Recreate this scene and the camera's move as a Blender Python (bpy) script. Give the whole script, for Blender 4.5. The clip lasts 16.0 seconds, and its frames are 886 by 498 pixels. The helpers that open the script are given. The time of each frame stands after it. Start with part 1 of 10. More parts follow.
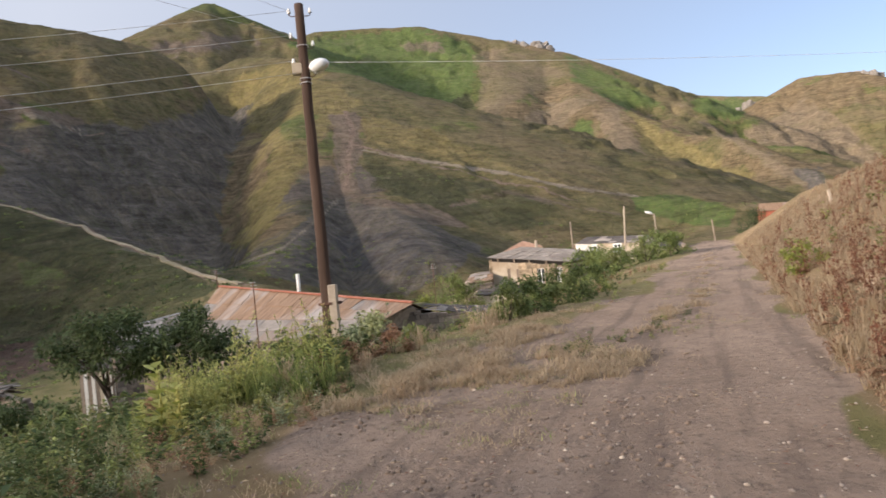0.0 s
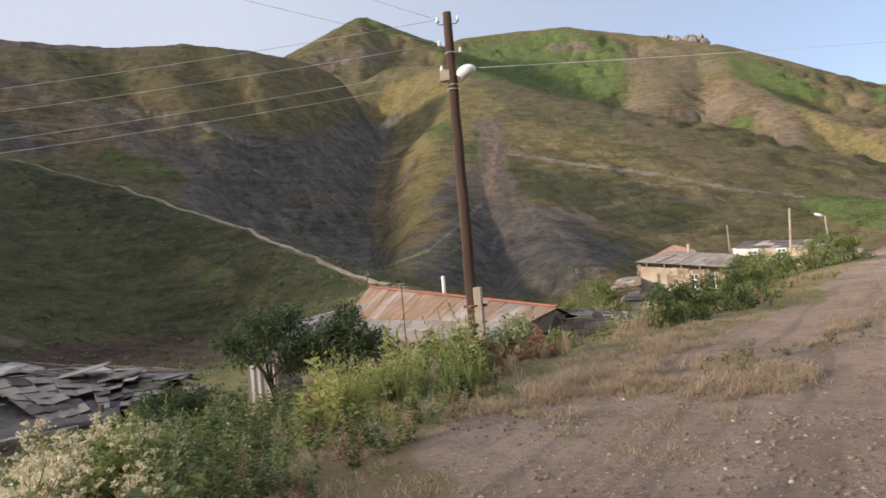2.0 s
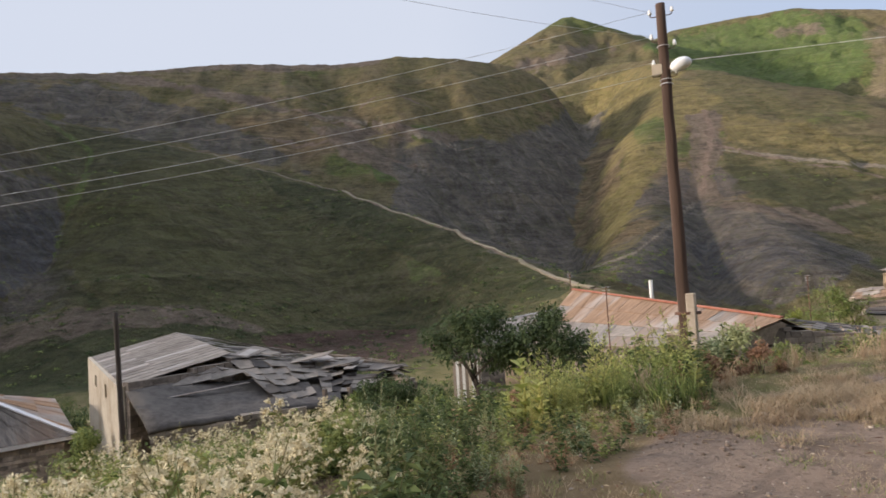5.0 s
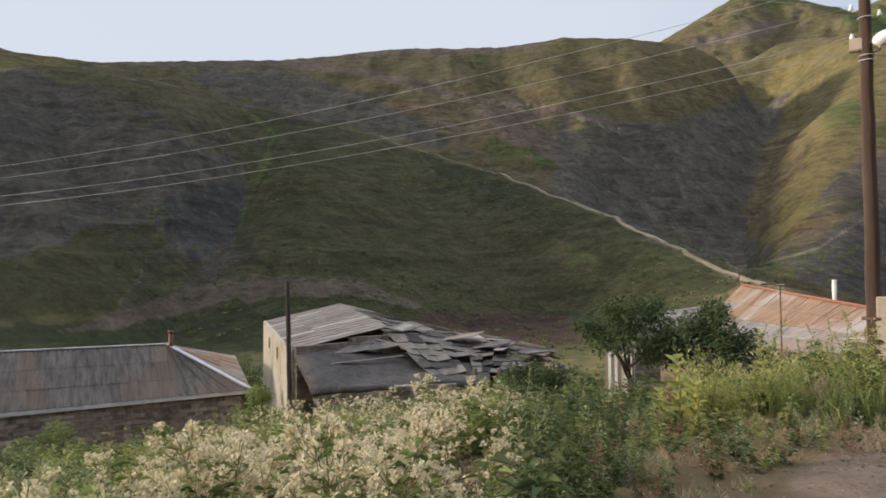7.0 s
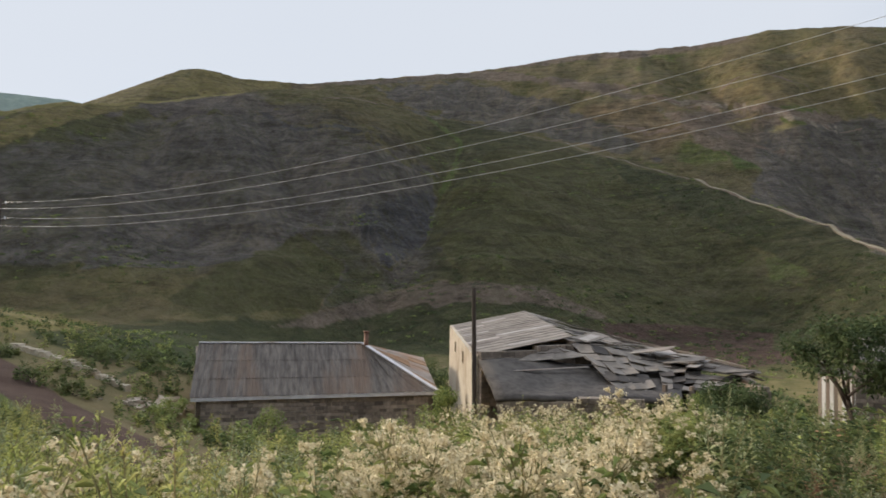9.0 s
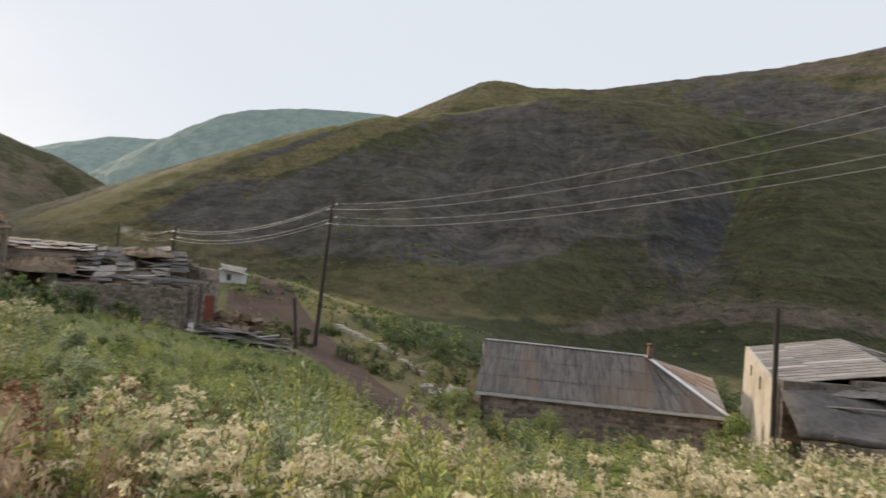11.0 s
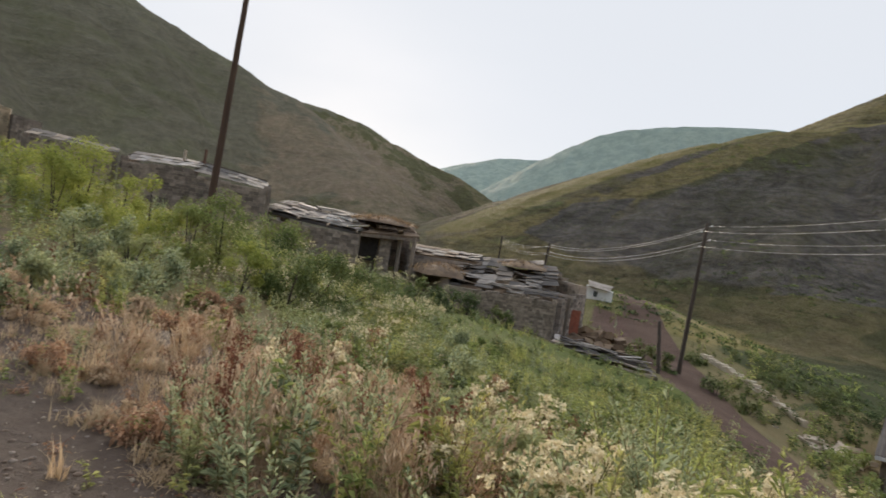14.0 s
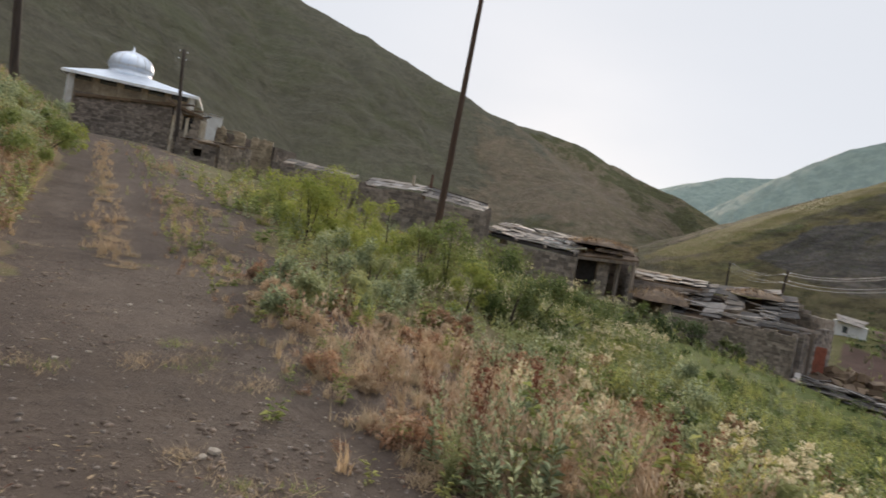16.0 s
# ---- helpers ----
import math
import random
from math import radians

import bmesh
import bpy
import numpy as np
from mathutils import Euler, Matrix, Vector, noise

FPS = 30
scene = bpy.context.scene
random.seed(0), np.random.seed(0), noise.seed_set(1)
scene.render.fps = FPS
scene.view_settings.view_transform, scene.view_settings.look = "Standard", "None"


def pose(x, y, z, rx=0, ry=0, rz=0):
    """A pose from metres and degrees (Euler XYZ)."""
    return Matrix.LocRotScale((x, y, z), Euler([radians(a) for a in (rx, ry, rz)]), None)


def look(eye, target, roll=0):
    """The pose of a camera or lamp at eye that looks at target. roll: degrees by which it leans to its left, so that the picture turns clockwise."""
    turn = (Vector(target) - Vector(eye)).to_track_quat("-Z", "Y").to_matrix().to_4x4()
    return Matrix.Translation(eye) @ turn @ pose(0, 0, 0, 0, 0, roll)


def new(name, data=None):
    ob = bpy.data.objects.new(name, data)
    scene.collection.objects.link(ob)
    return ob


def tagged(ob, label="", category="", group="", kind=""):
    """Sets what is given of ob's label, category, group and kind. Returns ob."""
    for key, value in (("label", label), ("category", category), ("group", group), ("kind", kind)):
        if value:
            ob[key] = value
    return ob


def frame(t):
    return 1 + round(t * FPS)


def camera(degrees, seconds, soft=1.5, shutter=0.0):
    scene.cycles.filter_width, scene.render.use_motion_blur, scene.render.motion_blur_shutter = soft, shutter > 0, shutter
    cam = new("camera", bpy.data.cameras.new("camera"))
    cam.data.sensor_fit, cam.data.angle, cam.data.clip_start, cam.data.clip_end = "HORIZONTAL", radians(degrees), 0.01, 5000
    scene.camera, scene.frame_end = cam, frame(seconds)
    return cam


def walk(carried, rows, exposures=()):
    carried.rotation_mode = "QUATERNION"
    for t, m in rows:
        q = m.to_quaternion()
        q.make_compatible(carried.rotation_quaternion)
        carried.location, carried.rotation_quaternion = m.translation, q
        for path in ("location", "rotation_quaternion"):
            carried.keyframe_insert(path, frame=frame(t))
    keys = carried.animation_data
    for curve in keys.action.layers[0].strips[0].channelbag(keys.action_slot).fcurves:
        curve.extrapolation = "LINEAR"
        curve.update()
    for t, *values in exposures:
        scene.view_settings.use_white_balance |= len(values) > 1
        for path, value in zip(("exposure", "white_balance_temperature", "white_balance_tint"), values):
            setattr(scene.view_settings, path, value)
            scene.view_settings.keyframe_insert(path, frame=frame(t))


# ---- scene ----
cam = camera(66.4, 16.0, soft=1.6, shutter=0.35)
# seconds, x, y, z, yaw, pitch, roll
PATH = (
    (0.0, 0.136, 0.033, 1.565, 2.21, 0.46, 5.73),
    (0.5, 0.136, 0.032, 1.573, 5.83, 1.01, 5.75),
    (1.0, 0.120, 0.023, 1.576, 9.27, 1.62, 5.75),
    (1.5, 0.115, 0.016, 1.579, 12.03, 1.89, 5.61),
    (2.0, 0.095, 0.032, 1.574, 14.33, 1.87, 5.08),
    (2.5, 0.088, 0.033, 1.572, 16.62, 1.78, 4.63),
    (3.0, 0.079, 0.023, 1.576, 18.73, 1.78, 4.46),
    (3.5, 0.064, 0.010, 1.591, 21.30, 2.06, 4.25),
    (4.0, 0.048, 0.022, 1.581, 24.90, 2.56, 4.02),
    (6.5, 0.014, 0.073, 1.584, 40.56, 2.92, 1.59),
    (7.0, 0.019, 0.098, 1.579, 44.28, 2.34, 0.39),
    (7.5, 0.054, 0.041, 1.583, 47.84, 2.22, -0.47),
    (8.0, -0.026, 0.086, 1.572, 52.41, 2.65, -0.81),
    (10.5, -0.050, -0.018, 1.630, 74.80, 2.43, -3.21),
    (11.0, -0.096, -0.033, 1.617, 83.21, 2.15, -4.82),
    (11.5, -0.175, -0.038, 1.608, 89.75, 1.64, -6.01),
    (12.0, -0.179, -0.032, 1.619, 95.21, 1.03, -6.69),
    (12.5, -0.169, -0.035, 1.623, 100.09, 0.90, -7.30),
    (13.0, -0.140, -0.029, 1.631, 104.64, 0.74, -7.88),
    (13.5, -0.152, -0.046, 1.627, 108.94, 0.41, -8.43),
    (14.0, -0.119, -0.041, 1.628, 113.76, 0.01, -9.05),
    (14.5, -0.090, -0.036, 1.620, 118.72, -0.59, -9.69),
    (15.0, -0.053, -0.045, 1.613, 122.86, -1.17, -10.11),
    (15.5, 0.053, -0.097, 1.628, 126.59, -1.27, -9.98),
    (16.0, 0.170, -0.167, 1.646, 131.90, -1.22, -10.09),
)
EYE_Z = 1.6
walk(cam, [(t, pose(x, y, z, 90 + p, r, a)) for t, x, y, z, a, p, r in PATH],
     [(0.0, 0.46, 6100, 19), (4.0, 0.46, 6100, 19), (7.0, 0.48, 6200, 16), (10.5, 0.57, 6450, 15), (13.0, 0.63, 6550, 15), (16.0, 0.58, 6550, 16)])

# ---- light ----
SUN_AZ, SUN_EL = 126.0, 11.4     # degrees, azimuth counted to the left of +y
world = bpy.data.worlds.new("sky_world")
scene.world = world
world.use_nodes = True
wn = world.node_tree.nodes
sky = wn.new("ShaderNodeTexSky")
sky.sky_type = "NISHITA"
sky.sun_disc = False
sky.sun_elevation = radians(SUN_EL)
sky.sun_rotation = radians(-SUN_AZ)
sky.altitude = 1500
sky.air_density = 1.0
sky.dust_density = 2.0
sky.ozone_density = 1.0
bg_sky = wn["Background"]
bg_sky.inputs["Strength"].default_value = 0.15
world.node_tree.links.new(sky.outputs[0], bg_sky.inputs[0])
# a thin bright veil of high cloud over the blue
veil = wn.new("ShaderNodeBackground")
veil.inputs["Color"].default_value = (0.875, 0.945, 0.985, 1)
wsep = wn.new("ShaderNodeSeparateXYZ")
wrise = wn.new("ShaderNodeMapRange")      # an overcast veil is brightest overhead
wrise.interpolation_type = "SMOOTHSTEP"
wrise.inputs["From Min"].default_value = 0.40
wrise.inputs["From Max"].default_value = 1.0
wrise.inputs["To Min"].default_value = 0.57
wrise.inputs["To Max"].default_value = 1.30
world.node_tree.links.new(wsep.outputs["Z"], wrise.inputs["Value"])
world.node_tree.links.new(wrise.outputs["Result"], veil.inputs["Strength"])
wcoord = wn.new("ShaderNodeTexCoord")
wmap = wn.new("ShaderNodeMapping")
wmap.inputs["Scale"].default_value = (1.0, 1.0, 3.0)
wnoise = wn.new("ShaderNodeTexNoise")
wnoise.inputs["Scale"].default_value = 1.3
wnoise.inputs["Detail"].default_value = 5.0
wrange = wn.new("ShaderNodeMapRange")
wrange.inputs["From Min"].default_value = 0.3
wrange.inputs["From Max"].default_value = 0.7
wrange.inputs["To Min"].default_value = 0.95
wrange.inputs["To Max"].default_value = 0.99
wmix = wn.new("ShaderNodeMixShader")
wl = world.node_tree.links
wl.new(wcoord.outputs["Generated"], wsep.inputs[0])
wl.new(wcoord.outputs["Generated"], wmap.inputs["Vector"])
wl.new(wmap.outputs["Vector"], wnoise.inputs["Vector"])
wl.new(wnoise.outputs["Fac"], wrange.inputs["Value"])
# the veil is thickest towards the sun
wdot = wn.new("ShaderNodeVectorMath")
wdot.operation = "DOT_PRODUCT"
wdot.inputs[1].default_value = (-math.sin(radians(SUN_AZ)), math.cos(radians(SUN_AZ)), 0.1)
wl.new(wcoord.outputs["Generated"], wdot.inputs[0])
wside = wn.new("ShaderNodeMapRange")
wside.inputs["From Min"].default_value = -0.9
wside.inputs["From Max"].default_value = -0.05
wside.inputs["To Min"].default_value = 0.25
wside.inputs["To Max"].default_value = 1.0
wl.new(wdot.outputs["Value"], wside.inputs["Value"])
wmul = wn.new("ShaderNodeMath")
wmul.operation = "MULTIPLY"
wl.new(wrange.outputs["Result"], wmul.inputs[0])
wl.new(wside.outputs["Result"], wmul.inputs[1])
wl.new(wmul.outputs[0], wmix.inputs[0])
wl.new(bg_sky.outputs[0], wmix.inputs[1])
wl.new(veil.outputs[0], wmix.inputs[2])
wl.new(wmix.outputs[0], wn["World Output"].inputs["Surface"])
sun_data = bpy.data.lights.new("sun", "SUN")
sun_data.energy = 4.9
sun_data.angle = radians(7)
sun_data.color = (1.0, 0.86, 0.66)
sun = new("sun", sun_data)
a, e = radians(SUN_AZ), radians(SUN_EL)
sun.matrix_world = look((-math.sin(a) * math.cos(e) * 900, math.cos(a) * math.cos(e) * 900, math.sin(e) * 900 + 50), (0, 0, 50))



# ---- plan helpers ----
def place(az, r, z=None, el=None):
    """A point at r metres from the origin in the direction az (degrees to the left of +y), at height z or elevation el."""
    q = radians(az)
    if el is not None:
        z = EYE_Z + r * math.tan(radians(el))
    return Vector((-r * math.sin(q), r * math.cos(q), z or 0.0))


def sstep(a, b, x):
    t = np.clip((x - a) / (b - a), 0, 1)
    return t * t * (3 - 2 * t)


def smax(a, b, k):
    h = np.clip(0.5 + 0.5 * (a - b) / k, 0, 1)
    return b + (a - b) * h + k * h * (1 - h)


_tab = np.random.RandomState(5).rand(256, 256)


def vnoise(x, y):
    xi, yi = np.floor(x).astype(int), np.floor(y).astype(int)
    fx, fy = x - xi, y - yi
    fx, fy = fx * fx * (3 - 2 * fx), fy * fy * (3 - 2 * fy)
    a = _tab[xi & 255, yi & 255]
    b = _tab[(xi + 1) & 255, yi & 255]
    c = _tab[xi & 255, (yi + 1) & 255]
    d = _tab[(xi + 1) & 255, (yi + 1) & 255]
    return (a * (1 - fx) + b * fx) * (1 - fy) + (c * (1 - fx) + d * fx) * fy


def fbm(x, y, octaves=4, gain=0.5):
    s, amp, tot = 0, 1.0, 0
    for k in range(octaves):
        s = s + amp * vnoise(x * 2 ** k + 17.3 * k, y * 2 ** k + 9.1 * k)
        tot += amp
        amp *= gain
    return s / tot


# the road runs straight past the camera; s is counted along it to the north, d to the west of it
UX, UY = math.sin(radians(20)), math.cos(radians(20))


def road_sd(x, y):
    return x * UX + y * UY, -x * UY + y * UX


# crest lines of the hills: direction, elevation, distance, and how steeply the flanks fall
HILLS = {
    "west_face": (0.48, [(112, 0.2, 150), (105.8, 4.6, 165), (97.5, 9.6, 190), (93, 11.4, 205), (88.8, 12.6, 215), (83.6, 13.4, 222), (74.2, 15.3, 232), (69.6, 15.6, 235), (62.9, 14.4, 232), (57.6, 13.1, 228)]),
    "path_spur": (0.60, [(57.6, 13.1, 228), (50.2, 11.8, 205), (39.6, 8.5, 170), (30.3, 4.8, 130), (25.1, 2.1, 105), (21, -0.2, 86), (18.6, -0.9, 76)]),
    "west_top": (0.62, [(92, 10.5, 271), (86, 13.4, 295), (82.3, 15.3, 303), (80, 16.4, 308), (77, 16.0, 316), (71.4, 16.0, 324), (65, 16.8, 328), (56, 17.7, 336), (48, 18.6, 336), (38.5, 18.7, 332), (33.8, 19.2, 328), (29.2, 18.8, 324), (25.7, 18.1, 324), (23.5, 16.8, 316)]),
    "peak": (0.62, [(29, 16.5, 640), (25.5, 18.1, 660), (22.9, 19.4, 680), (19.3, 21.1, 700), (16.8, 20.1, 700), (14.2, 18.7, 690), (9, 17, 700)]),
    "north_spur": (0.46, [(16.6, 17.2, 480), (13, 17.0, 440), (9.5, 15.2, 380), (5, 12.6, 320), (-1.9, 9.1, 270), (-8.6, 5.1, 230), (-13, 3.4, 210), (-21.4, 1.7, 190)]),
    "scree_spur": (0.55, [(9.7, 13.0, 340), (12.0, 8.6, 240), (13.5, 5.5, 175), (15.5, 2.2, 128), (16.5, 0, 100)]),
    "scree_spur_b": (0.50, [(9.5, 12.0, 320), (8.0, 6.8, 220), (5.5, 3.2, 150), (3.3, 0.1, 112)]),
    "north_top": (0.58, [(16, 17.5, 900), (10.9, 18.9, 900), (7.1, 18.9, 900), (2.4, 18.7, 880), (-4.2, 17.0, 850), (-6.9, 16.2, 830), (-9, 15.4, 820), (-11.7, 13.3, 800), (-16, 11.2, 780), (-19, 9.6, 780)]),
    "north_rib": (0.55, [(-6.9, 16.2, 830), (-5.6, 13, 690), (-4.3, 9.3, 560), (-2.5, 8.2, 500)]),
    "north_rib_b": (0.50, [(-9, 15.4, 820), (-10.2, 12.5, 650), (-10.6, 11.4, 600), (-13.6, 9.8, 560), (-17.8, 7.6, 520), (-21.5, 6.8, 490), (-26.9, 3.4, 430), (-28.8, 1.8, 410)]),
    "north_rib_c": (0.55, [(-13.6, 9.8, 560), (-13.5, 6.0, 470), (-14.0, 3.4, 400)]),
    "north_far": (0.45, [(-12, 9, 1300), (-18.1, 10.6, 1300), (-23.7, 9.5, 1300), (-27, 7.5, 1300)]),
    "north_east": (0.52, [(-20.5, 5.5, 900), (-21.7, 7.4, 900), (-24.1, 9.2, 900), (-26.8, 10.3, 880), (-29.7, 10.1, 860), (-31.9, 8.8, 840), (-38, 8.5, 800), (-48, 10, 700)]),
    "south_face": (0.66, [(185, 24, 280), (172, 21.5, 310), (160, 18.6, 330), (150, 16.9, 330), (141.7, 14.8, 320), (133.3, 12, 310), (128.6, 10.1, 300)]),
    "south_rib": (0.45, [(128.6, 10.1, 300), (122, 6.2, 250), (116, 2.6, 215), (112, 0.8, 200)]),
    "south_back": (0.52, [(134, 9.5, 430), (128.7, 10.0, 420), (125.5, 9.9, 420), (122.8, 9.3, 415), (119.3, 8.0, 410), (114.5, 6.4, 400), (111, 4.5, 395), (108.2, 2.8, 390)]),
    "far_west": (0.75, [(113, 1.0, 1230), (110.2, 5.0, 1245), (108.4, 7.2, 1250), (106.2, 8.9, 1250), (104, 10.3, 1240), (102.1, 11.3, 1230), (100, 11.9, 1220), (95.9, 12.6, 1200), (89.3, 12.9, 1200), (80, 11.5, 1200)]),
    "far_southwest": (0.40, [(122, 4.5, 1750), (116, 5.5, 1750), (112.7, 7.5, 1750), (110.1, 8.3, 1750), (105.7, 8.7, 1750), (98, 8, 1750)]),
    "east_hill": (0.85, [(-85, 22, 190), (-105, 28, 190), (-130, 28, 200), (-160, 26, 240), (185, 24, 280)]),
}


def hill_lines():
    out = []
    for slope, pts in HILLS.values():
        out.append((slope, np.array([place(a, r, el=e) for a, e, r in pts])))
    return out


LINES = hill_lines()


# ravines cut into the slopes: depth, half width, line in plan
RAVINES = [
    (24, 46, [(18.2, 430), (18.0, 330), (19.4, 240), (20.0, 170), (19.0, 108)]),
    (7, 17, [(58.6, 215), (60, 170), (61.3, 130), (64.5, 105), (66.5, 88)]),
    (9, 110, [(6, 820), (2.2, 650), (0.6, 520), (-2, 420)]),
    (5, 48, [(-8.2, 720), (-7.6, 600), (-9.5, 470)]),
    (11, 50, [(-15.5, 640), (-18, 480), (-19, 390)]),
    (12, 40, [(-12.2, 520), (-12.2, 440), (-12.6, 380)]),
    (14, 45, [(-22.5, 620), (-24, 450)]),
    (6, 20, [(13.2, 240), (10.6, 165), (10.2, 118)]),
    (5, 18, [(40, 300), (36, 235), (31, 190)]),
    (5, 18, [(33, 300), (28.5, 220), (25.5, 160)]),
    (4, 16, [(84, 200), (82, 150), (80, 110)]),
    (4, 16, [(76, 205), (73, 150), (71, 110)]),
    (8, 30, [(150, 300), (146, 220), (140, 150)]),
    (6, 26, [(136, 290), (130, 220), (124, 170)]),
]


def base_z(x, y):
    """The village shelf: road, verge and the slope down to the valley."""
    s, d = road_sd(x, y)
    zr = 0.011 * np.clip(-s, 0, 15) ** 1.15 + 0.118 * np.clip(-s - 15, 0, 31) + 0.05 * np.clip(-s - 46, 0, 29) + 0.02 * np.clip(-s - 75, 0, 400)
    zr = zr + 0.004 * np.clip(s - 40, 0, 300)
    edge = 1.3 + 2.5 * sstep(1.5, 5, s) * (1 - sstep(10, 20, s)) + 0.6 * sstep(10, 22, s)
    fall = 0.19 - 0.085 * (1 - sstep(-16, -2, s)) - 0.05 * sstep(25, 60, s)
    out = np.clip(d - edge, 0, None)
    soft = 33.0
    drop = np.where(out < soft, fall * out, fall * soft + 0.012 * (out - soft))
    drop = drop * sstep(-0.5, 5, out)
    up = np.clip(-d - 1.0, 0, None)
    bank = np.where(up < 6, 0.62 * up, 3.72 - 0.05 * np.clip(up - 6, 0, 60)) * (1 - 0.9 * sstep(62, 92, s))
    far = np.hypot(x, y)
    bank = np.minimum(bank, 30)
    zr = zr * (1 - 0.9 * sstep(20, 46, d))
    hump = place(100, 61)
    knoll = 3.8 * np.exp(-((x - hump.x) ** 2 + (y - hump.y) ** 2) / (2 * 9.0 ** 2))
    return zr + knoll - drop + bank * sstep(0, 0.8, up)


def ground_z(x, y):
    x, y = np.asarray(x, float), np.asarray(y, float)
    z = base_z(x, y)
    h = np.full_like(z, -200.0)
    crest = np.full_like(z, 1e6)
    for slope, pts in LINES:
        one = np.full_like(z, -300.0)
        for p, q in zip(pts[:-1], pts[1:]):
            vx, vy = q[0] - p[0], q[1] - p[1]
            t = np.clip(((x - p[0]) * vx + (y - p[1]) * vy) / (vx * vx + vy * vy), 0, 1)
            dist = np.hypot(x - p[0] - t * vx, y - p[1] - t * vy)
            soft = 6.0
            crest = np.minimum(crest, dist)
            one = np.maximum(one, p[2] + t * (q[2] - p[2]) - slope * (np.sqrt(dist * dist + soft * soft) - soft))
        h = smax(h, one, 5.0)
    r = np.hypot(x, y)
    for depth, half, line in RAVINES:
        pts = [place(a, q) for a, q in line]
        cut = np.zeros_like(z)
        for p, q in zip(pts[:-1], pts[1:]):
            vx, vy = q.x - p.x, q.y - p.y
            t = np.clip(((x - p.x) * vx + (y - p.y) * vy) / (vx * vx + vy * vy), 0, 1)
            wob = 0.25 * half * (fbm(x / half + depth, y / half, 2) - 0.5)
            cut = np.maximum(cut, 1 - np.abs(np.hypot(x - p.x - t * vx, y - p.y - t * vy) + wob) / half)
        h = h - depth * cut ** 1.3 * sstep(4, 30, crest)
    above = np.clip(h - z, 0, 60)
    rough = sstep(0, 25, above)
    # gullies and soft swells on the hillsides
    n1 = fbm(x / 60, y / 60, 4) - 0.5
    wx, wy = x + 14 * (fbm(x / 40, y / 40 + 9, 2) - 0.5), y + 14 * (fbm(x / 40 + 5, y / 40, 2) - 0.5)
    rid = np.abs(fbm(wx / 30 + 7, wy / 30 + 3, 3) - 0.5) * 2
    scale = np.clip(r / 300, 0.4, 2.0)
    off = sstep(4, 50, crest)
    # harder beds stand out as ledges along the slopes
    bed = h + 5 * (fbm(x / 55 + 40, y / 55, 3) - 0.5)
    ledge = np.abs(((bed / 5.5) % 1) - 0.5) * 2
    h = h + rough * off * 1.9 * (ledge ** 2 - 0.4) * sstep(0.40, 0.56, fbm(x / 34 + 21, y / 34 + 4, 3))
    h = h + rough * (5.2 * n1 * scale * (0.25 + 0.75 * off) - 9.0 * np.clip(0.22 - rid, 0, 1) * scale * 1.6 * off + (fbm(x / 5, y / 5, 3) - 0.5) * 1.1)
    far = sstep(45, 70, r)
    z = np.where(far > 0, smax(z, h, 3.0) * far + np.maximum(z, h * 0 - 99) * (1 - far), z)
    near = (fbm(x / 2.2, y / 2.2, 4) - 0.5) * 0.22 + (fbm(x / 0.35, y / 0.35, 2) - 0.5) * 0.045
    s, d = road_sd(x, y)
    onroad = sstep(-1.6, -0.6, d) * (1 - sstep(1.5, 3.5, d))
    z = z + near * (1 - 0.65 * onroad)
    return z


def gz(x, y):
    return float(ground_z(np.array([x]), np.array([y]))[0])


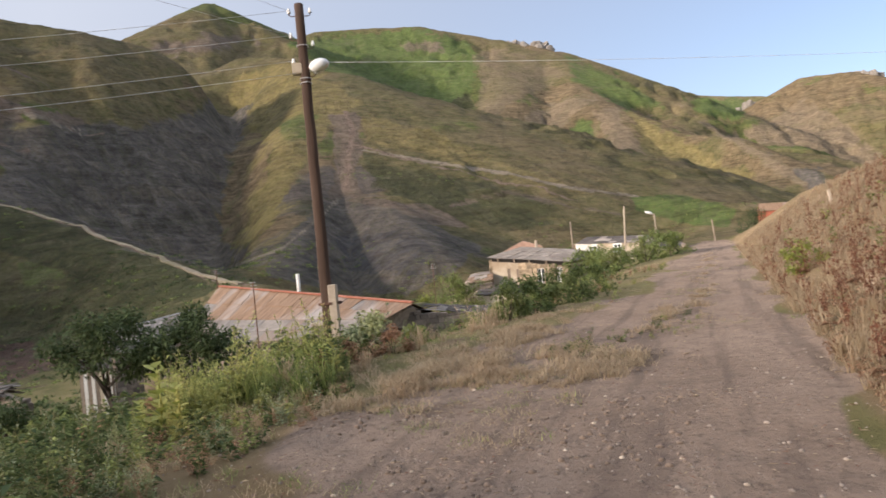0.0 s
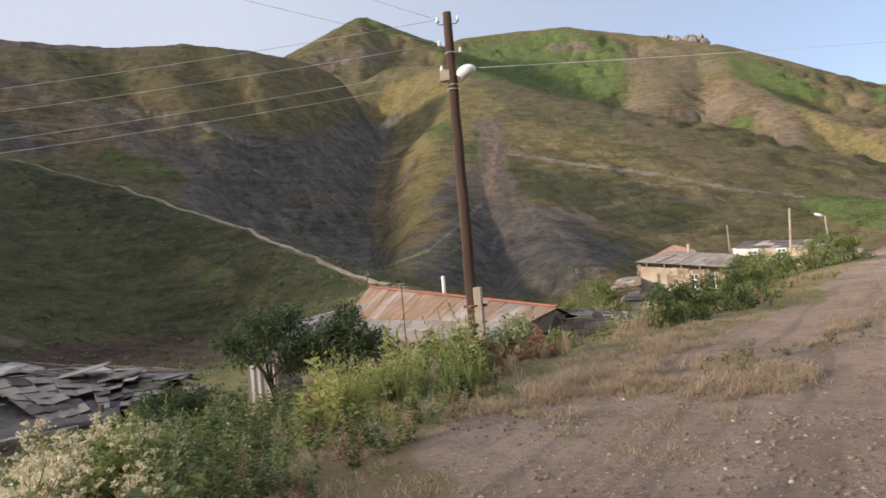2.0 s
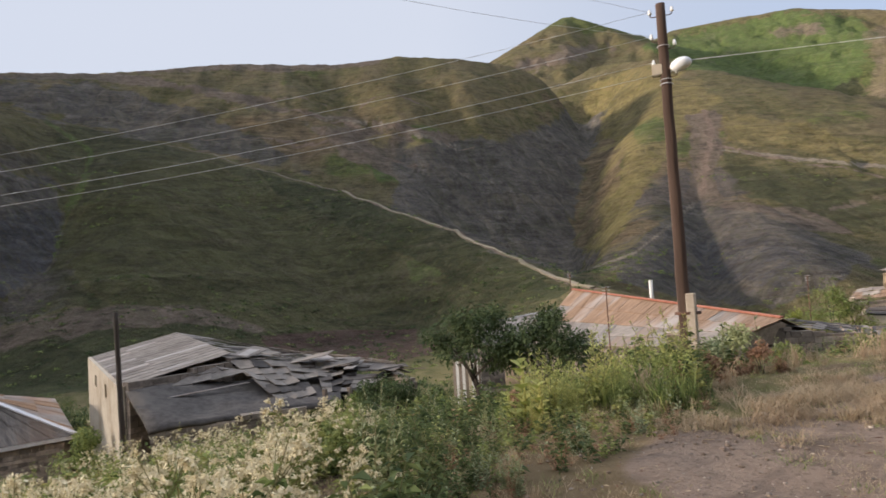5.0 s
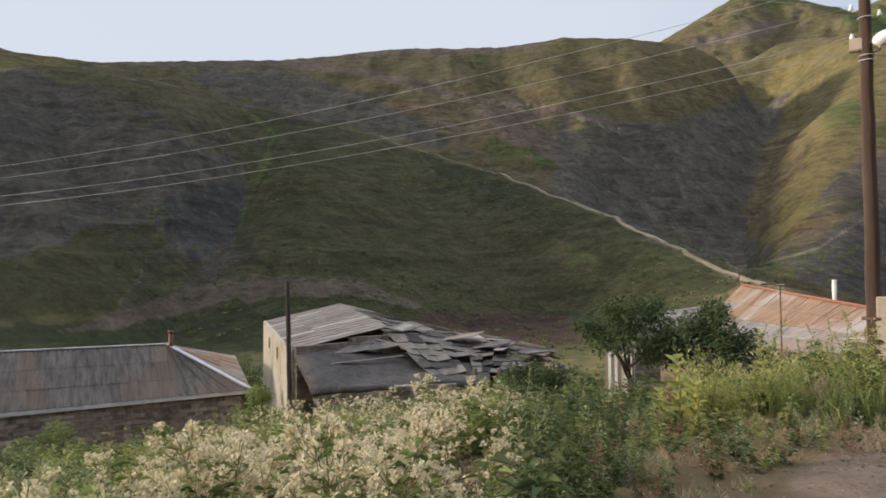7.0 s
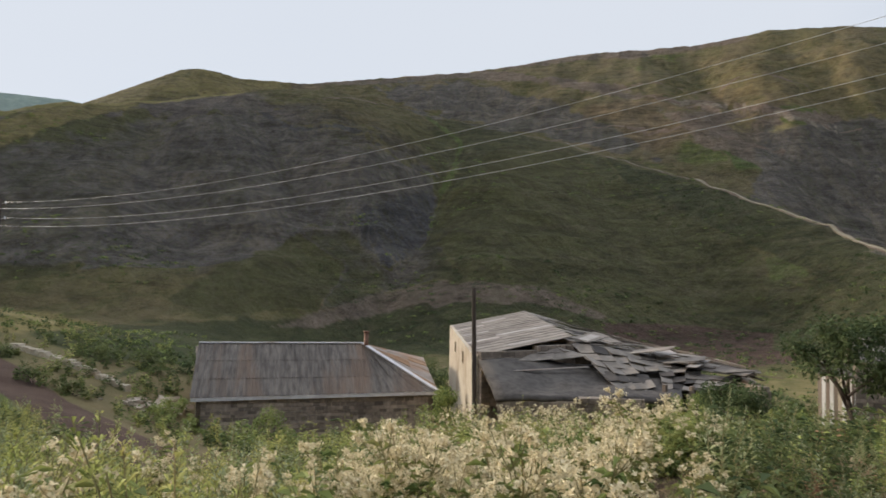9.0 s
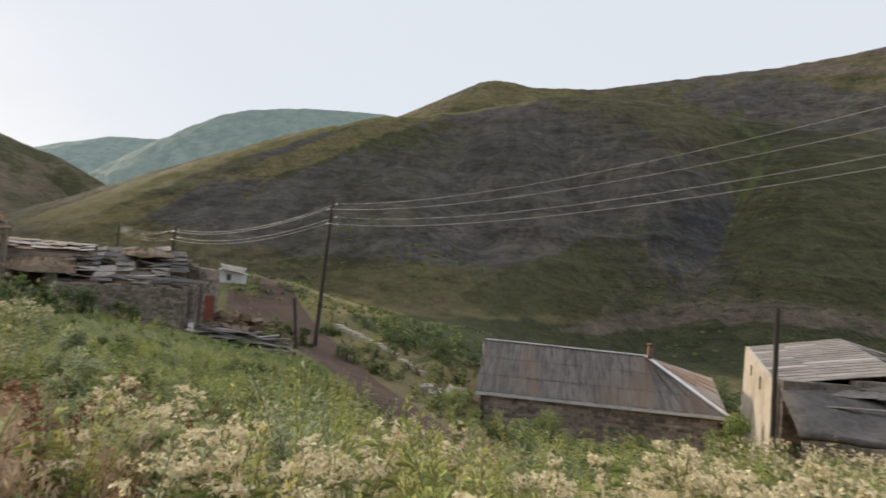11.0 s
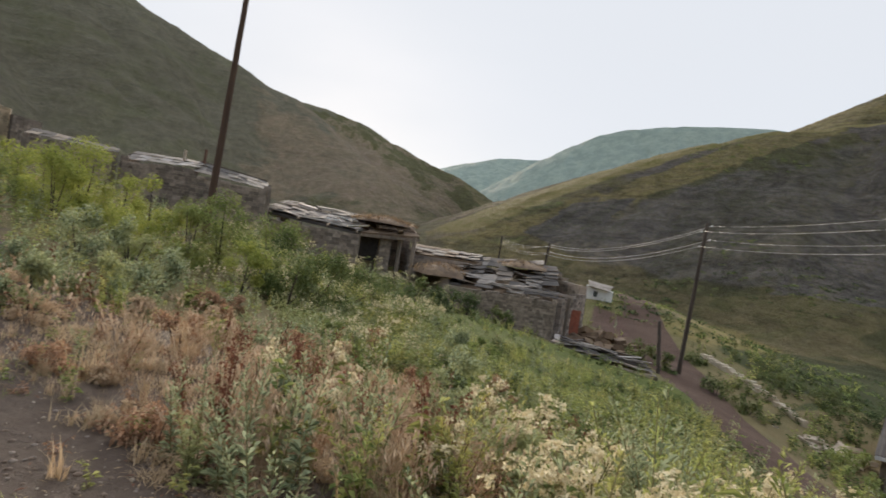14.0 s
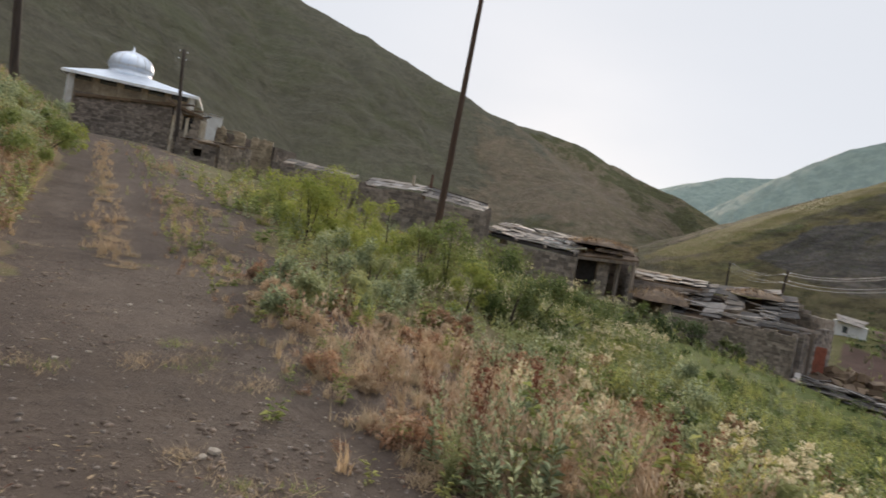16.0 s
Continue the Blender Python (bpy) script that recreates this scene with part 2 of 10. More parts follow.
# ---- materials ----
class Mat:
    """A small wrapper that makes node materials readable."""

    def __init__(self, name, rough=0.9, metal=0.0, spec=0.3):
        self.m = bpy.data.materials.new(name)
        self.m.use_nodes = True
        self.t = self.m.node_tree
        self.b = self.t.nodes["Principled BSDF"]
        self.b.inputs["Roughness"].default_value = rough
        self.b.inputs["Metallic"].default_value = metal
        self.b.inputs["Specular IOR Level"].default_value = spec
        if rough > 0.85:
            self.b.inputs["Diffuse Roughness"].default_value = 1.0
        self.pos = None

    def node(self, kind, **kw):
        n = self.t.nodes.new(kind)
        for k, v in kw.items():
            n.inputs[k].default_value = v
        return n

    def link(self, a, b):
        self.t.links.new(a, b)

    def coords(self, world=False, scale=(1, 1, 1)):
        if world:
            src = self.node("ShaderNodeNewGeometry").outputs["Position"]
        else:
            src = self.node("ShaderNodeTexCoord").outputs["Object"]
        mp = self.node("ShaderNodeMapping")
        mp.inputs["Scale"].default_value = scale
        self.link(src, mp.inputs["Vector"])
        return mp.outputs["Vector"]

    def along(self, angle, scale):
        """Object coordinates turned by angle about z, then stretched: grain that runs one way over a roof."""
        a = self.node("ShaderNodeMapping")
        a.inputs["Rotation"].default_value = (0, 0, angle)
        b = self.node("ShaderNodeMapping")
        b.inputs["Scale"].default_value = scale
        self.link(self.node("ShaderNodeTexCoord").outputs["Object"], a.inputs["Vector"])
        self.link(a.outputs["Vector"], b.inputs["Vector"])
        return b.outputs["Vector"]

    def along_road(self):
        """World coordinates drawn out along the road, for wheel ruts."""
        a = self.node("ShaderNodeMapping")
        a.inputs["Rotation"].default_value = (0, 0, radians(20))
        b = self.node("ShaderNodeMapping")
        b.inputs["Scale"].default_value = (2.4, 0.16, 1.0)
        self.link(self.node("ShaderNodeNewGeometry").outputs["Position"], a.inputs["Vector"])
        self.link(a.outputs["Vector"], b.inputs["Vector"])
        return b.outputs["Vector"]

    def noise(self, vec, scale, detail=4.0, rough=0.55, distort=0.0):
        n = self.node("ShaderNodeTexNoise", Scale=scale, Detail=detail, Roughness=rough, Distortion=distort)
        self.link(vec, n.inputs["Vector"])
        return n.outputs["Fac"]

    def ramp(self, fac, lo, hi):
        n = self.node("ShaderNodeMapRange")
        n.interpolation_type = "SMOOTHSTEP"
        n.inputs["From Min"].default_value = lo
        n.inputs["From Max"].default_value = hi
        self.link(fac, n.inputs["Value"])
        return n.outputs["Result"]

    def math(self, op, a, b):
        n = self.node("ShaderNodeMath")
        n.operation = op
        for k, v in enumerate((a, b)):
            if isinstance(v, (int, float)):
                n.inputs[k].default_value = v
            else:
                self.link(v, n.inputs[k])
        return n.outputs[0]

    def mix(self, fac, a, b, mode="MIX"):
        n = self.node("ShaderNodeMix")
        n.data_type = "RGBA"
        n.blend_type = mode
        for sock, v in ((n.inputs[0], fac), (n.inputs[6], a), (n.inputs[7], b)):
            if isinstance(v, (int, float)):
                sock.default_value = v
            elif isinstance(v, tuple):
                sock.default_value = (*v, 1.0)
            else:
                self.link(v, sock)
        return n.outputs[2]

    def attr(self, name):
        n = self.node("ShaderNodeAttribute")
        n.attribute_name = name
        return n.outputs["Fac"]

    def random(self):
        return self.node("ShaderNodeObjectInfo").outputs["Random"]

    def island(self):
        return self.node("ShaderNodeNewGeometry").outputs["Random Per Island"]

    def vary(self, colour, fac, amount):
        """Brightness scatter of a colour by a 0..1 value."""
        n = self.node("ShaderNodeHueSaturation")
        self.link(colour, n.inputs["Color"])
        mr = self.node("ShaderNodeMapRange")
        mr.inputs["To Min"].default_value = 1 - amount
        mr.inputs["To Max"].default_value = 1 + amount
        self.link(fac, mr.inputs["Value"])
        self.link(mr.outputs["Result"], n.inputs["Value"])
        return n.outputs["Color"]

    def bump(self, height, strength=0.4, dist=0.02):
        n = self.node("ShaderNodeBump", Strength=strength, Distance=dist)
        self.link(height, n.inputs["Height"])
        self.link(n.outputs["Normal"], self.b.inputs["Normal"])

    def colour(self, c):
        if isinstance(c, tuple):
            self.b.inputs["Base Color"].default_value = (*c, 1.0)
        else:
            self.link(c, self.b.inputs["Base Color"])
        return self.m


def grainy(name, c1, c2, c3=None, scale=6.0, rough=0.9, metal=0.0, stretch=(1, 1, 1), bump=0.4, dist=0.01, stain=0.7, vary=0.0, island=0.0):
    """Two-scale mottled surface: fine grain between c1 and c2, larger stains of c3."""
    k = Mat(name, rough, metal)
    v = k.coords(scale=stretch)
    fine = k.noise(v, scale, 6.0, 0.65)
    col = k.mix(k.ramp(fine, 0.3, 0.7), c1, c2)
    if c3:
        big = k.noise(v, scale * 0.16, 5.0, 0.6, 0.4)
        col = k.mix(k.math("MULTIPLY", k.ramp(big, 0.48, 0.66), stain), col, c3)
    if vary:
        col = k.vary(col, k.random(), vary)
    if island:
        col = k.vary(col, k.island(), island)
    k.bump(fine, bump, dist)
    return k.colour(col)


def leafy(name, c1, c2, c3=None, rough=0.75, through_=0.45):
    """Leaves and stalks: each one its own shade, a little light passes through."""
    k = Mat(name, rough, 0.0, 0.2)
    isl = k.island()
    col = k.mix(isl, c1, c2)
    if c3:
        v = k.coords(world=True)
        patch = k.noise(v, 0.9, 3.0)
        col = k.mix(k.math("MULTIPLY", k.ramp(patch, 0.45, 0.65), 0.75), col, c3)
    k.colour(col)
    tr = k.node("ShaderNodeBsdfTranslucent")
    k.link(col, tr.inputs["Color"])
    ms = k.node("ShaderNodeMixShader")
    ms.inputs[0].default_value = through_
    k.link(k.b.outputs[0], ms.inputs[1])
    k.link(tr.outputs[0], ms.inputs[2])
    k.link(ms.outputs[0], k.t.nodes["Material Output"].inputs["Surface"])
    return k.m


def ground_material():
    k = Mat("ground", 0.95, 0.0, 0.15)
    v = k.coords(world=True)
    fine = k.noise(v, 3.0, 6.0, 0.7)
    mid = k.noise(v, 0.35, 6.0, 0.65, 0.5)
    big = k.noise(v, 0.035, 5.0, 0.6, 0.6)
    vs = k.coords(world=True, scale=(0.22, 0.22, 1.5))
    strat = k.noise(vs, 0.42, 8.0, 0.78, 0.6)
    vt = k.coords(world=True, scale=(0.5, 0.5, 0.16))
    runs = k.noise(vt, 0.30, 8.0, 0.76, 0.8)
    tuft = k.noise(v, 0.9, 4.0, 0.7)
    # grass from green to straw
    grass = k.mix(k.ramp(mid, 0.35, 0.68), (0.130, 0.124, 0.047), (0.220, 0.178, 0.084))
    grass = k.mix(k.math("MULTIPLY", k.ramp(big, 0.42, 0.62), 0.55), grass, (0.255, 0.188, 0.110))
    grass = k.mix(k.math("MULTIPLY", k.ramp(strat, 0.5, 0.72), 0.8), grass, (0.080, 0.078, 0.032))
    grass = k.mix(k.math("MULTIPLY", k.ramp(runs, 0.55, 0.72), 0.55), grass, (0.175, 0.135, 0.075))
    lush = k.mix(k.ramp(mid, 0.3, 0.7), (0.098, 0.124, 0.036), (0.170, 0.186, 0.054))
    dry = k.mix(k.ramp(strat, 0.3, 0.7), (0.175, 0.125, 0.070), (0.260, 0.190, 0.108))
    dry = k.mix(k.math("MULTIPLY", k.ramp(mid, 0.5, 0.7), 0.6), dry, (0.100, 0.085, 0.038))
    scree = k.mix(k.ramp(fine, 0.3, 0.7), (0.125, 0.104, 0.094), (0.210, 0.174, 0.148))
    scree = k.mix(k.math("MULTIPLY", k.ramp(strat, 0.5, 0.66), 0.6), scree, (0.085, 0.074, 0.070))
    scree = k.mix(k.math("MULTIPLY", k.ramp(runs, 0.52, 0.7), 0.6), scree, (0.21, 0.165, 0.125))
    scree = k.mix(k.math("MULTIPLY", k.ramp(mid, 0.52, 0.68), 0.6), scree, (0.095, 0.085, 0.042))
    soil = k.mix(k.ramp(mid, 0.3, 0.7), (0.10, 0.062, 0.047), (0.15, 0.098, 0.072))
    peb = k.node("ShaderNodeTexVoronoi", Scale=22.0)
    k.link(v, peb.inputs["Vector"])
    dirt = k.mix(k.ramp(mid, 0.3, 0.7), (0.240, 0.176, 0.130), (0.335, 0.250, 0.188))
    dirt = k.mix(k.math("MULTIPLY", k.ramp(fine, 0.45, 0.7), 0.45), dirt, (0.130, 0.096, 0.075))
    dirt = k.mix(k.math("MULTIPLY", k.ramp(peb.outputs["Distance"], 0.22, 0.05), 0.35), dirt, (0.24, 0.205, 0.18))
    grit = k.noise(v, 14.0, 6.0, 0.75)
    dirt = k.mix(k.math("MULTIPLY", k.ramp(grit, 0.52, 0.66), 0.6), dirt, (0.085, 0.062, 0.048))
    dirt = k.mix(k.math("MULTIPLY", k.ramp(grit, 0.46, 0.34), 0.5), dirt, (0.33, 0.255, 0.195))
    # darker south dirt: browner soil, with its backlit tone put into the colour
    backlit_dirt = k.mix(k.ramp(mid, 0.3, 0.7), (0.092, 0.066, 0.050), (0.148, 0.110, 0.085))
    backlit_dirt = k.mix(k.math("MULTIPLY", k.ramp(fine, 0.45, 0.7), 0.5), backlit_dirt, (0.048, 0.037, 0.032))
    backlit_dirt = k.mix(k.math("MULTIPLY", k.ramp(grit, 0.46, 0.34), 0.4), backlit_dirt, (0.19, 0.145, 0.112))
    dirt = k.mix(k.attr("backlit_dirt"), dirt, backlit_dirt)
    rut = k.noise(k.along_road(), 1.0, 5.0, 0.6, 0.3)
    dirt = k.mix(k.math("MULTIPLY", k.ramp(rut, 0.48, 0.62), 0.45), dirt, (0.110, 0.082, 0.066))
    litter = k.node("ShaderNodeTexVoronoi", Scale=34.0)
    k.link(v, litter.inputs["Vector"])
    dirt = k.mix(k.math("MULTIPLY", k.ramp(litter.outputs["Distance"], 0.16, 0.04), k.ramp(fine, 0.5, 0.6)), dirt, (0.38, 0.31, 0.23))
    # far woods, their green paled and blued in the colour for haze
    hazed_wood = k.mix(k.ramp(k.noise(v, 0.05, 6.0, 0.7), 0.35, 0.65), (0.265, 0.325, 0.285), (0.355, 0.412, 0.350))

    def lay(col, name, over, lo=0.36, hi=0.66, blur=1.6):
        edge = k.math("ADD", k.attr(name), k.math("ADD", k.math("MULTIPLY", k.math("SUBTRACT", mid, 0.5), 0.7), k.math("MULTIPLY", k.math("SUBTRACT", big, 0.5), blur)))
        return k.mix(k.ramp(edge, lo, hi), col, over)

    col = lay(grass, "dry", dry)
    col = lay(col, "lush", lush)
    col = lay(col, "scree", scree)
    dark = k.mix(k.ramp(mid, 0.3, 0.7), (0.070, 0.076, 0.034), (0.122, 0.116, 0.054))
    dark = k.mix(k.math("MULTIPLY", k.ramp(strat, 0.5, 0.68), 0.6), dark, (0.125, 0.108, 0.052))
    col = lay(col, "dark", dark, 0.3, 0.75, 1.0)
    sere = k.mix(k.ramp(mid, 0.3, 0.7), (0.138, 0.124, 0.084), (0.180, 0.162, 0.108))
    sere = k.mix(k.math("MULTIPLY", k.ramp(big, 0.45, 0.65), 0.5), sere, (0.165, 0.165, 0.085))
    sere = k.mix(k.math("MULTIPLY", k.ramp(runs, 0.52, 0.66), 0.35), sere, (0.165, 0.138, 0.108))
    col = k.mix(k.attr("sere"), col, sere)

    def tone(c1, c2, c3, part_=0.6):
        base = k.mix(k.ramp(mid, 0.32, 0.68), c1, c2)
        return k.mix(k.math("MULTIPLY", k.ramp(strat, 0.48, 0.66), part_), base, c3)

    shale = tone((0.126, 0.110, 0.100), (0.182, 0.158, 0.140), (0.096, 0.084, 0.078))
    shale = k.mix(k.math("MULTIPLY", k.ramp(runs, 0.50, 0.64), 0.55), shale, (0.215, 0.182, 0.155))
    shale = k.mix(k.math("MULTIPLY", k.ramp(tuft, 0.54, 0.62), 0.55), shale, (0.108, 0.112, 0.052))
    coal = tone((0.092, 0.086, 0.088), (0.130, 0.120, 0.120), (0.068, 0.064, 0.068))
    coal = k.mix(k.math("MULTIPLY", k.ramp(runs, 0.52, 0.66), 0.45), coal, (0.165, 0.145, 0.132))
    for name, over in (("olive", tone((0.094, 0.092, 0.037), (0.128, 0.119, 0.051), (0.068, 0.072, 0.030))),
                       # gold: yellow-tan grass with its sunlit warmth in the colour
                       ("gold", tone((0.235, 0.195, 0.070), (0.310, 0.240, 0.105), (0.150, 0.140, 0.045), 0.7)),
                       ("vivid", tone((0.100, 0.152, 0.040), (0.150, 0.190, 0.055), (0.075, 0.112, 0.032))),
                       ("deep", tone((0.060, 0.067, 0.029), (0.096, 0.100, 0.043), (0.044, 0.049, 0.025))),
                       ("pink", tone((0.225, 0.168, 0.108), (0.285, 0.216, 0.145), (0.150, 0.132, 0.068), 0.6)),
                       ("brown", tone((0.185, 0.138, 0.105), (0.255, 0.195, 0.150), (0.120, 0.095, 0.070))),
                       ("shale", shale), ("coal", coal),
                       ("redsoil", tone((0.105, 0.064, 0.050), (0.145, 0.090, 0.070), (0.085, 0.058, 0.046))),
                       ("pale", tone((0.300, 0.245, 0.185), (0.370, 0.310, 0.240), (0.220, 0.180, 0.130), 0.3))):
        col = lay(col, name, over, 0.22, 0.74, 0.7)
    # each tussock catches light of its own, mixed into the colour
    col = k.mix(k.math("MULTIPLY", k.math("MULTIPLY", k.ramp(tuft, 0.50, 0.66), k.attr("hill")), 0.35), col, (0.066, 0.064, 0.034))
    col = k.mix(k.math("MULTIPLY", k.math("MULTIPLY", k.ramp(tuft, 0.48, 0.34), k.attr("hill")), 0.45), col, (0.255, 0.210, 0.120))
    bare = k.math("MINIMUM", k.math("ADD", k.attr("shale"), k.math("ADD", k.attr("coal"), k.attr("brown"))), 1.0)
    rilled = k.math("MULTIPLY", k.ramp(k.attr("rill"), 0.52, 0.86), k.attr("hill"))
    col = k.mix(k.math("MULTIPLY", rilled, k.math("ADD", k.math("MULTIPLY", bare, 0.24), 0.18)), col, (0.090, 0.088, 0.044))
    washed = k.math("MULTIPLY", k.ramp(k.attr("rill"), 0.48, 0.14), k.attr("hill"))
    col = k.mix(k.math("MULTIPLY", washed, k.math("ADD", k.math("MULTIPLY", bare, 0.20), 0.14)), col, (0.215, 0.180, 0.125))
    trod = k.math("MULTIPLY", k.ramp(k.attr("terrace"), 0.60, 0.90), k.attr("hill"))
    col = k.mix(k.math("MULTIPLY", trod, 0.30), col, (0.200, 0.160, 0.105))
    trod = k.math("MULTIPLY", k.ramp(k.attr("terrace"), 0.40, 0.12), k.attr("hill"))
    col = k.mix(k.math("MULTIPLY", trod, 0.28), col, (0.068, 0.070, 0.034))
    beds = k.ramp(k.math("ADD", k.math("MULTIPLY", strat, 0.4), k.math("ADD", k.math("MULTIPLY", runs, 0.3), k.math("MULTIPLY", tuft, 0.3))), 0.40, 0.60)
    col = k.mix(k.attr("hill"), col, k.vary(col, beds, 0.46))
    # rim grass, brightened in colour for the sun on the crest
    rim = k.mix(k.ramp(mid, 0.35, 0.65), (0.260, 0.230, 0.075), (0.350, 0.280, 0.120))
    col = lay(col, "rim", rim, 0.35, 0.75, 0.5)
    col = lay(col, "hazed_wood", hazed_wood)
    col = lay(col, "soil", soil, 0.4, 0.6, 0.3)
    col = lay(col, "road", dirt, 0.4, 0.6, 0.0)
    relief = k.node("ShaderNodeBump", Strength=0.9, Distance=2.6)
    k.link(k.math("MULTIPLY", k.math("ADD", k.math("ADD", strat, runs), mid), k.attr("hill")), relief.inputs["Height"])
    k.bump(k.math("ADD", k.math("ADD", k.math("MULTIPLY", fine, 0.6), k.math("MULTIPLY", grit, 0.45)), k.math("MULTIPLY", mid, 2.0)), 1.0, 0.12)
    for n in k.t.nodes:
        if n.bl_idname == "ShaderNodeBump" and n != relief:
            k.link(relief.outputs["Normal"], n.inputs["Normal"])
    return k.colour(col)


# ---- ground ----
def blobs(x, y, spots):
    m = np.zeros_like(x)
    for az, r, size in spots:
        p = place(az, r)
        m = np.maximum(m, 1 - np.hypot(x - p.x, y - p.y) / size)
    return np.clip(m * 1.6, 0, 1)


def rim_of(x, y):
    """Grass along the top edge of the western face, its sunlit gold put into the colour."""
    m = np.zeros_like(x)
    pts = [place(a, r) for a, e, r in HILLS["west_face"][1][:7]]
    for p, q in zip(pts[:-1], pts[1:]):
        vx, vy = q.x - p.x, q.y - p.y
        t = np.clip(((x - p.x) * vx + (y - p.y) * vy) / (vx * vx + vy * vy), 0, 1)
        m = np.maximum(m, 1 - sstep(3, 11, np.hypot(x - p.x - t * vx, y - p.y - t * vy)))
    return m


def hill_cover(x, y, z):
    """Bare shale, scars, pasture and tracks on the slopes, some painting light, shade or haze: bearing and elevation of
    their outlines, and the distances between which they lie.
    """
    rr = np.hypot(x, y)
    az, el = np.degrees(np.arctan2(-x, y)), np.degrees(np.arctan2(z - EYE_Z, rr))
    cover = {k: np.zeros_like(x) for k in ("olive", "gold", "vivid", "deep", "pink", "brown", "shale", "coal", "pale", "redsoil")}
    ragged = fbm(x / 11 + 3, y / 11 + 8, 3) - 0.5 + 0.6 * (fbm(x / 3.5, y / 3.5 + 2, 2) - 0.5)

    def edges(r0, r1, pts, margin):
        p = np.array(pts)
        near = (az > p[:, 0].min() - margin) & (az < p[:, 0].max() + margin) & (el > p[:, 1].min() - margin) & (el < p[:, 1].max() + margin) & (rr > r0) & (rr < r1)
        return p, np.nonzero(near)[0]

    def apart(ax, ey, a, b):
        vx, vy = b[0] - a[0], b[1] - a[1]
        t = np.clip(((ax - a[0]) * vx + (ey - a[1]) * vy) / (vx * vx + vy * vy), 0, 1)
        return np.hypot(ax - a[0] - t * vx, ey - a[1] - t * vy)

    def patch(kind, r0, r1, soft, amount, *pts):
        p, k = edges(r0, r1, pts, 2 * soft)
        ax, ey = az[k], el[k]
        dist, inside = np.full(len(k), 99.0), np.zeros(len(k), bool)
        for a, b in zip(p, np.roll(p, -1, 0)):
            dist = np.minimum(dist, apart(ax, ey, a, b))
            inside ^= ((a[1] > ey) != (b[1] > ey)) & (ax < (b[0] - a[0]) * (ey - a[1]) / (b[1] - a[1] + 1e-9) + a[0])
        dist = np.where(inside, dist, -dist) + 2.4 * soft * ragged[k]
        cover[kind][k] = np.maximum(cover[kind][k], amount * sstep(-0.6 * soft, 0.6 * soft, dist))

    def streak(kind, r0, r1, wide, amount, *pts):
        p, k = edges(r0, r1, pts, 3 * wide)
        dist = np.full(len(k), 99.0)
        for a, b in zip(p[:-1], p[1:]):
            dist = np.minimum(dist, apart(az[k], el[k], a, b))
        cover[kind][k] = np.maximum(cover[kind][k], amount * (1 - sstep(0.5 * wide, 1.3 * wide, dist + 1.2 * wide * ragged[k])))

    patch("shale", 150, 420, 0.5, 1, (66, 16), (58.6, 16.7), (52, 15.5), (45.3, 13), (43.4, 10.7), (47.3, 11.3), (52.1, 12.6), (57.6, 13.4), (62.1, 14.3))
    patch("shale", 90, 420, 0.6, 1, (33.5, 6.7), (29.8, 8.7), (25.8, 10), (23.3, 6.6), (20.9, 3.4), (19.8, 0.3), (23.8, 1.7), (29.4, 4.4))
    patch("shale", 90, 420, 0.6, 0.8, (26.2, 11.8), (21.1, 13.3), (17.1, 16), (16.1, 14.8), (17.6, 11.5), (19.2, 8), (19.9, 5.1), (21.5, 6.5), (23.5, 9.9))
    patch("shale", 90, 420, 0.6, 0.85, (34.5, 12.8), (31.4, 12.5), (26.4, 12.5), (23.3, 11.4), (21.9, 8.2), (20.5, 4.6), (18.9, 0.8), (20.5, 0), (26, 3.4), (31.6, 5.8), (35, 7.1))
    patch("brown", 100, 420, 0.4, 0.9, (42.4, 14.2), (33.9, 13.2), (28, 11.1), (26.7, 10), (30.3, 8.9), (33.9, 8.6), (38.6, 11.3))
    patch("brown", 100, 420, 0.3, 0.9, (33.3, 7.2), (29.4, 7.3), (28.7, 6.2), (31.2, 5.6))
    patch("vivid", 100, 420, 0.4, 0.75, (38.9, 12.6), (33.9, 12), (29.8, 10.6), (33, 8.6), (36.3, 8.9))
    patch("gold", 120, 420, 0.8, 0.34, (43.4, 17.3), (33.8, 18.3), (27, 17.3), (21.1, 15), (21.9, 13.6), (27.1, 12.8), (33.9, 13.9), (41, 15.5))
    streak("brown", 120, 420, 0.25, 1, (41.5, 15), (35.7, 13.9), (29.7, 12.5), (27.1, 10.3))
    streak("brown", 120, 420, 0.25, 1, (56.7, 17.5), (52, 17), (48.2, 16.2), (43.4, 15.2))
    streak("pale", 120, 420, 0.13, 1, (41, 14.7), (34.8, 13.8), (29.3, 11.7))
    streak("brown", 150, 420, 0.3, 0.8, (54.9, 18), (48.2, 18.6), (42.4, 18.6), (35.7, 19.1))
    patch("shale", 90, 420, 0.35, 1, (21.9, 13), (20.7, 13.1), (19, 10.6), (19.6, 6.8), (20.4, 6.8), (20, 10.3))
    # scrub and grass under the path, their greens also darkened for shade
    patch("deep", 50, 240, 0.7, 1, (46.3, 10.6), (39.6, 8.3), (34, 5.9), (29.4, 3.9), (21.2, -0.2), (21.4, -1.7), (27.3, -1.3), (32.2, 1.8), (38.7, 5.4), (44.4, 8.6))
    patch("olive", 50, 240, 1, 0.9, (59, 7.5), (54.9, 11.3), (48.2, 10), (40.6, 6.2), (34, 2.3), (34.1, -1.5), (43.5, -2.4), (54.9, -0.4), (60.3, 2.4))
    patch("vivid", 50, 240, 0.5, 0.6, (34.5, 2.8), (31.3, 2.2), (30.9, 0.8), (34.1, 0.4))
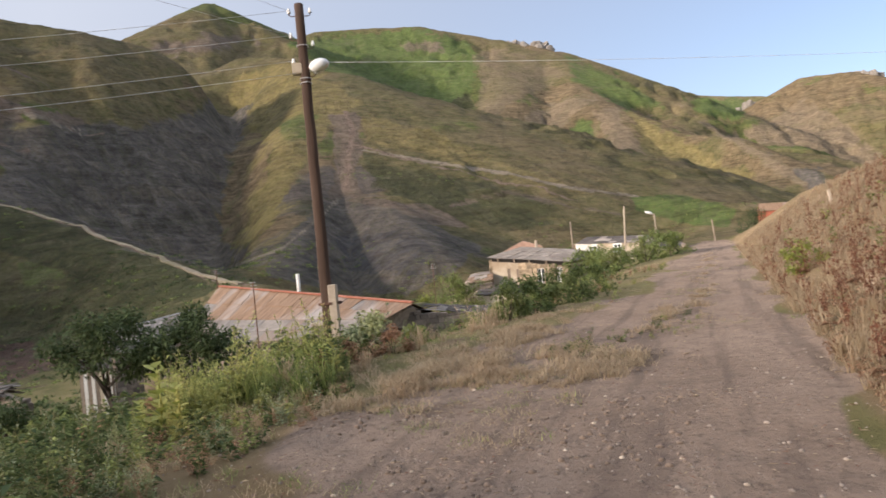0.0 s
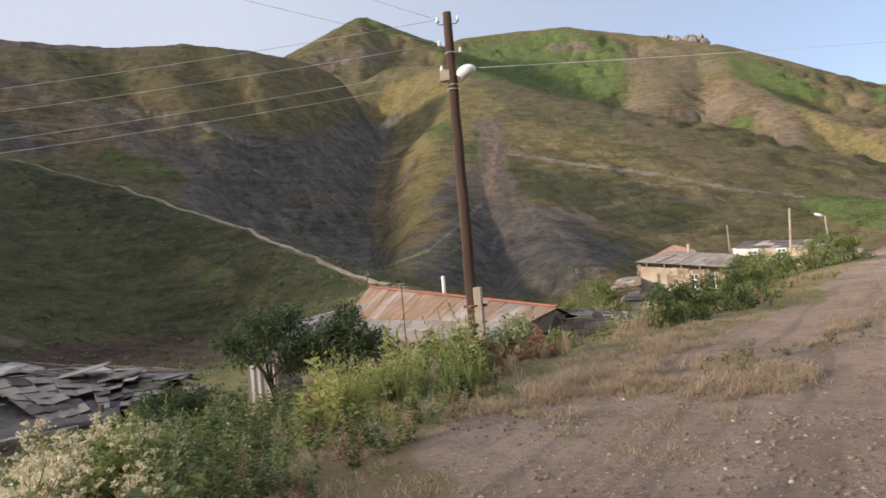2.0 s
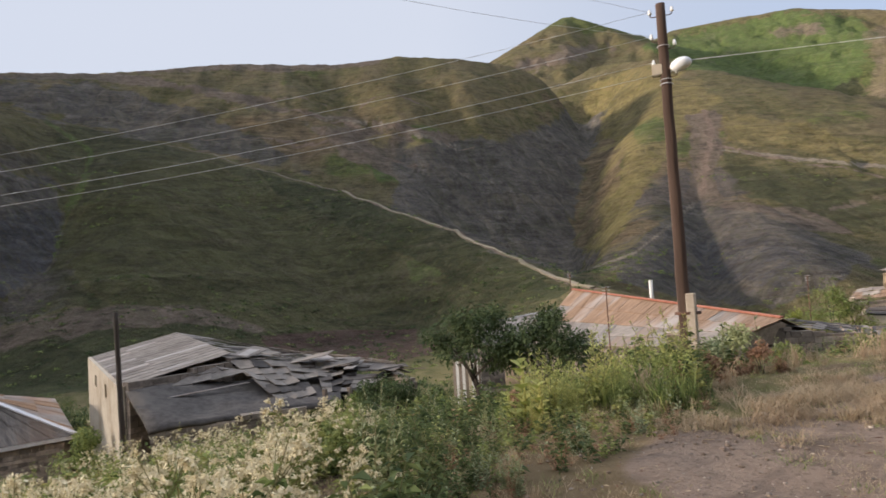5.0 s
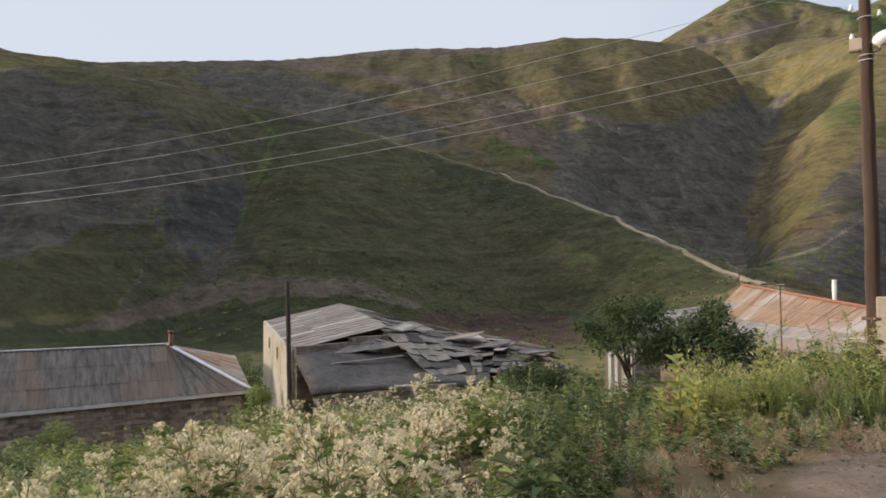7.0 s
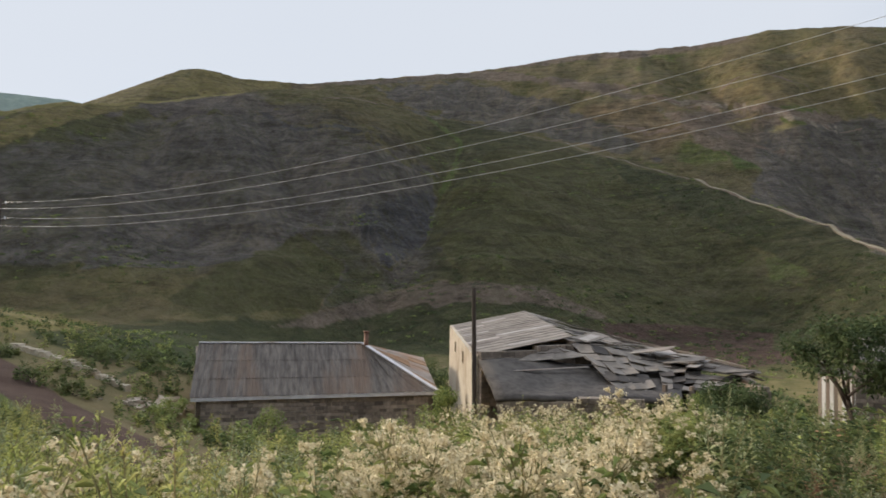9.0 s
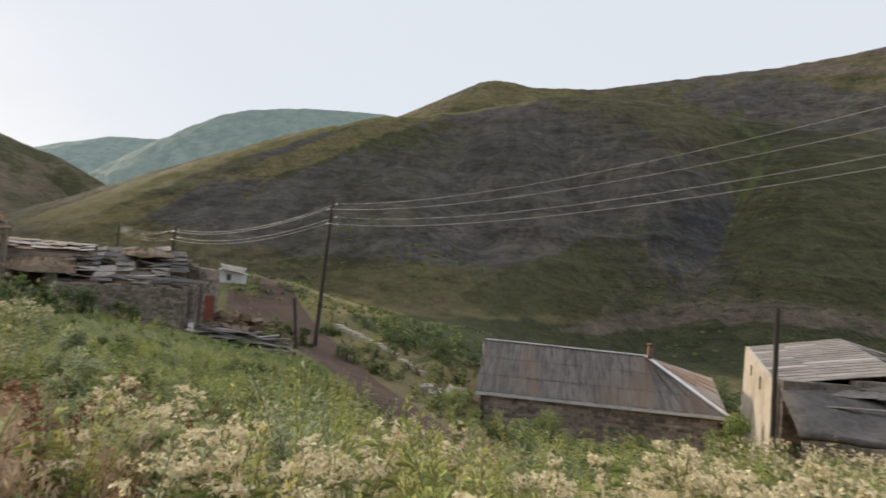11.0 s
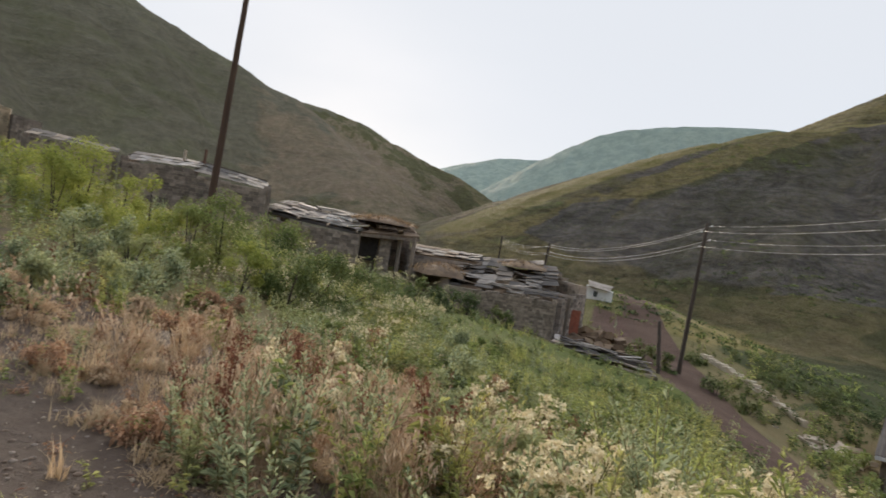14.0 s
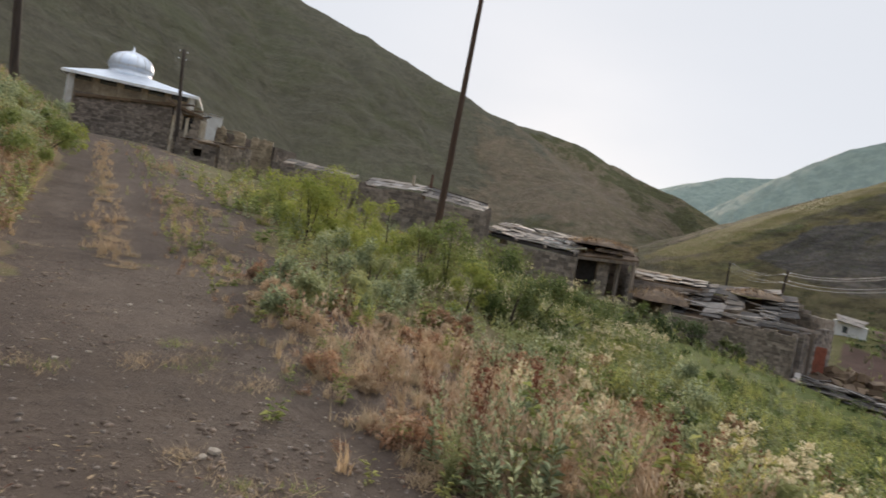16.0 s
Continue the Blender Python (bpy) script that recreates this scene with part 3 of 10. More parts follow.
    patch("brown", 50, 150, 0.4, 0.9, (62, -0.6), (56.7, 0.1), (51.1, -0.3), (46.4, -2.4), (53, -1.4), (60.3, -2))
    patch("shale", 100, 330, 0.6, 0.9, (82.4, 11.8), (78.6, 13.2), (73.8, 13.2), (69.9, 12.1), (64.6, 10.9), (60, 9.1), (60.9, 5), (61.9, 2.2), (65.1, 1.1), (67.1, 3.6), (70.5, 4.6), (75.1, 2.5), (77.9, 0.2), (83.5, -1.1), (88.1, -0.7), (86.2, 4.6), (84.1, 8.5))
    patch("coal", 80, 330, 0.4, 1, (67.2, 6), (60.6, 7.6), (61.3, 3.4), (64.2, 1.1), (66.8, 2.9))
    patch("shale", 150, 420, 0.5, 1, (65.4, 16.2), (58.5, 16.8), (52.1, 15.7), (45, 12.4), (41.9, 10.2), (45, 11.1), (50.7, 12.4), (56.2, 13.6), (61.6, 15.1))
    patch("shale", 80, 330, 0.4, 0.9, (107.2, 2.6), (103.1, 5.6), (98.5, 6.7), (100.7, 4.3), (104.7, 2))
    patch("olive", 100, 330, 0.6, 0.8, (98.1, 7.2), (89.8, 11.9), (83.4, 13), (84.1, 9), (87.5, 3.6), (89, -0.7), (95.5, -0.6), (99, 1.8))
    patch("olive", 70, 330, 0.5, 0.9, (81.6, -1.5), (77.9, 0.9), (71.9, 3.8), (67.9, 1.4), (70.1, -2.3), (78.6, -3.2))
    patch("deep", 100, 330, 0.4, 0.3, (74.8, 14.3), (70.1, 15.6), (66.3, 15.3), (61.1, 13.7), (60.1, 11.5), (65.1, 11.2), (69.9, 12.4))
    streak("vivid", 70, 330, 0.3, 0.6, (61.3, 13.9), (58.3, 11.8), (59.1, 9.2), (60.5, 6.4), (61.1, 4.1))
    streak("coal", 100, 330, 0.2, 0.9, (75.3, 13.6), (72.3, 12.3), (69.5, 13), (65.2, 12.1))
    streak("brown", 150, 420, 0.25, 1, (72.1, 16.2), (65.4, 16.6), (58.5, 17.3), (50.9, 16.9), (44.4, 15.9))
    patch("brown", 60, 200, 0.4, 0.7, (74.8, -4), (69.1, -2.3), (64.5, -0.8), (60, 0.2), (56.5, -0.3), (62.2, -1.8), (70, -3.9))
    # lit top and left side of the spur, painted as gold grass
    patch("gold", 90, 520, 0.6, 0.9, (17.6, 16), (13, 16.7), (9.5, 14.8), (7.8, 12.8), (11.1, 10.8), (13.4, 8.2), (15.6, 4.6), (18.2, 1.6), (19.2, 2.6), (16.5, 7), (15.3, 10.1), (17.8, 12.3), (18.7, 14.3))
    patch("vivid", 90, 520, 0.3, 0.6, (14.9, 12.1), (11.3, 12.8), (12.3, 10.6), (14.6, 10.6))
    patch("shale", 60, 330, 0.4, 1, (16.8, 1.5), (12.4, 4.7), (10.4, 5.5), (5.8, 4.2), (2.2, 2.3), (-1, 0.2), (1.6, -1.7), (5.6, -3.2), (11.2, -2.2), (17, -0.4))
    patch("brown", 90, 400, 0.35, 0.9, (10.5, 12.3), (8.2, 12.6), (7.9, 10.1), (8.9, 7.8), (8.3, 5.6), (11.6, 5.3), (10.3, 7.9))
    patch("brown", 60, 330, 0.3, 0.9, (12.4, 4.7), (8.6, 5.5), (2.9, 4.3), (-0.4, 1.9), (2.2, 2.3), (7.7, 4.3))
    patch("brown", 60, 330, 0.3, 0.8, (16.4, 1.4), (12.4, 4.4), (12.1, 3.4), (15.6, 0.4))
    patch("coal", 60, 330, 0.3, 0.9, (11.2, 2.4), (5, 2.5), (2.8, 0.6), (4.5, -1.7), (10.1, -0.6))
    patch("deep", 90, 420, 0.7, 0.6, (8, 8.7), (2.6, 7.6), (-6.6, 4.1), (-8.7, 2), (-3.5, 1.4), (1.1, 2.9), (5.7, 5.2), (7.8, 6.3))
    patch("gold", 90, 520, 0.4, 0.6, (7.9, 12.4), (2.3, 10.5), (-4.1, 7), (-10.7, 3.7), (-6.2, 4.7), (1.6, 7.9), (8.1, 9.9))
    streak("pale", 90, 420, 0.14, 0.9, (8.2, 9.4), (2.6, 7.9), (-4, 6.2), (-8.5, 4.6), (-14.3, 3.1))
    streak("brown", 90, 420, 0.2, 0.6, (1, 4), (-3.8, 4.7), (-8.4, 3), (-12.8, 1.8))
    streak("pale", 60, 330, 0.16, 0.8, (19.1, 0.8), (15.4, 1.8), (12.5, 3.8), (10.5, 5.4))
    patch("vivid", 380, 1000, 0.4, 1, (13.3, 18.2), (7.2, 18.5), (2.4, 18.6), (-1.8, 17.1), (-2.8, 15.7), (-1.4, 13.4), (-1.4, 9.7), (1.3, 10.8), (5, 12.7), (9.5, 15.1))
    patch("deep", 380, 1000, 0.3, 0.9, (0.2, 12.6), (-1.4, 13.1), (-1.7, 9.9), (-0.3, 10.5))
    patch("brown", 380, 1000, 0.3, 0.6, (4.4, 17.7), (0.6, 17.6), (0.2, 16.6), (3.6, 16.8))
    patch("pink", 380, 1000, 0.35, 0.5, (-3.6, 16.6), (-6.8, 15.4), (-9.1, 14.5), (-9.4, 13.2), (-4.6, 11.8), (-2.5, 9.4), (-1.5, 11), (-2.4, 13.7), (-1.9, 16.1))
    patch("pink", 380, 1000, 0.35, 1, (-3.8, 8.8), (-6.3, 10.8), (-10.2, 11.8), (-12.1, 11.4), (-9.6, 10.3), (-7.5, 8.4), (-5.1, 7.7))
    patch("pink", 380, 1000, 0.35, 1, (-11.4, 10.2), (-13.3, 10.4), (-14.4, 8), (-15.4, 5.5), (-12.9, 6.3), (-12.2, 8.3))
    patch("vivid", 380, 1000, 0.3, 0.8, (-8.2, 7.9), (-10.4, 9.8), (-11.3, 9.6), (-10.9, 7.6), (-7.8, 6.5))
    patch("vivid", 380, 1000, 0.4, 0.7, (-9.6, 15), (-13.9, 12.6), (-17.1, 9.8), (-14.1, 10.1), (-9.9, 13.2))
    patch("gold", 380, 1000, 0.5, 0.7, (-14.1, 10.1), (-17.8, 7.5), (-22.8, 3.7), (-25.3, 1.8), (-21.4, 2.3), (-16.7, 5.4), (-14.7, 7.5))
    patch("pink", 380, 1000, 0.35, 0.7, (-17.2, 10.6), (-21.1, 7.3), (-25.5, 4.1), (-28.3, 2), (-26.4, 1.8), (-22.9, 5.2))
    patch("vivid", 600, 1500, 0.3, 0.9, (-18.5, 10.3), (-23.7, 9.3), (-22, 7.9), (-19.6, 9))
    patch("shale", 300, 1000, 0.3, 0.8, (-25.5, 3.7), (-27.3, 3.5), (-28.6, 2), (-26.8, 1.7))
    patch("pink", 600, 1000, 0.4, 0.7, (-21.9, 7.2), (-26.7, 8.6), (-28.7, 7.3), (-31.4, 3.2), (-31.3, 1.5), (-26.9, 3.4))
    patch("vivid", 90, 420, 0.35, 0.9, (-13.8, 3.1), (-18.1, 2.4), (-21.3, 1.2), (-20.8, -0.2), (-17.1, 0.6), (-14.2, 2))
    patch("brown", 380, 1000, 0.4, 0.8, (24.7, 17.9), (19.5, 19), (14.2, 18.4), (18.3, 17.9), (22.7, 17.3))
    patch("gold", 90, 330, 0.5, 0.8, (115.5, 1.2), (111, 2.6), (107.3, 3.8), (101.9, 6.5), (108.9, 1.6), (113.5, 0.5))
    patch("olive", 100, 400, 0.8, 0.6, (126, 2.8), (119.7, 5.2), (113.1, 3.9), (111.9, 2.7), (119.2, 1.6), (125.7, 1))
    patch("brown", 100, 420, 0.6, 0.35, (128.1, 9.5), (122.9, 8.6), (116.1, 5.8), (113.1, 3.9), (116.8, 3.8), (122.5, 6.1), (127.1, 7.9))
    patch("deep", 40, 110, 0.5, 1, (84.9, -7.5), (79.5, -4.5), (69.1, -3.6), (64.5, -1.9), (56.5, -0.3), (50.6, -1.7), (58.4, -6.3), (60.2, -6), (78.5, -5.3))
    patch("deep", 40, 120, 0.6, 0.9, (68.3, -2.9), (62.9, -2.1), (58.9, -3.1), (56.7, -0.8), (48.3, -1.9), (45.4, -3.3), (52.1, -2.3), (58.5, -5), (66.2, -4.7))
    patch("gold", 40, 110, 0.4, 0.7, (99.1, -1.9), (91.1, -2.6), (85.2, -3.8), (74.8, -4), (78.5, -5), (87.8, -4.7), (96.6, -3.5))

    # shadow side of the south back ridge, painted as darker olive
    patch("olive", 300, 480, 0.5, 0.9, (128.6, 10.2), (123, 9.6), (119.2, 8.1), (114.3, 6.1), (110.9, 3.7), (111.9, 2.8), (115.9, 4.2), (121.3, 7), (125.9, 8.8))
    # the sunlit rim once more, painted wider as gold grass
    patch("gold", 100, 330, 0.35, 0.95, (79.6, 16.6), (85.1, 14.6), (91.3, 11.9), (96.5, 9.3), (101.8, 5.9), (108.1, 2.5), (106.1, 2.4), (99.8, 5.7), (95.4, 8.1), (89.8, 10.8), (82.9, 13.7), (77.1, 15), (72.9, 15.5), (73, 16.3))
    patch("shale", 70, 330, 0.8, 0.6, (106.1, 2.3), (99.8, 5.4), (91, 9.8), (82.7, 12.7), (78.6, 11.4), (81.8, 5.6), (85.5, 1.1), (94.4, 0.5), (101.6, 0.7))
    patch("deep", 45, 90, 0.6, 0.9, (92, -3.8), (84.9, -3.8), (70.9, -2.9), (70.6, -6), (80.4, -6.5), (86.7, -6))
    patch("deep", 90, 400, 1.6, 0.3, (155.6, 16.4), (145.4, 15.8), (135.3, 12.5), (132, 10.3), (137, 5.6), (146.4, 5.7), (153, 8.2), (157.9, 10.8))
    # front south slope tinted paler as lit, back slope darker as shaded
    patch("gold", 90, 400, 0.8, 0.35, (128.8, 8.5), (122.7, 9), (114.2, 4.7), (111.7, 3.3), (118.4, 3.1), (124.8, 5.3))
    patch("olive", 200, 480, 0.3, 1, (121.1, 8.4), (117.6, 7.7), (113.9, 6.1), (109.4, 3.3), (113.9, 3.1), (118.2, 4.9), (121.6, 6.7))
    patch("brown", 90, 330, 0.8, 0.35, (130.5, 6.4), (123.9, 6.7), (118.8, 4.8), (114.6, 2.8), (120.2, 1.6), (127, 2.4))
    patch("redsoil", 50, 120, 0.3, 1, (46.4, -3.1), (40.7, -3), (33.7, -3.3), (34.1, -4.8), (40.7, -5), (45.5, -4.6))
    patch("redsoil", 40, 75, 0.3, 0.8, (100.6, -2.6), (97.9, -2.9), (94.9, -4.6), (90.8, -6.7), (93, -7.2), (97.3, -5.5), (100.9, -4.3))
    # bright haze towards the sun, painted as a paler slope
    patch("pink", 90, 480, 2.2, 0.6, (130.3, 10.6), (123.4, 9.4), (114.1, 5.5), (109.6, 3.3), (114.4, 1.9), (122.9, 0.7), (129.9, 2.8))
    return cover


def slope_grain(az, r, X, Y, Z):
    """Random grain drawn out down the slope (rills) and along it (trodden terraces), both from 0 to 1."""
    A, R_ = np.radians(az)[None, :], r[:, None]
    gr = np.gradient(Z, axis=0) / np.gradient(r)[:, None]
    ga = np.gradient(Z, axis=1) / (np.gradient(np.radians(az))[None, :] * R_)
    for _ in range(3):
        gr = (gr + np.roll(gr, 1, 0) + np.roll(gr, -1, 0) + np.roll(gr, 1, 1) + np.roll(gr, -1, 1)) / 5
        ga = (ga + np.roll(ga, 1, 0) + np.roll(ga, -1, 0) + np.roll(ga, 1, 1) + np.roll(ga, -1, 1)) / 5
    size = np.sqrt(gr * gr + ga * ga) + 1e-4
    gr, ga = gr / size, ga / size
    di, dj = np.gradient(np.log(r))[:, None], np.gradient(np.radians(az))[None, :]
    I, J = np.meshgrid(np.arange(len(r)), np.arange(len(az)), indexing="ij")
    out = []
    for k, (u, v, length) in enumerate(((gr, ga, 0.0065), (-ga, gr, 0.0065))):
        g = np.random.RandomState(40 + k).rand(*Z.shape)
        for step in (1, 2, 4, 8):
            for sign in (1, -1):
                i = np.clip(I + sign * step * length * u / di, 0, len(r) - 1.001)
                j = np.clip(J + sign * step * length * v / dj, 0, len(az) - 1.001)
                i0, j0 = i.astype(int), j.astype(int)
                fi, fj = i - i0, j - j0
                far_ = (g[i0, j0] * (1 - fj) + g[i0, j0 + 1] * fj) * (1 - fi) + (g[i0 + 1, j0] * (1 - fj) + g[i0 + 1, j0 + 1] * fj) * fi
                moved = far_ if sign == 1 else moved + far_
            g = (g + 0.5 * moved) / 2
        g = (g - g.mean()) / g.std()
        out.append(np.clip(0.5 + 0.22 * g, 0, 1).ravel())
    return out


def build_ground():
    az = np.concatenate([np.arange(-42, 172, 0.22), np.arange(172, 318, 2.0)])
    r1 = 1.1 * np.exp(np.arange(0, 120) * 0.0302)
    r2 = r1[-1] * np.exp(np.arange(1, 376) * 0.01048)
    r3 = r2[-1] * np.exp(np.arange(1, 20) * 0.04)
    r = np.concatenate([r1, r2, r3])
    A, Rr = np.meshgrid(np.radians(az), r)
    X, Y = (-Rr * np.sin(A)).ravel(), (Rr * np.cos(A)).ravel()
    Z = ground_z(X, Y)
    na, nr = len(az), len(r)
    rill, terrace = slope_grain(az, r, X.reshape(nr, na), Y.reshape(nr, na), Z.reshape(nr, na))
    Rg = Rr.ravel()
    steep = sstep(62, 95, Rg) * (1 - sstep(700, 1100, Rg))
    side_on = 1 - 0.65 * sstep(110, 118, np.degrees(np.arctan2(-X, Y)))
    Z = Z + steep * side_on * (0.17 * (rill - 0.5) + 0.09 * (terrace - 0.5)) * np.clip(Rg / 90, 0.8, 3.0)
    co = np.column_stack([X, Y, Z])
    co = np.vstack([co, [[0, 0, gz(0, 0)]]])
    i, j = np.meshgrid(np.arange(nr - 1), np.arange(na), indexing="ij")
    jn = (j + 1) % na
    quads = np.stack([i * na + j, (i + 1) * na + j, (i + 1) * na + jn, i * na + jn], -1).reshape(-1, 4)
    j = np.arange(na)
    tris = np.stack([np.full(na, nr * na), j, (j + 1) % na], -1)
    me = bpy.data.meshes.new("ground")
    me.vertices.add(len(co))
    me.vertices.foreach_set("co", co.ravel())
    nl = quads.size + tris.size
    me.loops.add(nl)
    me.loops.foreach_set("vertex_index", np.concatenate([quads.ravel(), tris.ravel()]))
    me.polygons.add(len(quads) + len(tris))
    start = np.concatenate([np.arange(len(quads)) * 4, quads.size + np.arange(len(tris)) * 3])
    me.polygons.foreach_set("loop_start", start)
    me.update(calc_edges=True)
    x, y = co[:, 0], co[:, 1]
    rr = np.hypot(x, y)
    s, d = road_sd(x, y)
    n = fbm(x / 1.7, y / 1.7, 3) - 0.5
    edge = 1.1 + 2.6 * sstep(1.5, 5, s) * (1 - sstep(10, 20, s)) + 0.9 * sstep(10, 22, s) + 1.2 * sstep(-6, -12, s) * (1 - sstep(-20, -40, s))
    road = sstep(-1.5, -0.7, d + n * 1.2) * (1 - sstep(edge - 0.6, edge + 0.9, d + n * 2.0)) * (1 - sstep(70, 90, s)) * (1 - sstep(55, 62, -s))
    crown = np.exp(-((d - 0.55) / 0.35) ** 2) * sstep(12, 20, s) * 0.45 + np.exp(-((d - 0.3) / 0.5) ** 2) * sstep(12, 18, -s) * 0.6
    road = road * (1 - crown * sstep(-0.1, 0.2, n))
    # trampled soil on the verge south of the camera
    bare = sstep(-1.5, -4.5, s) * (1 - sstep(40, 60, -s)) * (1 - sstep(3.2, 6.0, d + n * 4.5)) * sstep(0.2, 1.4, d)
    road = np.maximum(road, bare)
    # the lower village lane
    lane = np.zeros_like(x)
    pts = [place(77, 16), place(81.5, 22), place(88, 31), place(93.6, 41), place(96.5, 52), place(98, 64)]
    for p, q in zip(pts[:-1], pts[1:]):
        vx, vy = q.x - p.x, q.y - p.y
        t = np.clip(((x - p.x) * vx + (y - p.y) * vy) / (vx * vx + vy * vy), 0, 1)
        lane = np.maximum(lane, 1 - sstep(0.9, 2.2, np.hypot(x - p.x - t * vx, y - p.y - t * vy)))
    # the pale footpath along the spur
    path = np.zeros_like(x)
    slope, line = HILLS["path_spur"][0], [place(a, r) for a, e, r in HILLS["path_spur"][1]]
    for p, q in zip(line[:-1], line[1:]):
        vx, vy = q.x - p.x, q.y - p.y
        t = np.clip(((x - p.x) * vx + (y - p.y) * vy) / (vx * vx + vy * vy), 0, 1)
        path = np.maximum(path, 1 - sstep(0.3, 1.0, np.hypot(x - p.x - t * vx, y - p.y - t * vy)))
    # sheep tracks across the slopes
    for pts in ([(8.3, 228), (3.1, 209), (-2.0, 202), (-9.2, 191)], [(44.3, 260), (39.3, 253), (33.3, 234), (28.1, 232)], [(9.2, 279), (8.7, 246), (9.4, 208), (9.8, 187)], [(50, 268), (43, 276), (36, 266), (30, 262)], [(52, 238), (45, 232), (38, 222), (33, 208)], [(70, 215), (64, 228), (57, 232), (50, 226)]):
        line = [place(a, q) for a, q in pts]
        for p, q in zip(line[:-1], line[1:]):
            vx, vy = q.x - p.x, q.y - p.y
            t = np.clip(((x - p.x) * vx + (y - p.y) * vy) / (vx * vx + vy * vy), 0, 1)
            path = np.maximum(path, (0.8 - sstep(0.6, 2.4, np.hypot(x - p.x - t * vx, y - p.y - t * vy) + 2 * n)) * 0.9)
    # the flank under the footpath: dark grass, its shade put into the colour
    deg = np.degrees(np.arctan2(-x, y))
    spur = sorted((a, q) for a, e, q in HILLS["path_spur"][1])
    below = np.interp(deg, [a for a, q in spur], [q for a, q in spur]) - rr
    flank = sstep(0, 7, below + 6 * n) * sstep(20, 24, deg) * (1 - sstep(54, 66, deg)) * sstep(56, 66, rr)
    masks = {
        "road": np.maximum(road, np.maximum(path * 0.9, 0)),
        "soil": np.maximum(np.maximum(lane, 0.62 * sstep(1.5, 3.0, d + 2 * n) * (1 - sstep(9, 13, rr)) * sstep(30, 42, deg)), blobs(x, y, [(41, 78, 14), (37, 80, 12), (46, 76, 10)])),
        "scree": np.maximum(0.75 * sstep(0, 5, -below + 5 * n) * (1 - sstep(22, 40, -below + 20 * n)) * sstep(20, 23, deg) * (1 - sstep(31, 36, deg)), 0) + blobs(x, y, [(76, 150, 70), (88, 165, 55), (80, 190, 50), (32, 150, 24), (28, 140, 28), (24, 120, 22), (21, 160, 20),
                              (13, 125, 28), (9, 128, 26), (6, 125, 22), (16, 120, 22), (12, 170, 25), (9, 195, 20), (70, 120, 40)]),
        "lush": np.maximum(0.9 * sstep(88, 96, np.degrees(np.arctan2(-x, y))) * (1 - sstep(122, 130, np.degrees(np.arctan2(-x, y)))) * sstep(8, 11, rr) * (1 - sstep(33, 40, rr)), 0) + np.maximum(blobs(x, y, [(3, 620, 80), (1.5, 520, 60), (-1, 640, 90), (5, 760, 130), (9, 800, 120), (13, 700, 90), (37, 205, 18), (31, 232, 16), (-26, 620, 90), (19, 690, 60)] ),
                           sstep(0.55, 0.7, fbm(x / 45 + 3, y / 45, 3)) * sstep(70, 120, rr) * 0.42),
        "dry": np.maximum(np.maximum(blobs(x, y, [(-10.6, 600, 110), (-7, 600, 70), (-16, 520, 60), (-26, 450, 60), (-28, 860, 160), (-22, 800, 90), (16, 200, 45), (14.5, 150, 30), (17, 280, 45), (9, 180, 14),
                              (35, 225, 34), (41, 240, 40), (47, 235, 30), (18, 230, 40), (10, 250, 30), (60, 330, 40), (75, 300, 40), (-8, 820, 40), (65, 95, 20), (-6, 560, 80), (142, 220, 110), (154, 240, 120), (131, 255, 80), (122, 300, 90)]),
                          sstep(-0.6, -1.5, d) * (1 - sstep(60, 95, rr)) * 1.0), sstep(0.5, 0.65, fbm(x / 3 + 30, y / 3, 3)) * (1 - sstep(9, 22, rr)) * 0.8),
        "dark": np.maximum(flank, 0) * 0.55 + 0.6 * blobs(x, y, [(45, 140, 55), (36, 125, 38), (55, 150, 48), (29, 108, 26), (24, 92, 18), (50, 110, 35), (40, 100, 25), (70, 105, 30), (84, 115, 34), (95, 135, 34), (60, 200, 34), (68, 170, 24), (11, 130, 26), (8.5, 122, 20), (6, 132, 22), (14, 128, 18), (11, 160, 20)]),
        "backlit_dirt": (1 - sstep(-5, 3, s + 2 * n)) * 0.85,
        "hill": sstep(55, 110, rr) * (1 - 0.6 * sstep(112, 120, np.degrees(np.arctan2(-x, y)))),
        # rim blobs paint the lit strip on the north spur too
        "rim": np.maximum(np.maximum(rim_of(x, y), blobs(x, y, [(17.0, 135, 13), (16.6, 165, 15), (16.2, 200, 18), (15.8, 240, 20), (15.5, 285, 22), (36, 232, 9), (40, 246, 9), (33, 225, 8)]) * 0.55), blobs(x, y, [(112, 120, 30), (110, 170, 26)]) * 0.45),
        "sere": sstep(113, 119, np.degrees(np.arctan2(-x, y)) + 6 * n) * sstep(70, 110, rr) * (1 - sstep(900, 1000, rr)),
        "hazed_wood": np.maximum(sstep(950, 1050, rr), sstep(440, 520, rr) * sstep(94, 98, np.degrees(np.arctan2(-x, y)))) * sstep(60, 80, np.degrees(np.arctan2(-x, y))),
    }
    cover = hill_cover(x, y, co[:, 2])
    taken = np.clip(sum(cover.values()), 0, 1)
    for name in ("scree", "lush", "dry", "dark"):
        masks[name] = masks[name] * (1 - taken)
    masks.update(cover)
    for name, g in (("rill", rill), ("terrace", terrace)):
        masks[name] = np.append(g, 0.5)
    for name, m in masks.items():
        at = me.attributes.new(name, "FLOAT", "POINT")
        at.data.foreach_set("value", m.astype(np.float32))
    me.polygons.foreach_set("use_smooth", np.ones(len(me.polygons), bool))
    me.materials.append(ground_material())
    ob = new("ground", me)
    tagged(ob, "bare dirt road, weedy verge and grassy eroded hillsides", "ground", kind="structure")
    return ob


build_ground()


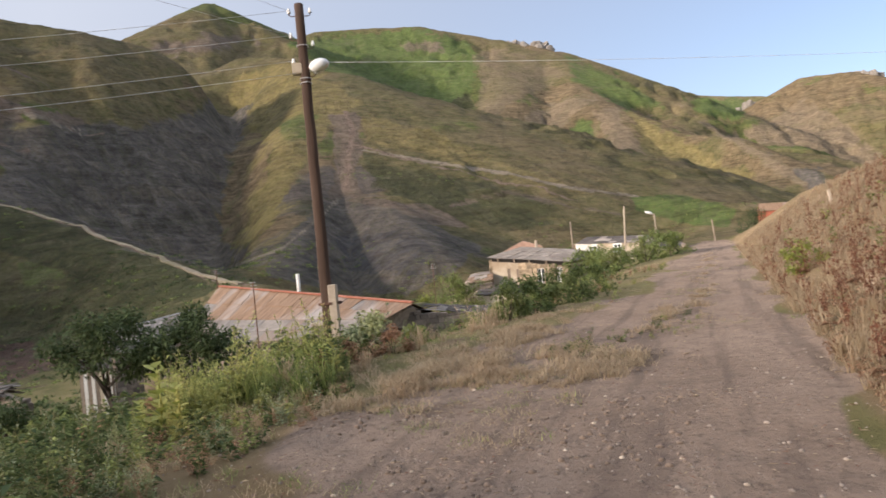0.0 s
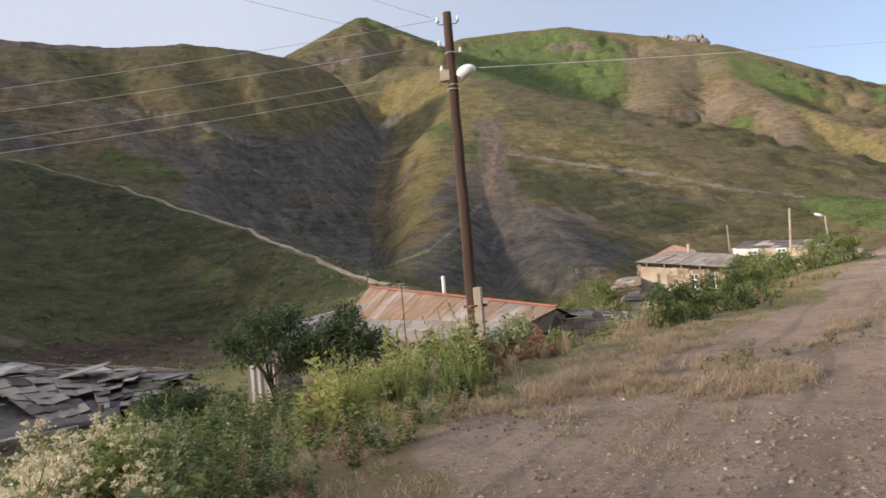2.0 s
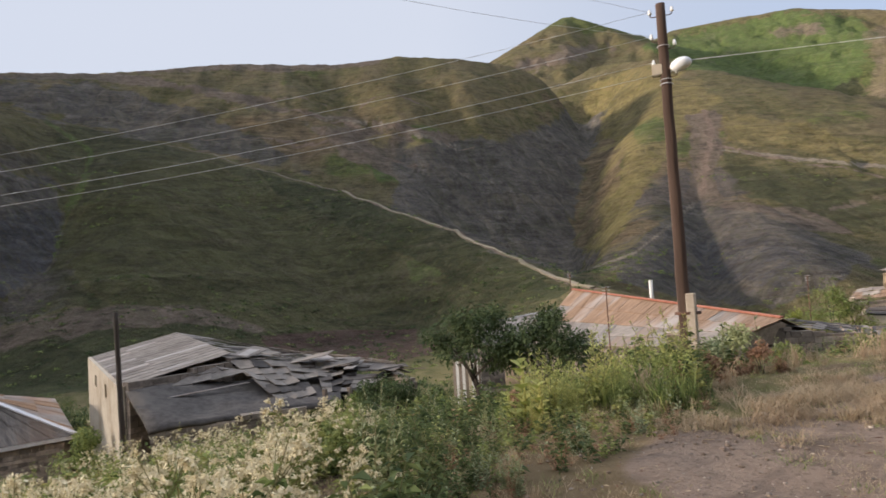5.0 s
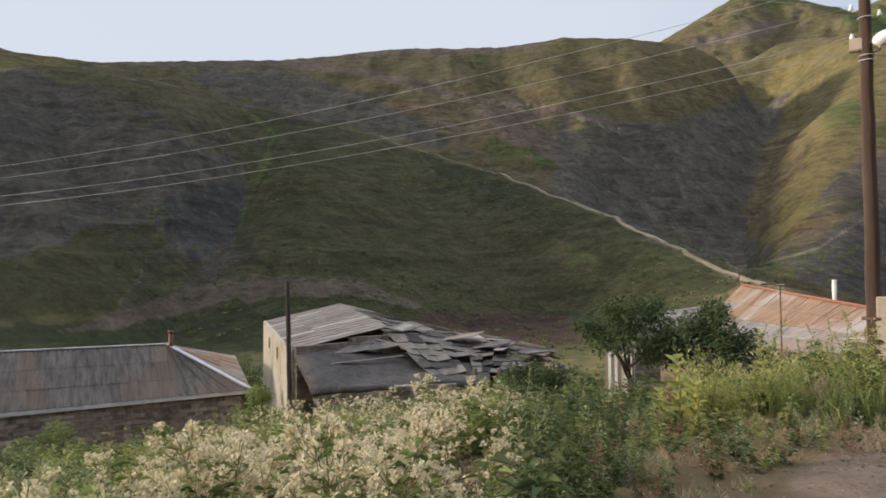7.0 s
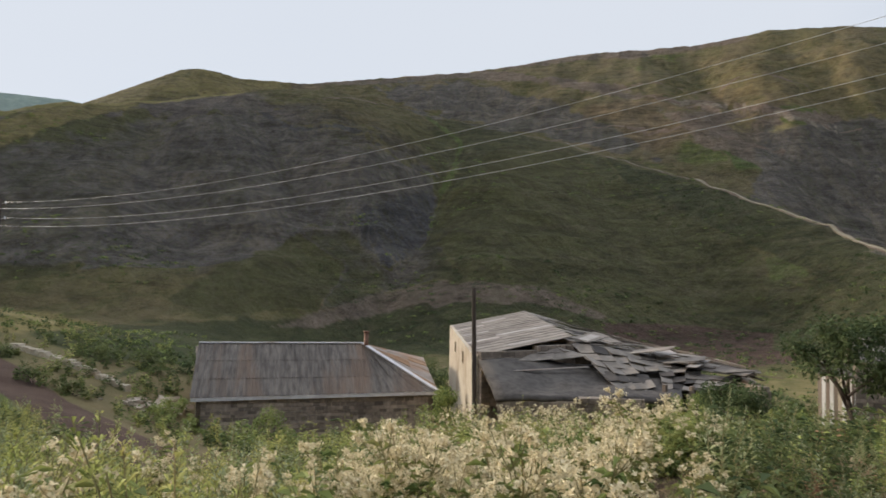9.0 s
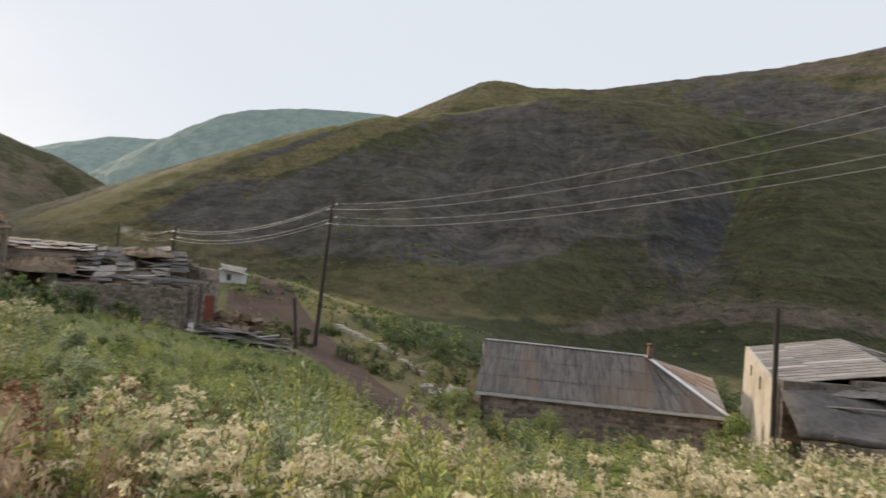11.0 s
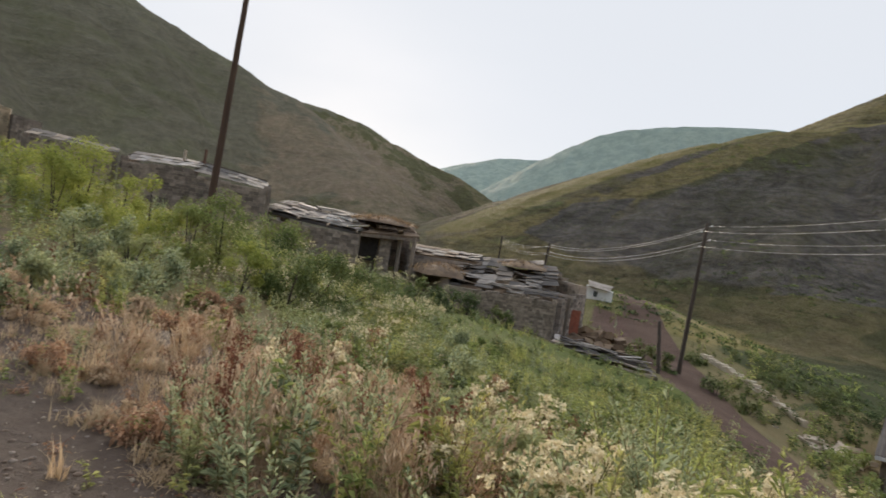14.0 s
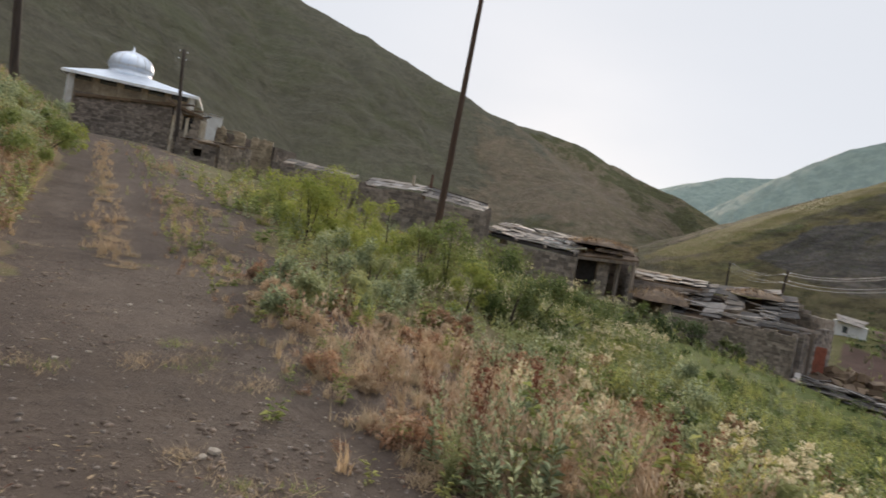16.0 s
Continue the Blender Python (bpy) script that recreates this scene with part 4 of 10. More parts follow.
def footpath():
    """The trodden pale path along the crest of the spur."""
    line = [place(a, r) for a, e, r in HILLS["path_spur"][1]]
    pts = []
    for p, q in zip(line[:-1], line[1:]):
        n = max(2, int((q - p).length / 1.2))
        pts += [p.lerp(q, i / n) for i in range(n)]
    cols = []
    for i, p in enumerate(pts):
        d = (pts[min(i + 1, len(pts) - 1)] - pts[max(i - 1, 0)]).normalized()
        side = Vector((-d.y, d.x, 0))
        wob = 0.3 * math.sin(i * 0.31) + 0.2 * math.sin(i * 0.83)
        half = 0.36 + 0.14 * math.sin(i * 1.3) * math.sin(i * 0.37)
        cols.append([p + side * (wob + half * k) for k in (-1.6, -1.0, 1.0, 1.6)])
    flat = np.array([c[:] for row in cols for c in row])
    flat[:, 2] = ground_z(flat[:, 0], flat[:, 1]) + np.tile((-0.6, 0.16, 0.16, -0.6), len(cols))
    bm = bmesh.new()
    vs = [bm.verts.new(c) for c in flat]
    rows = [vs[i:i + 4] for i in range(0, len(vs), 4)]
    for a, b in zip(rows[:-1], rows[1:]):
        for k in range(3):
            bm.faces.new((a[k], a[k + 1], b[k + 1], b[k]))
    me = bpy.data.meshes.new("footpath")
    bm.to_mesh(me)
    bm.free()
    me.materials.append(grainy("trodden_pale_earth", (0.22, 0.185, 0.125), (0.30, 0.25, 0.175), (0.15, 0.135, 0.075), 0.9, stain=0.7))
    tagged(new("footpath", me), "pale trodden footpath along the crest of the grassy spur", "path", kind="structure")


footpath()


# ---- things: helpers ----
def A(az, el, r):
    return place(az, r, el=el)


def link_mesh(name, bm, material, smooth=False):
    me = bpy.data.meshes.new(name)
    bm.to_mesh(me)
    bm.free()
    if material:
        me.materials.append(material)
    if smooth:
        me.polygons.foreach_set("use_smooth", np.ones(len(me.polygons), bool))
    return new(name, me)


def thing(name, base, label, category, group=""):
    ob = new(name)
    ob.location = base
    ob.empty_display_size = 0.3
    bpy.context.view_layer.update()
    return tagged(ob, label, category, group)


def part(name, bm, material, parent, label="", smooth=False):
    """Links a bmesh given in world coordinates as one mesh under a thing or part."""
    ob = link_mesh(name, bm, material, smooth)
    base = Vector(parent.location)
    up = parent.parent
    while up:
        base += up.location
        up = up.parent
    ob.data.transform(Matrix.Translation(-base))
    ob.parent = parent
    return tagged(ob, label)


def slab(bm, a, b, c, d, thick, out=None):
    """A solid plate on the quad a b c d (outer face), thick towards the inside."""
    n = (b - a).cross(d - a)
    if n.length < 1e-6:
        n = (c - b).cross(a - b)
    n = n.normalized()
    if out is not None and n.dot(out) < 0:
        n = -n
    outer = [bm.verts.new(p) for p in (a, b, c, d)]
    inner = [bm.verts.new(p - n * thick) for p in (a, b, c, d)]
    faces = [outer, inner[::-1]] + [[outer[i], inner[i], inner[(i + 1) % 4], outer[(i + 1) % 4]] for i in range(4)]
    for f in faces:
        try:
            bm.faces.new(f)
        except ValueError:
            pass
    bmesh.ops.remove_doubles(bm, verts=outer + inner, dist=1e-5)
    bmesh.ops.recalc_face_normals(bm, faces=bm.faces)
    return n


def beam(bm, p, q, w, h=None, taper=1.0, sides=4):
    """A bar from p to q with section w x h."""
    h = h or w
    p, q = Vector(p), Vector(q)
    ax = (q - p).normalized()
    side = ax.cross(Vector((0, 0, 1)))
    if side.length < 0.05:
        side = ax.cross(Vector((1, 0, 0)))
    side.normalize()
    up = side.cross(ax)
    rings = []
    for pt, k in ((p, 1.0), (q, taper)):
        if sides == 4:
            off = [(-.5, -.5), (.5, -.5), (.5, .5), (-.5, .5)]
        else:
            off = [(0.5 * math.cos(2 * math.pi * i / sides), 0.5 * math.sin(2 * math.pi * i / sides)) for i in range(sides)]
        rings.append([bm.verts.new(pt + side * (x * w * k) + up * (y * h * k)) for x, y in off])
    n = len(rings[0])
    for i in range(n):
        bm.faces.new((rings[0][i], rings[0][(i + 1) % n], rings[1][(i + 1) % n], rings[1][i]))
    bm.faces.new(rings[0][::-1])
    bm.faces.new(rings[1])


def one(fn, *args, **kw):
    bm = bmesh.new()
    fn(bm, *args, **kw)
    return bm


rng = random.Random(11)


def sheets(parent, name, corners, nx, ny, material, jitter=0.03, lap=0.08, wave=0.0, thick=0.02, skip=0.0, alt=None, altp=0.0, label=""):
    """Covers the patch bl, br, tr, tl with single sheets, a little uneven and overlapping, each a piece of its own."""
    bl, br, tr, tl = [Vector(c) for c in corners]
    up = (br - bl).cross(tl - bl)
    if up.z < 0:
        up = -up
    up.normalize()

    def at(u, v):
        return (bl * (1 - u) + br * u) * (1 - v) + (tl * (1 - u) + tr * u) * v

    holder = new(name)
    holder.parent = parent
    tagged(holder, label)
    base = Vector(parent.location)
    du, dv = 1.0 / nx, 1.0 / ny
    wid = ((br - bl).length + (tr - tl).length) * 0.5 * du
    k = max(2, int(wid / 0.09)) if wave else 1
    k = min(k, 12)
    for j in range(ny):
        for i in range(nx):
            if rng.random() < skip:
                continue
            tip = rng.uniform(-1, 1) * jitter
            lift = 0.012 + rng.random() * jitter * 0.5
            yaw = rng.uniform(-1, 1) * jitter * 0.5
            bm = bmesh.new()
            rows = []
            for v in (j * dv - (lap * dv if j else 0.0), (j + 1) * dv):
                row = []
                for a in range(k + 1):
                    u = i * du + du * (-0.04 + 1.08 * a / k)
                    p = at(min(max(u, -0.01), 1.01), v)
                    fv = (v - j * dv) / dv
                    off = lift * (1.3 - fv) + (a / k - 0.5) * tip + (wave * math.cos(a * math.pi) if wave else 0)
                    p = p + up * off + (br - bl).normalized() * yaw * (fv - 0.5)
                    row.append((bm.verts.new(p), bm.verts.new(p - up * thick)))
                rows.append(row)
            for a in range(k):
                q = [rows[0][a], rows[0][a + 1], rows[1][a + 1], rows[1][a]]
                bm.faces.new([x[0] for x in q])
                bm.faces.new([x[1] for x in q][::-1])
                bm.faces.new((rows[0][a][1], rows[0][a + 1][1], rows[0][a + 1][0], rows[0][a][0]))
            for a in (0, k):
                q = (rows[0][a][0], rows[1][a][0], rows[1][a][1], rows[0][a][1])
                bm.faces.new(q if a == 0 else q[::-1])
            bmesh.ops.translate(bm, verts=bm.verts, vec=-base)
            m = alt if alt and rng.random() < altp else material
            ob = link_mesh("roof_sheet", bm, m)
            ob.parent = holder
    return holder


def stone_wall(parent, p, q, z0, z1p, z1q, thick, material, course=0.2, length=0.42, label="", holes=(), name="stone_wall", ragged=0.0):
    """A rubble wall from p to q: a core with single stones proud of it on both faces."""
    p, q = Vector((p[0], p[1], 0)), Vector((q[0], q[1], 0))
    L = (q - p).length
    ax = (q - p) / L
    nrm = Vector((ax.y, -ax.x, 0))
    if nrm.dot(-p) < 0:
        nrm = -nrm
    bm = bmesh.new()
    r2 = random.Random(int(abs(p.x * 31 + q.y * 17) * 10))

    def block(u0, u1, za, zb, f0, f1):
        vs = []
        for u in (u0, u1):
            for z in (za, zb):
                for f in (f0, f1):
                    vs.append(bm.verts.new(p + ax * u + nrm * f + Vector((0, 0, z))))
        a = vs
        for f in ((0, 1, 3, 2), (4, 6, 7, 5), (0, 4, 5, 1), (2, 3, 7, 6), (0, 2, 6, 4), (1, 5, 7, 3)):
            bm.faces.new([a[i] for i in f])

    zmax = max(z1p, z1q)
    z = z0
    while z < zmax:
        h = course * r2.uniform(0.75, 1.3)
        u = -r2.random() * length * 0.5
        while u < L:
            w = length * r2.uniform(0.5, 1.5)
            um = min(max(u + w / 2, 0), L)
            top = z1p + (z1q - z1p) * um / L + r2.uniform(-ragged, ragged)
            inside = any(a - 0.02 < um < b + 0.02 and c < z + h / 2 < d for a, b, c, d in holes)
            if z + h * 0.5 < top and not inside:
                g = 0.018
                u0, u1 = max(u + g, 0), min(u + w - g, L)
                if u1 - u0 > 0.04:
                    e = r2.uniform(0.0, 0.05)
                    block(u0, u1, z + g * 0.6, min(z + h - g * 0.6, top + 0.06), -thick / 2 - 0.02, thick / 2 + e)
            u += w
        z += h
    # mortar core, stepped round the openings
    cuts = sorted({0.0, L, *[h[0] for h in holes], *[h[1] for h in holes]})
    for u0, u1 in zip(cuts[:-1], cuts[1:]):
        um = (u0 + u1) / 2
        spans = [(z0 - 0.4, z1p + (z1q - z1p) * um / L - 0.05)]
        for a, b, c, d in holes:
            if a <= um <= b:
                spans = [(spans[0][0], c), (d, spans[0][1])]
        for za, zb in spans:
            if zb - za > 0.02:
                block(u0, u1, za, zb, -thick / 2, thick / 2 - 0.012)
    bmesh.ops.recalc_face_normals(bm, faces=bm.faces)
    return part(name, bm, material, parent, label)


def low(*pts):
    return min(gz(p[0], p[1]) for p in pts)


# ---- surfaces of the village ----
M_STONE = grainy("rubble_stone", (0.225, 0.182, 0.145), (0.385, 0.318, 0.250), (0.165, 0.135, 0.112), 5, island=0.4, bump=0.6)
M_STONE_TAN = grainy("tan_stone", (0.33, 0.255, 0.17), (0.50, 0.405, 0.285), (0.24, 0.185, 0.13), 4, island=0.35, bump=0.6)
M_STONE_DARK = grainy("dark_stone", (0.215, 0.178, 0.148), (0.36, 0.295, 0.240), (0.165, 0.135, 0.115), 5, island=0.4, bump=0.6)
M_PLASTER = grainy("worn_plaster", (0.48, 0.41, 0.31), (0.60, 0.53, 0.42), (0.36, 0.27, 0.18), 2.5, bump=0.3)
M_WHITE = grainy("limewash", (0.68, 0.66, 0.62), (0.78, 0.77, 0.74), (0.50, 0.46, 0.40), 2.0, bump=0.2)
M_SLATE = grainy("grey_asbestos_sheet", (0.20, 0.175, 0.15), (0.31, 0.272, 0.235), (0.14, 0.115, 0.10), 2.2, vary=0.13, bump=0.3)
M_SLATE_DARK = grainy("dark_felt_sheet", (0.058, 0.050, 0.045), (0.112, 0.097, 0.086), (0.042, 0.036, 0.033), 2.0, vary=0.18, bump=0.3)
M_FELT = grainy("torn_roofing_felt", (0.060, 0.052, 0.047), (0.118, 0.103, 0.092), (0.155, 0.138, 0.122), 3.5, stain=0.6, bump=0.5, dist=0.02)
M_ZINC = grainy("weathered_zinc", (0.30, 0.27, 0.245), (0.43, 0.39, 0.36), (0.33, 0.21, 0.14), 1.8, rough=0.88, metal=0.0, vary=0.16, bump=0.2)
def streaky(name, c1, c2, c3, angle, vary):
    """Sheet iron with rain streaks that run down the slope of one roof."""
    k = Mat(name, 0.8, 0.05)
    v = k.along(angle, (1.0, 0.12, 0.12))
    fine, big = k.noise(v, 5.0, 6.0, 0.7), k.noise(v, 0.7, 4.0, 0.6)
    col = k.mix(k.ramp(fine, 0.3, 0.7), c1, c2)
    col = k.mix(k.math("MULTIPLY", k.ramp(big, 0.5, 0.68), 0.75), col, c3)
    col = k.vary(col, k.random(), vary)
    k.bump(fine, 0.25, 0.01)
    return k.colour(col)


M_BARNTIN = streaky("brown_corrugated_iron", (0.055, 0.046, 0.040), (0.160, 0.138, 0.118), (0.150, 0.102, 0.072), radians(-73), 0.12)
M_RUST = streaky("rusty_sheet_iron", (0.190, 0.112, 0.064), (0.325, 0.210, 0.128), (0.40, 0.36, 0.32), radians(12), 0.08)
M_OLDTIN = streaky("dull_grey_sheet_iron", (0.165, 0.145, 0.125), (0.290, 0.258, 0.225), (0.26, 0.175, 0.115), radians(12), 0.05)
M_FASCIA = grainy("pale_tin_edge", (0.50, 0.49, 0.50), (0.62, 0.61, 0.62), (0.34, 0.28, 0.24), 3, rough=0.5, metal=0.2)
M_TIMBER = grainy("grey_timber", (0.20, 0.155, 0.12), (0.33, 0.27, 0.21), (0.12, 0.09, 0.07), 4, stretch=(1, 1, 0.15), vary=0.25)
M_POLE = grainy("tarred_pole_wood", (0.075, 0.046, 0.033), (0.135, 0.086, 0.062), (0.055, 0.038, 0.030), 6, stretch=(1, 1, 0.08), bump=0.5)
M_POLE_DARK = grainy("dark_pole_wood", (0.055, 0.042, 0.035), (0.105, 0.082, 0.066), None, 6, stretch=(1, 1, 0.08), bump=0.5)
M_CONCRETE = grainy("pole_concrete", (0.42, 0.35, 0.27), (0.54, 0.46, 0.37), (0.32, 0.26, 0.20), 5, bump=0.4)
M_IRON = grainy("rusted_iron", (0.10, 0.06, 0.045), (0.20, 0.11, 0.075), None, 12, rough=0.7, metal=0.4)
M_CABLE = grainy("bare_aluminium_cable", (0.60, 0.59, 0.57), (0.68, 0.67, 0.65), None, 20, rough=0.6, metal=0.3)
M_CERAMIC = grainy("white_porcelain", (0.72, 0.72, 0.70), (0.80, 0.80, 0.78), None, 20, rough=0.25)
M_THATCH = grainy("rotten_straw_and_earth", (0.13, 0.085, 0.055), (0.24, 0.165, 0.10), (0.09, 0.062, 0.045), 3, bump=0.9, dist=0.06)
M_BRICK = grainy("red_brick", (0.30, 0.095, 0.06), (0.42, 0.15, 0.09), (0.20, 0.10, 0.07), 6, bump=0.5)
M_DOME = grainy("silver_sheet_metal", (0.60, 0.64, 0.70), (0.72, 0.76, 0.81), None, 1.5, rough=0.38, metal=0.55, bump=0.1)
# near-black surface for slabs that stand in for shade inside openings
M_HOLE_SHADE = grainy("dark_hole_shade", (0.02, 0.017, 0.015), (0.035, 0.03, 0.026), None, 4)
M_PAINT = grainy("white_window_paint", (0.74, 0.74, 0.72), (0.80, 0.80, 0.79), (0.6, 0.58, 0.54), 8, rough=0.6)
gk = Mat("window_glass", 0.08, 0.0, 0.6)
M_GLASS = gk.colour((0.06, 0.07, 0.08))


def rubble(name, spots, material, label, size=0.35, group="", n=30, seed=1):
    """A heap of broken blocks and boards lying on the ground."""
    r2 = random.Random(seed)
    bm = bmesh.new()
    cx = sum(s[0] for s in spots) / len(spots)
    cy = sum(s[1] for s in spots) / len(spots)
    for _ in range(n):
        s = r2.choice(spots)
        x, y = s[0] + r2.gauss(0, s[2] * 0.45), s[1] + r2.gauss(0, s[2] * 0.45)
        z = gz(x, y) + r2.random() * s[3] * max(0, 1 - math.hypot(x - s[0], y - s[1]) / s[2])
        k = size * r2.uniform(0.4, 1.3)
        m = Matrix.Translation((x, y, z)) @ Euler((r2.uniform(-.5, .5), r2.uniform(-.5, .5), r2.uniform(0, 6))).to_matrix().to_4x4() @ Matrix.Diagonal((k, k * r2.uniform(0.4, 0.9), k * r2.uniform(0.15, 0.5), 1))
        bmesh.ops.create_cube(bm, size=1.0, matrix=m)
    ob = thing(name, (cx, cy, gz(cx, cy)), label, "rubble", group)
    part("block", bm, material, ob)
    ob.children[0]["kind"] = "stuff"
    return ob


# ---- long house with a corrugated roof, hipped at one end ----
def long_house():
    FL, FR = A(79.7, -9.35, 34.5), A(59.9, -9.0, 34.8)
    RL, RR = A(79.2, -5.1, 39.6), A(66.3, -5.15, 39.0)
    BR, BL = A(61.2, -6.25, 45.0), A(78.6, -6.6, 45.5)
    c = (FL + FR + BR + BL) / 4
    h = thing("long_house", (c.x, c.y, gz(c.x, c.y)), "long low stone house with a hipped brown corrugated iron roof", "house")
    FM = FL.lerp(FR, 0.70)
    sheets(h, "front_roof", (FL, FM, RR, RL), 10, 3, M_BARNTIN, 0.025, wave=0.028)
    sheets(h, "front_roof_corner", (FM, FR, RR.lerp(FR, 0.02), RR), 4, 3, M_BARNTIN, 0.02, wave=0.028)
    sheets(h, "hip_roof", (FR, BR, RR + Vector((0.05, 0, 0)), RR), 6, 3, M_ZINC, 0.03, wave=0.014, alt=M_RUST, altp=0.45, label="rust-streaked hip end")
    sheets(h, "back_roof", (BR, BL, RL, RR), 13, 3, M_BARNTIN, 0.02)
    part("ridge_cap", one(beam, RL + Vector((0, 0, 0.04)), RR + Vector((0, 0, 0.04)), 0.22, 0.06), M_FASCIA, h, "pale tin ridge cap")
    part("hip_cap", one(beam, RR + Vector((0, 0, 0.05)), FR + Vector((0, 0, 0.06)), 0.24, 0.06), M_FASCIA, h, "pale tin hip cap")
    part("fascia_board", one(beam, FL - Vector((0, 0, 0.08)), FR - Vector((0, 0, 0.08)), 0.04, 0.16), M_FASCIA, h, "pale painted eaves board")
    part("fascia_board", one(beam, FR - Vector((0, 0, 0.08)), BR - Vector((0, 0, 0.08)), 0.04, 0.16), M_FASCIA, h)

    def inset(p, k=0.925):
        return c + (p - c) * k

    fl, fr, br, bl = inset(FL), inset(FR), inset(BR), inset(BL)
    zb = low(fl, fr, br, bl) - 0.2
    stone_wall(h, fl, fr, zb, FL.z - 0.05, FR.z - 0.05, 0.5, M_STONE_DARK, 0.17, 0.36, "dark rubble stone wall")
    stone_wall(h, fr, br, zb, FR.z - 0.05, BR.z - 0.05, 0.5, M_STONE_DARK, 0.17, 0.36)
    stone_wall(h, bl, fl, zb, BL.z - 0.05, FL.z - 0.05, 0.5, M_STONE_DARK, 0.2, 0.45)
    part("back_wall", one(slab, Vector((br.x, br.y, zb)), Vector((bl.x, bl.y, zb)), Vector((bl.x, bl.y, BL.z)), Vector((br.x, br.y, BR.z)), 0.4), M_STONE_DARK, h)
    part("gable", one(slab, fl + Vector((0, 0, 0)), bl, RL - Vector((0, 0, 0.12)), RL - Vector((0, 0, 0.12)), 0.2), M_STONE_DARK, h)
    ch = RR + (FR - RR) * 0.06
    bm = bmesh.new()
    beam(bm, ch - Vector((0, 0, 0.5)), ch + Vector((0, 0, 0.75)), 0.26, sides=10)
    beam(bm, ch + Vector((0, 0, 0.75)), ch + Vector((0, 0, 0.85)), 0.34, sides=10)
    part("stove_pipe", bm, M_IRON, h, "rusty iron stove pipe", True)


def sagging(parent, name, corners, material, amp, seed=0, label="", nu=16, nv=10, thick=0.14):
    """A continuous old roof skin, sunk and uneven, with a thin edge."""
    bl, br, tr, tl = [Vector(c) for c in corners]
    bm = bmesh.new()
    rows = []
    for j in range(nv + 1):
        row = []
        for i in range(nu + 1):
            u, v = i / nu, j / nv
            p = (bl * (1 - u) + br * u) * (1 - v) + (tl * (1 - u) + tr * u) * v
            dip = amp * (noise.fractal(Vector((u * 3, v * 2, seed)), 0.9, 2.1, 4) - 1.6 * math.sin(math.pi * u) * math.sin(math.pi * v) * 0.5)
            p = p + Vector((0, 0, dip))
            row.append((bm.verts.new(p), bm.verts.new(p - Vector((0, 0, thick)))))
        rows.append(row)
    for j in range(nv):
        for i in range(nu):
            q = (rows[j][i], rows[j][i + 1], rows[j + 1][i + 1], rows[j + 1][i])
            bm.faces.new([x[0] for x in q])
            bm.faces.new([x[1] for x in q][::-1])
    rim = [rows[0][i] for i in range(nu + 1)] + [rows[j][nu] for j in range(1, nv + 1)] + [rows[nv][i] for i in range(nu - 1, -1, -1)] + [rows[j][0] for j in range(nv - 1, 0, -1)]
    for a, b in zip(rim, rim[1:] + rim[:1]):
        bm.faces.new((a[0], a[1], b[1], b[0]))
    bmesh.ops.recalc_face_normals(bm, faces=bm.faces)
    return part(name, bm, material, parent, label, True)


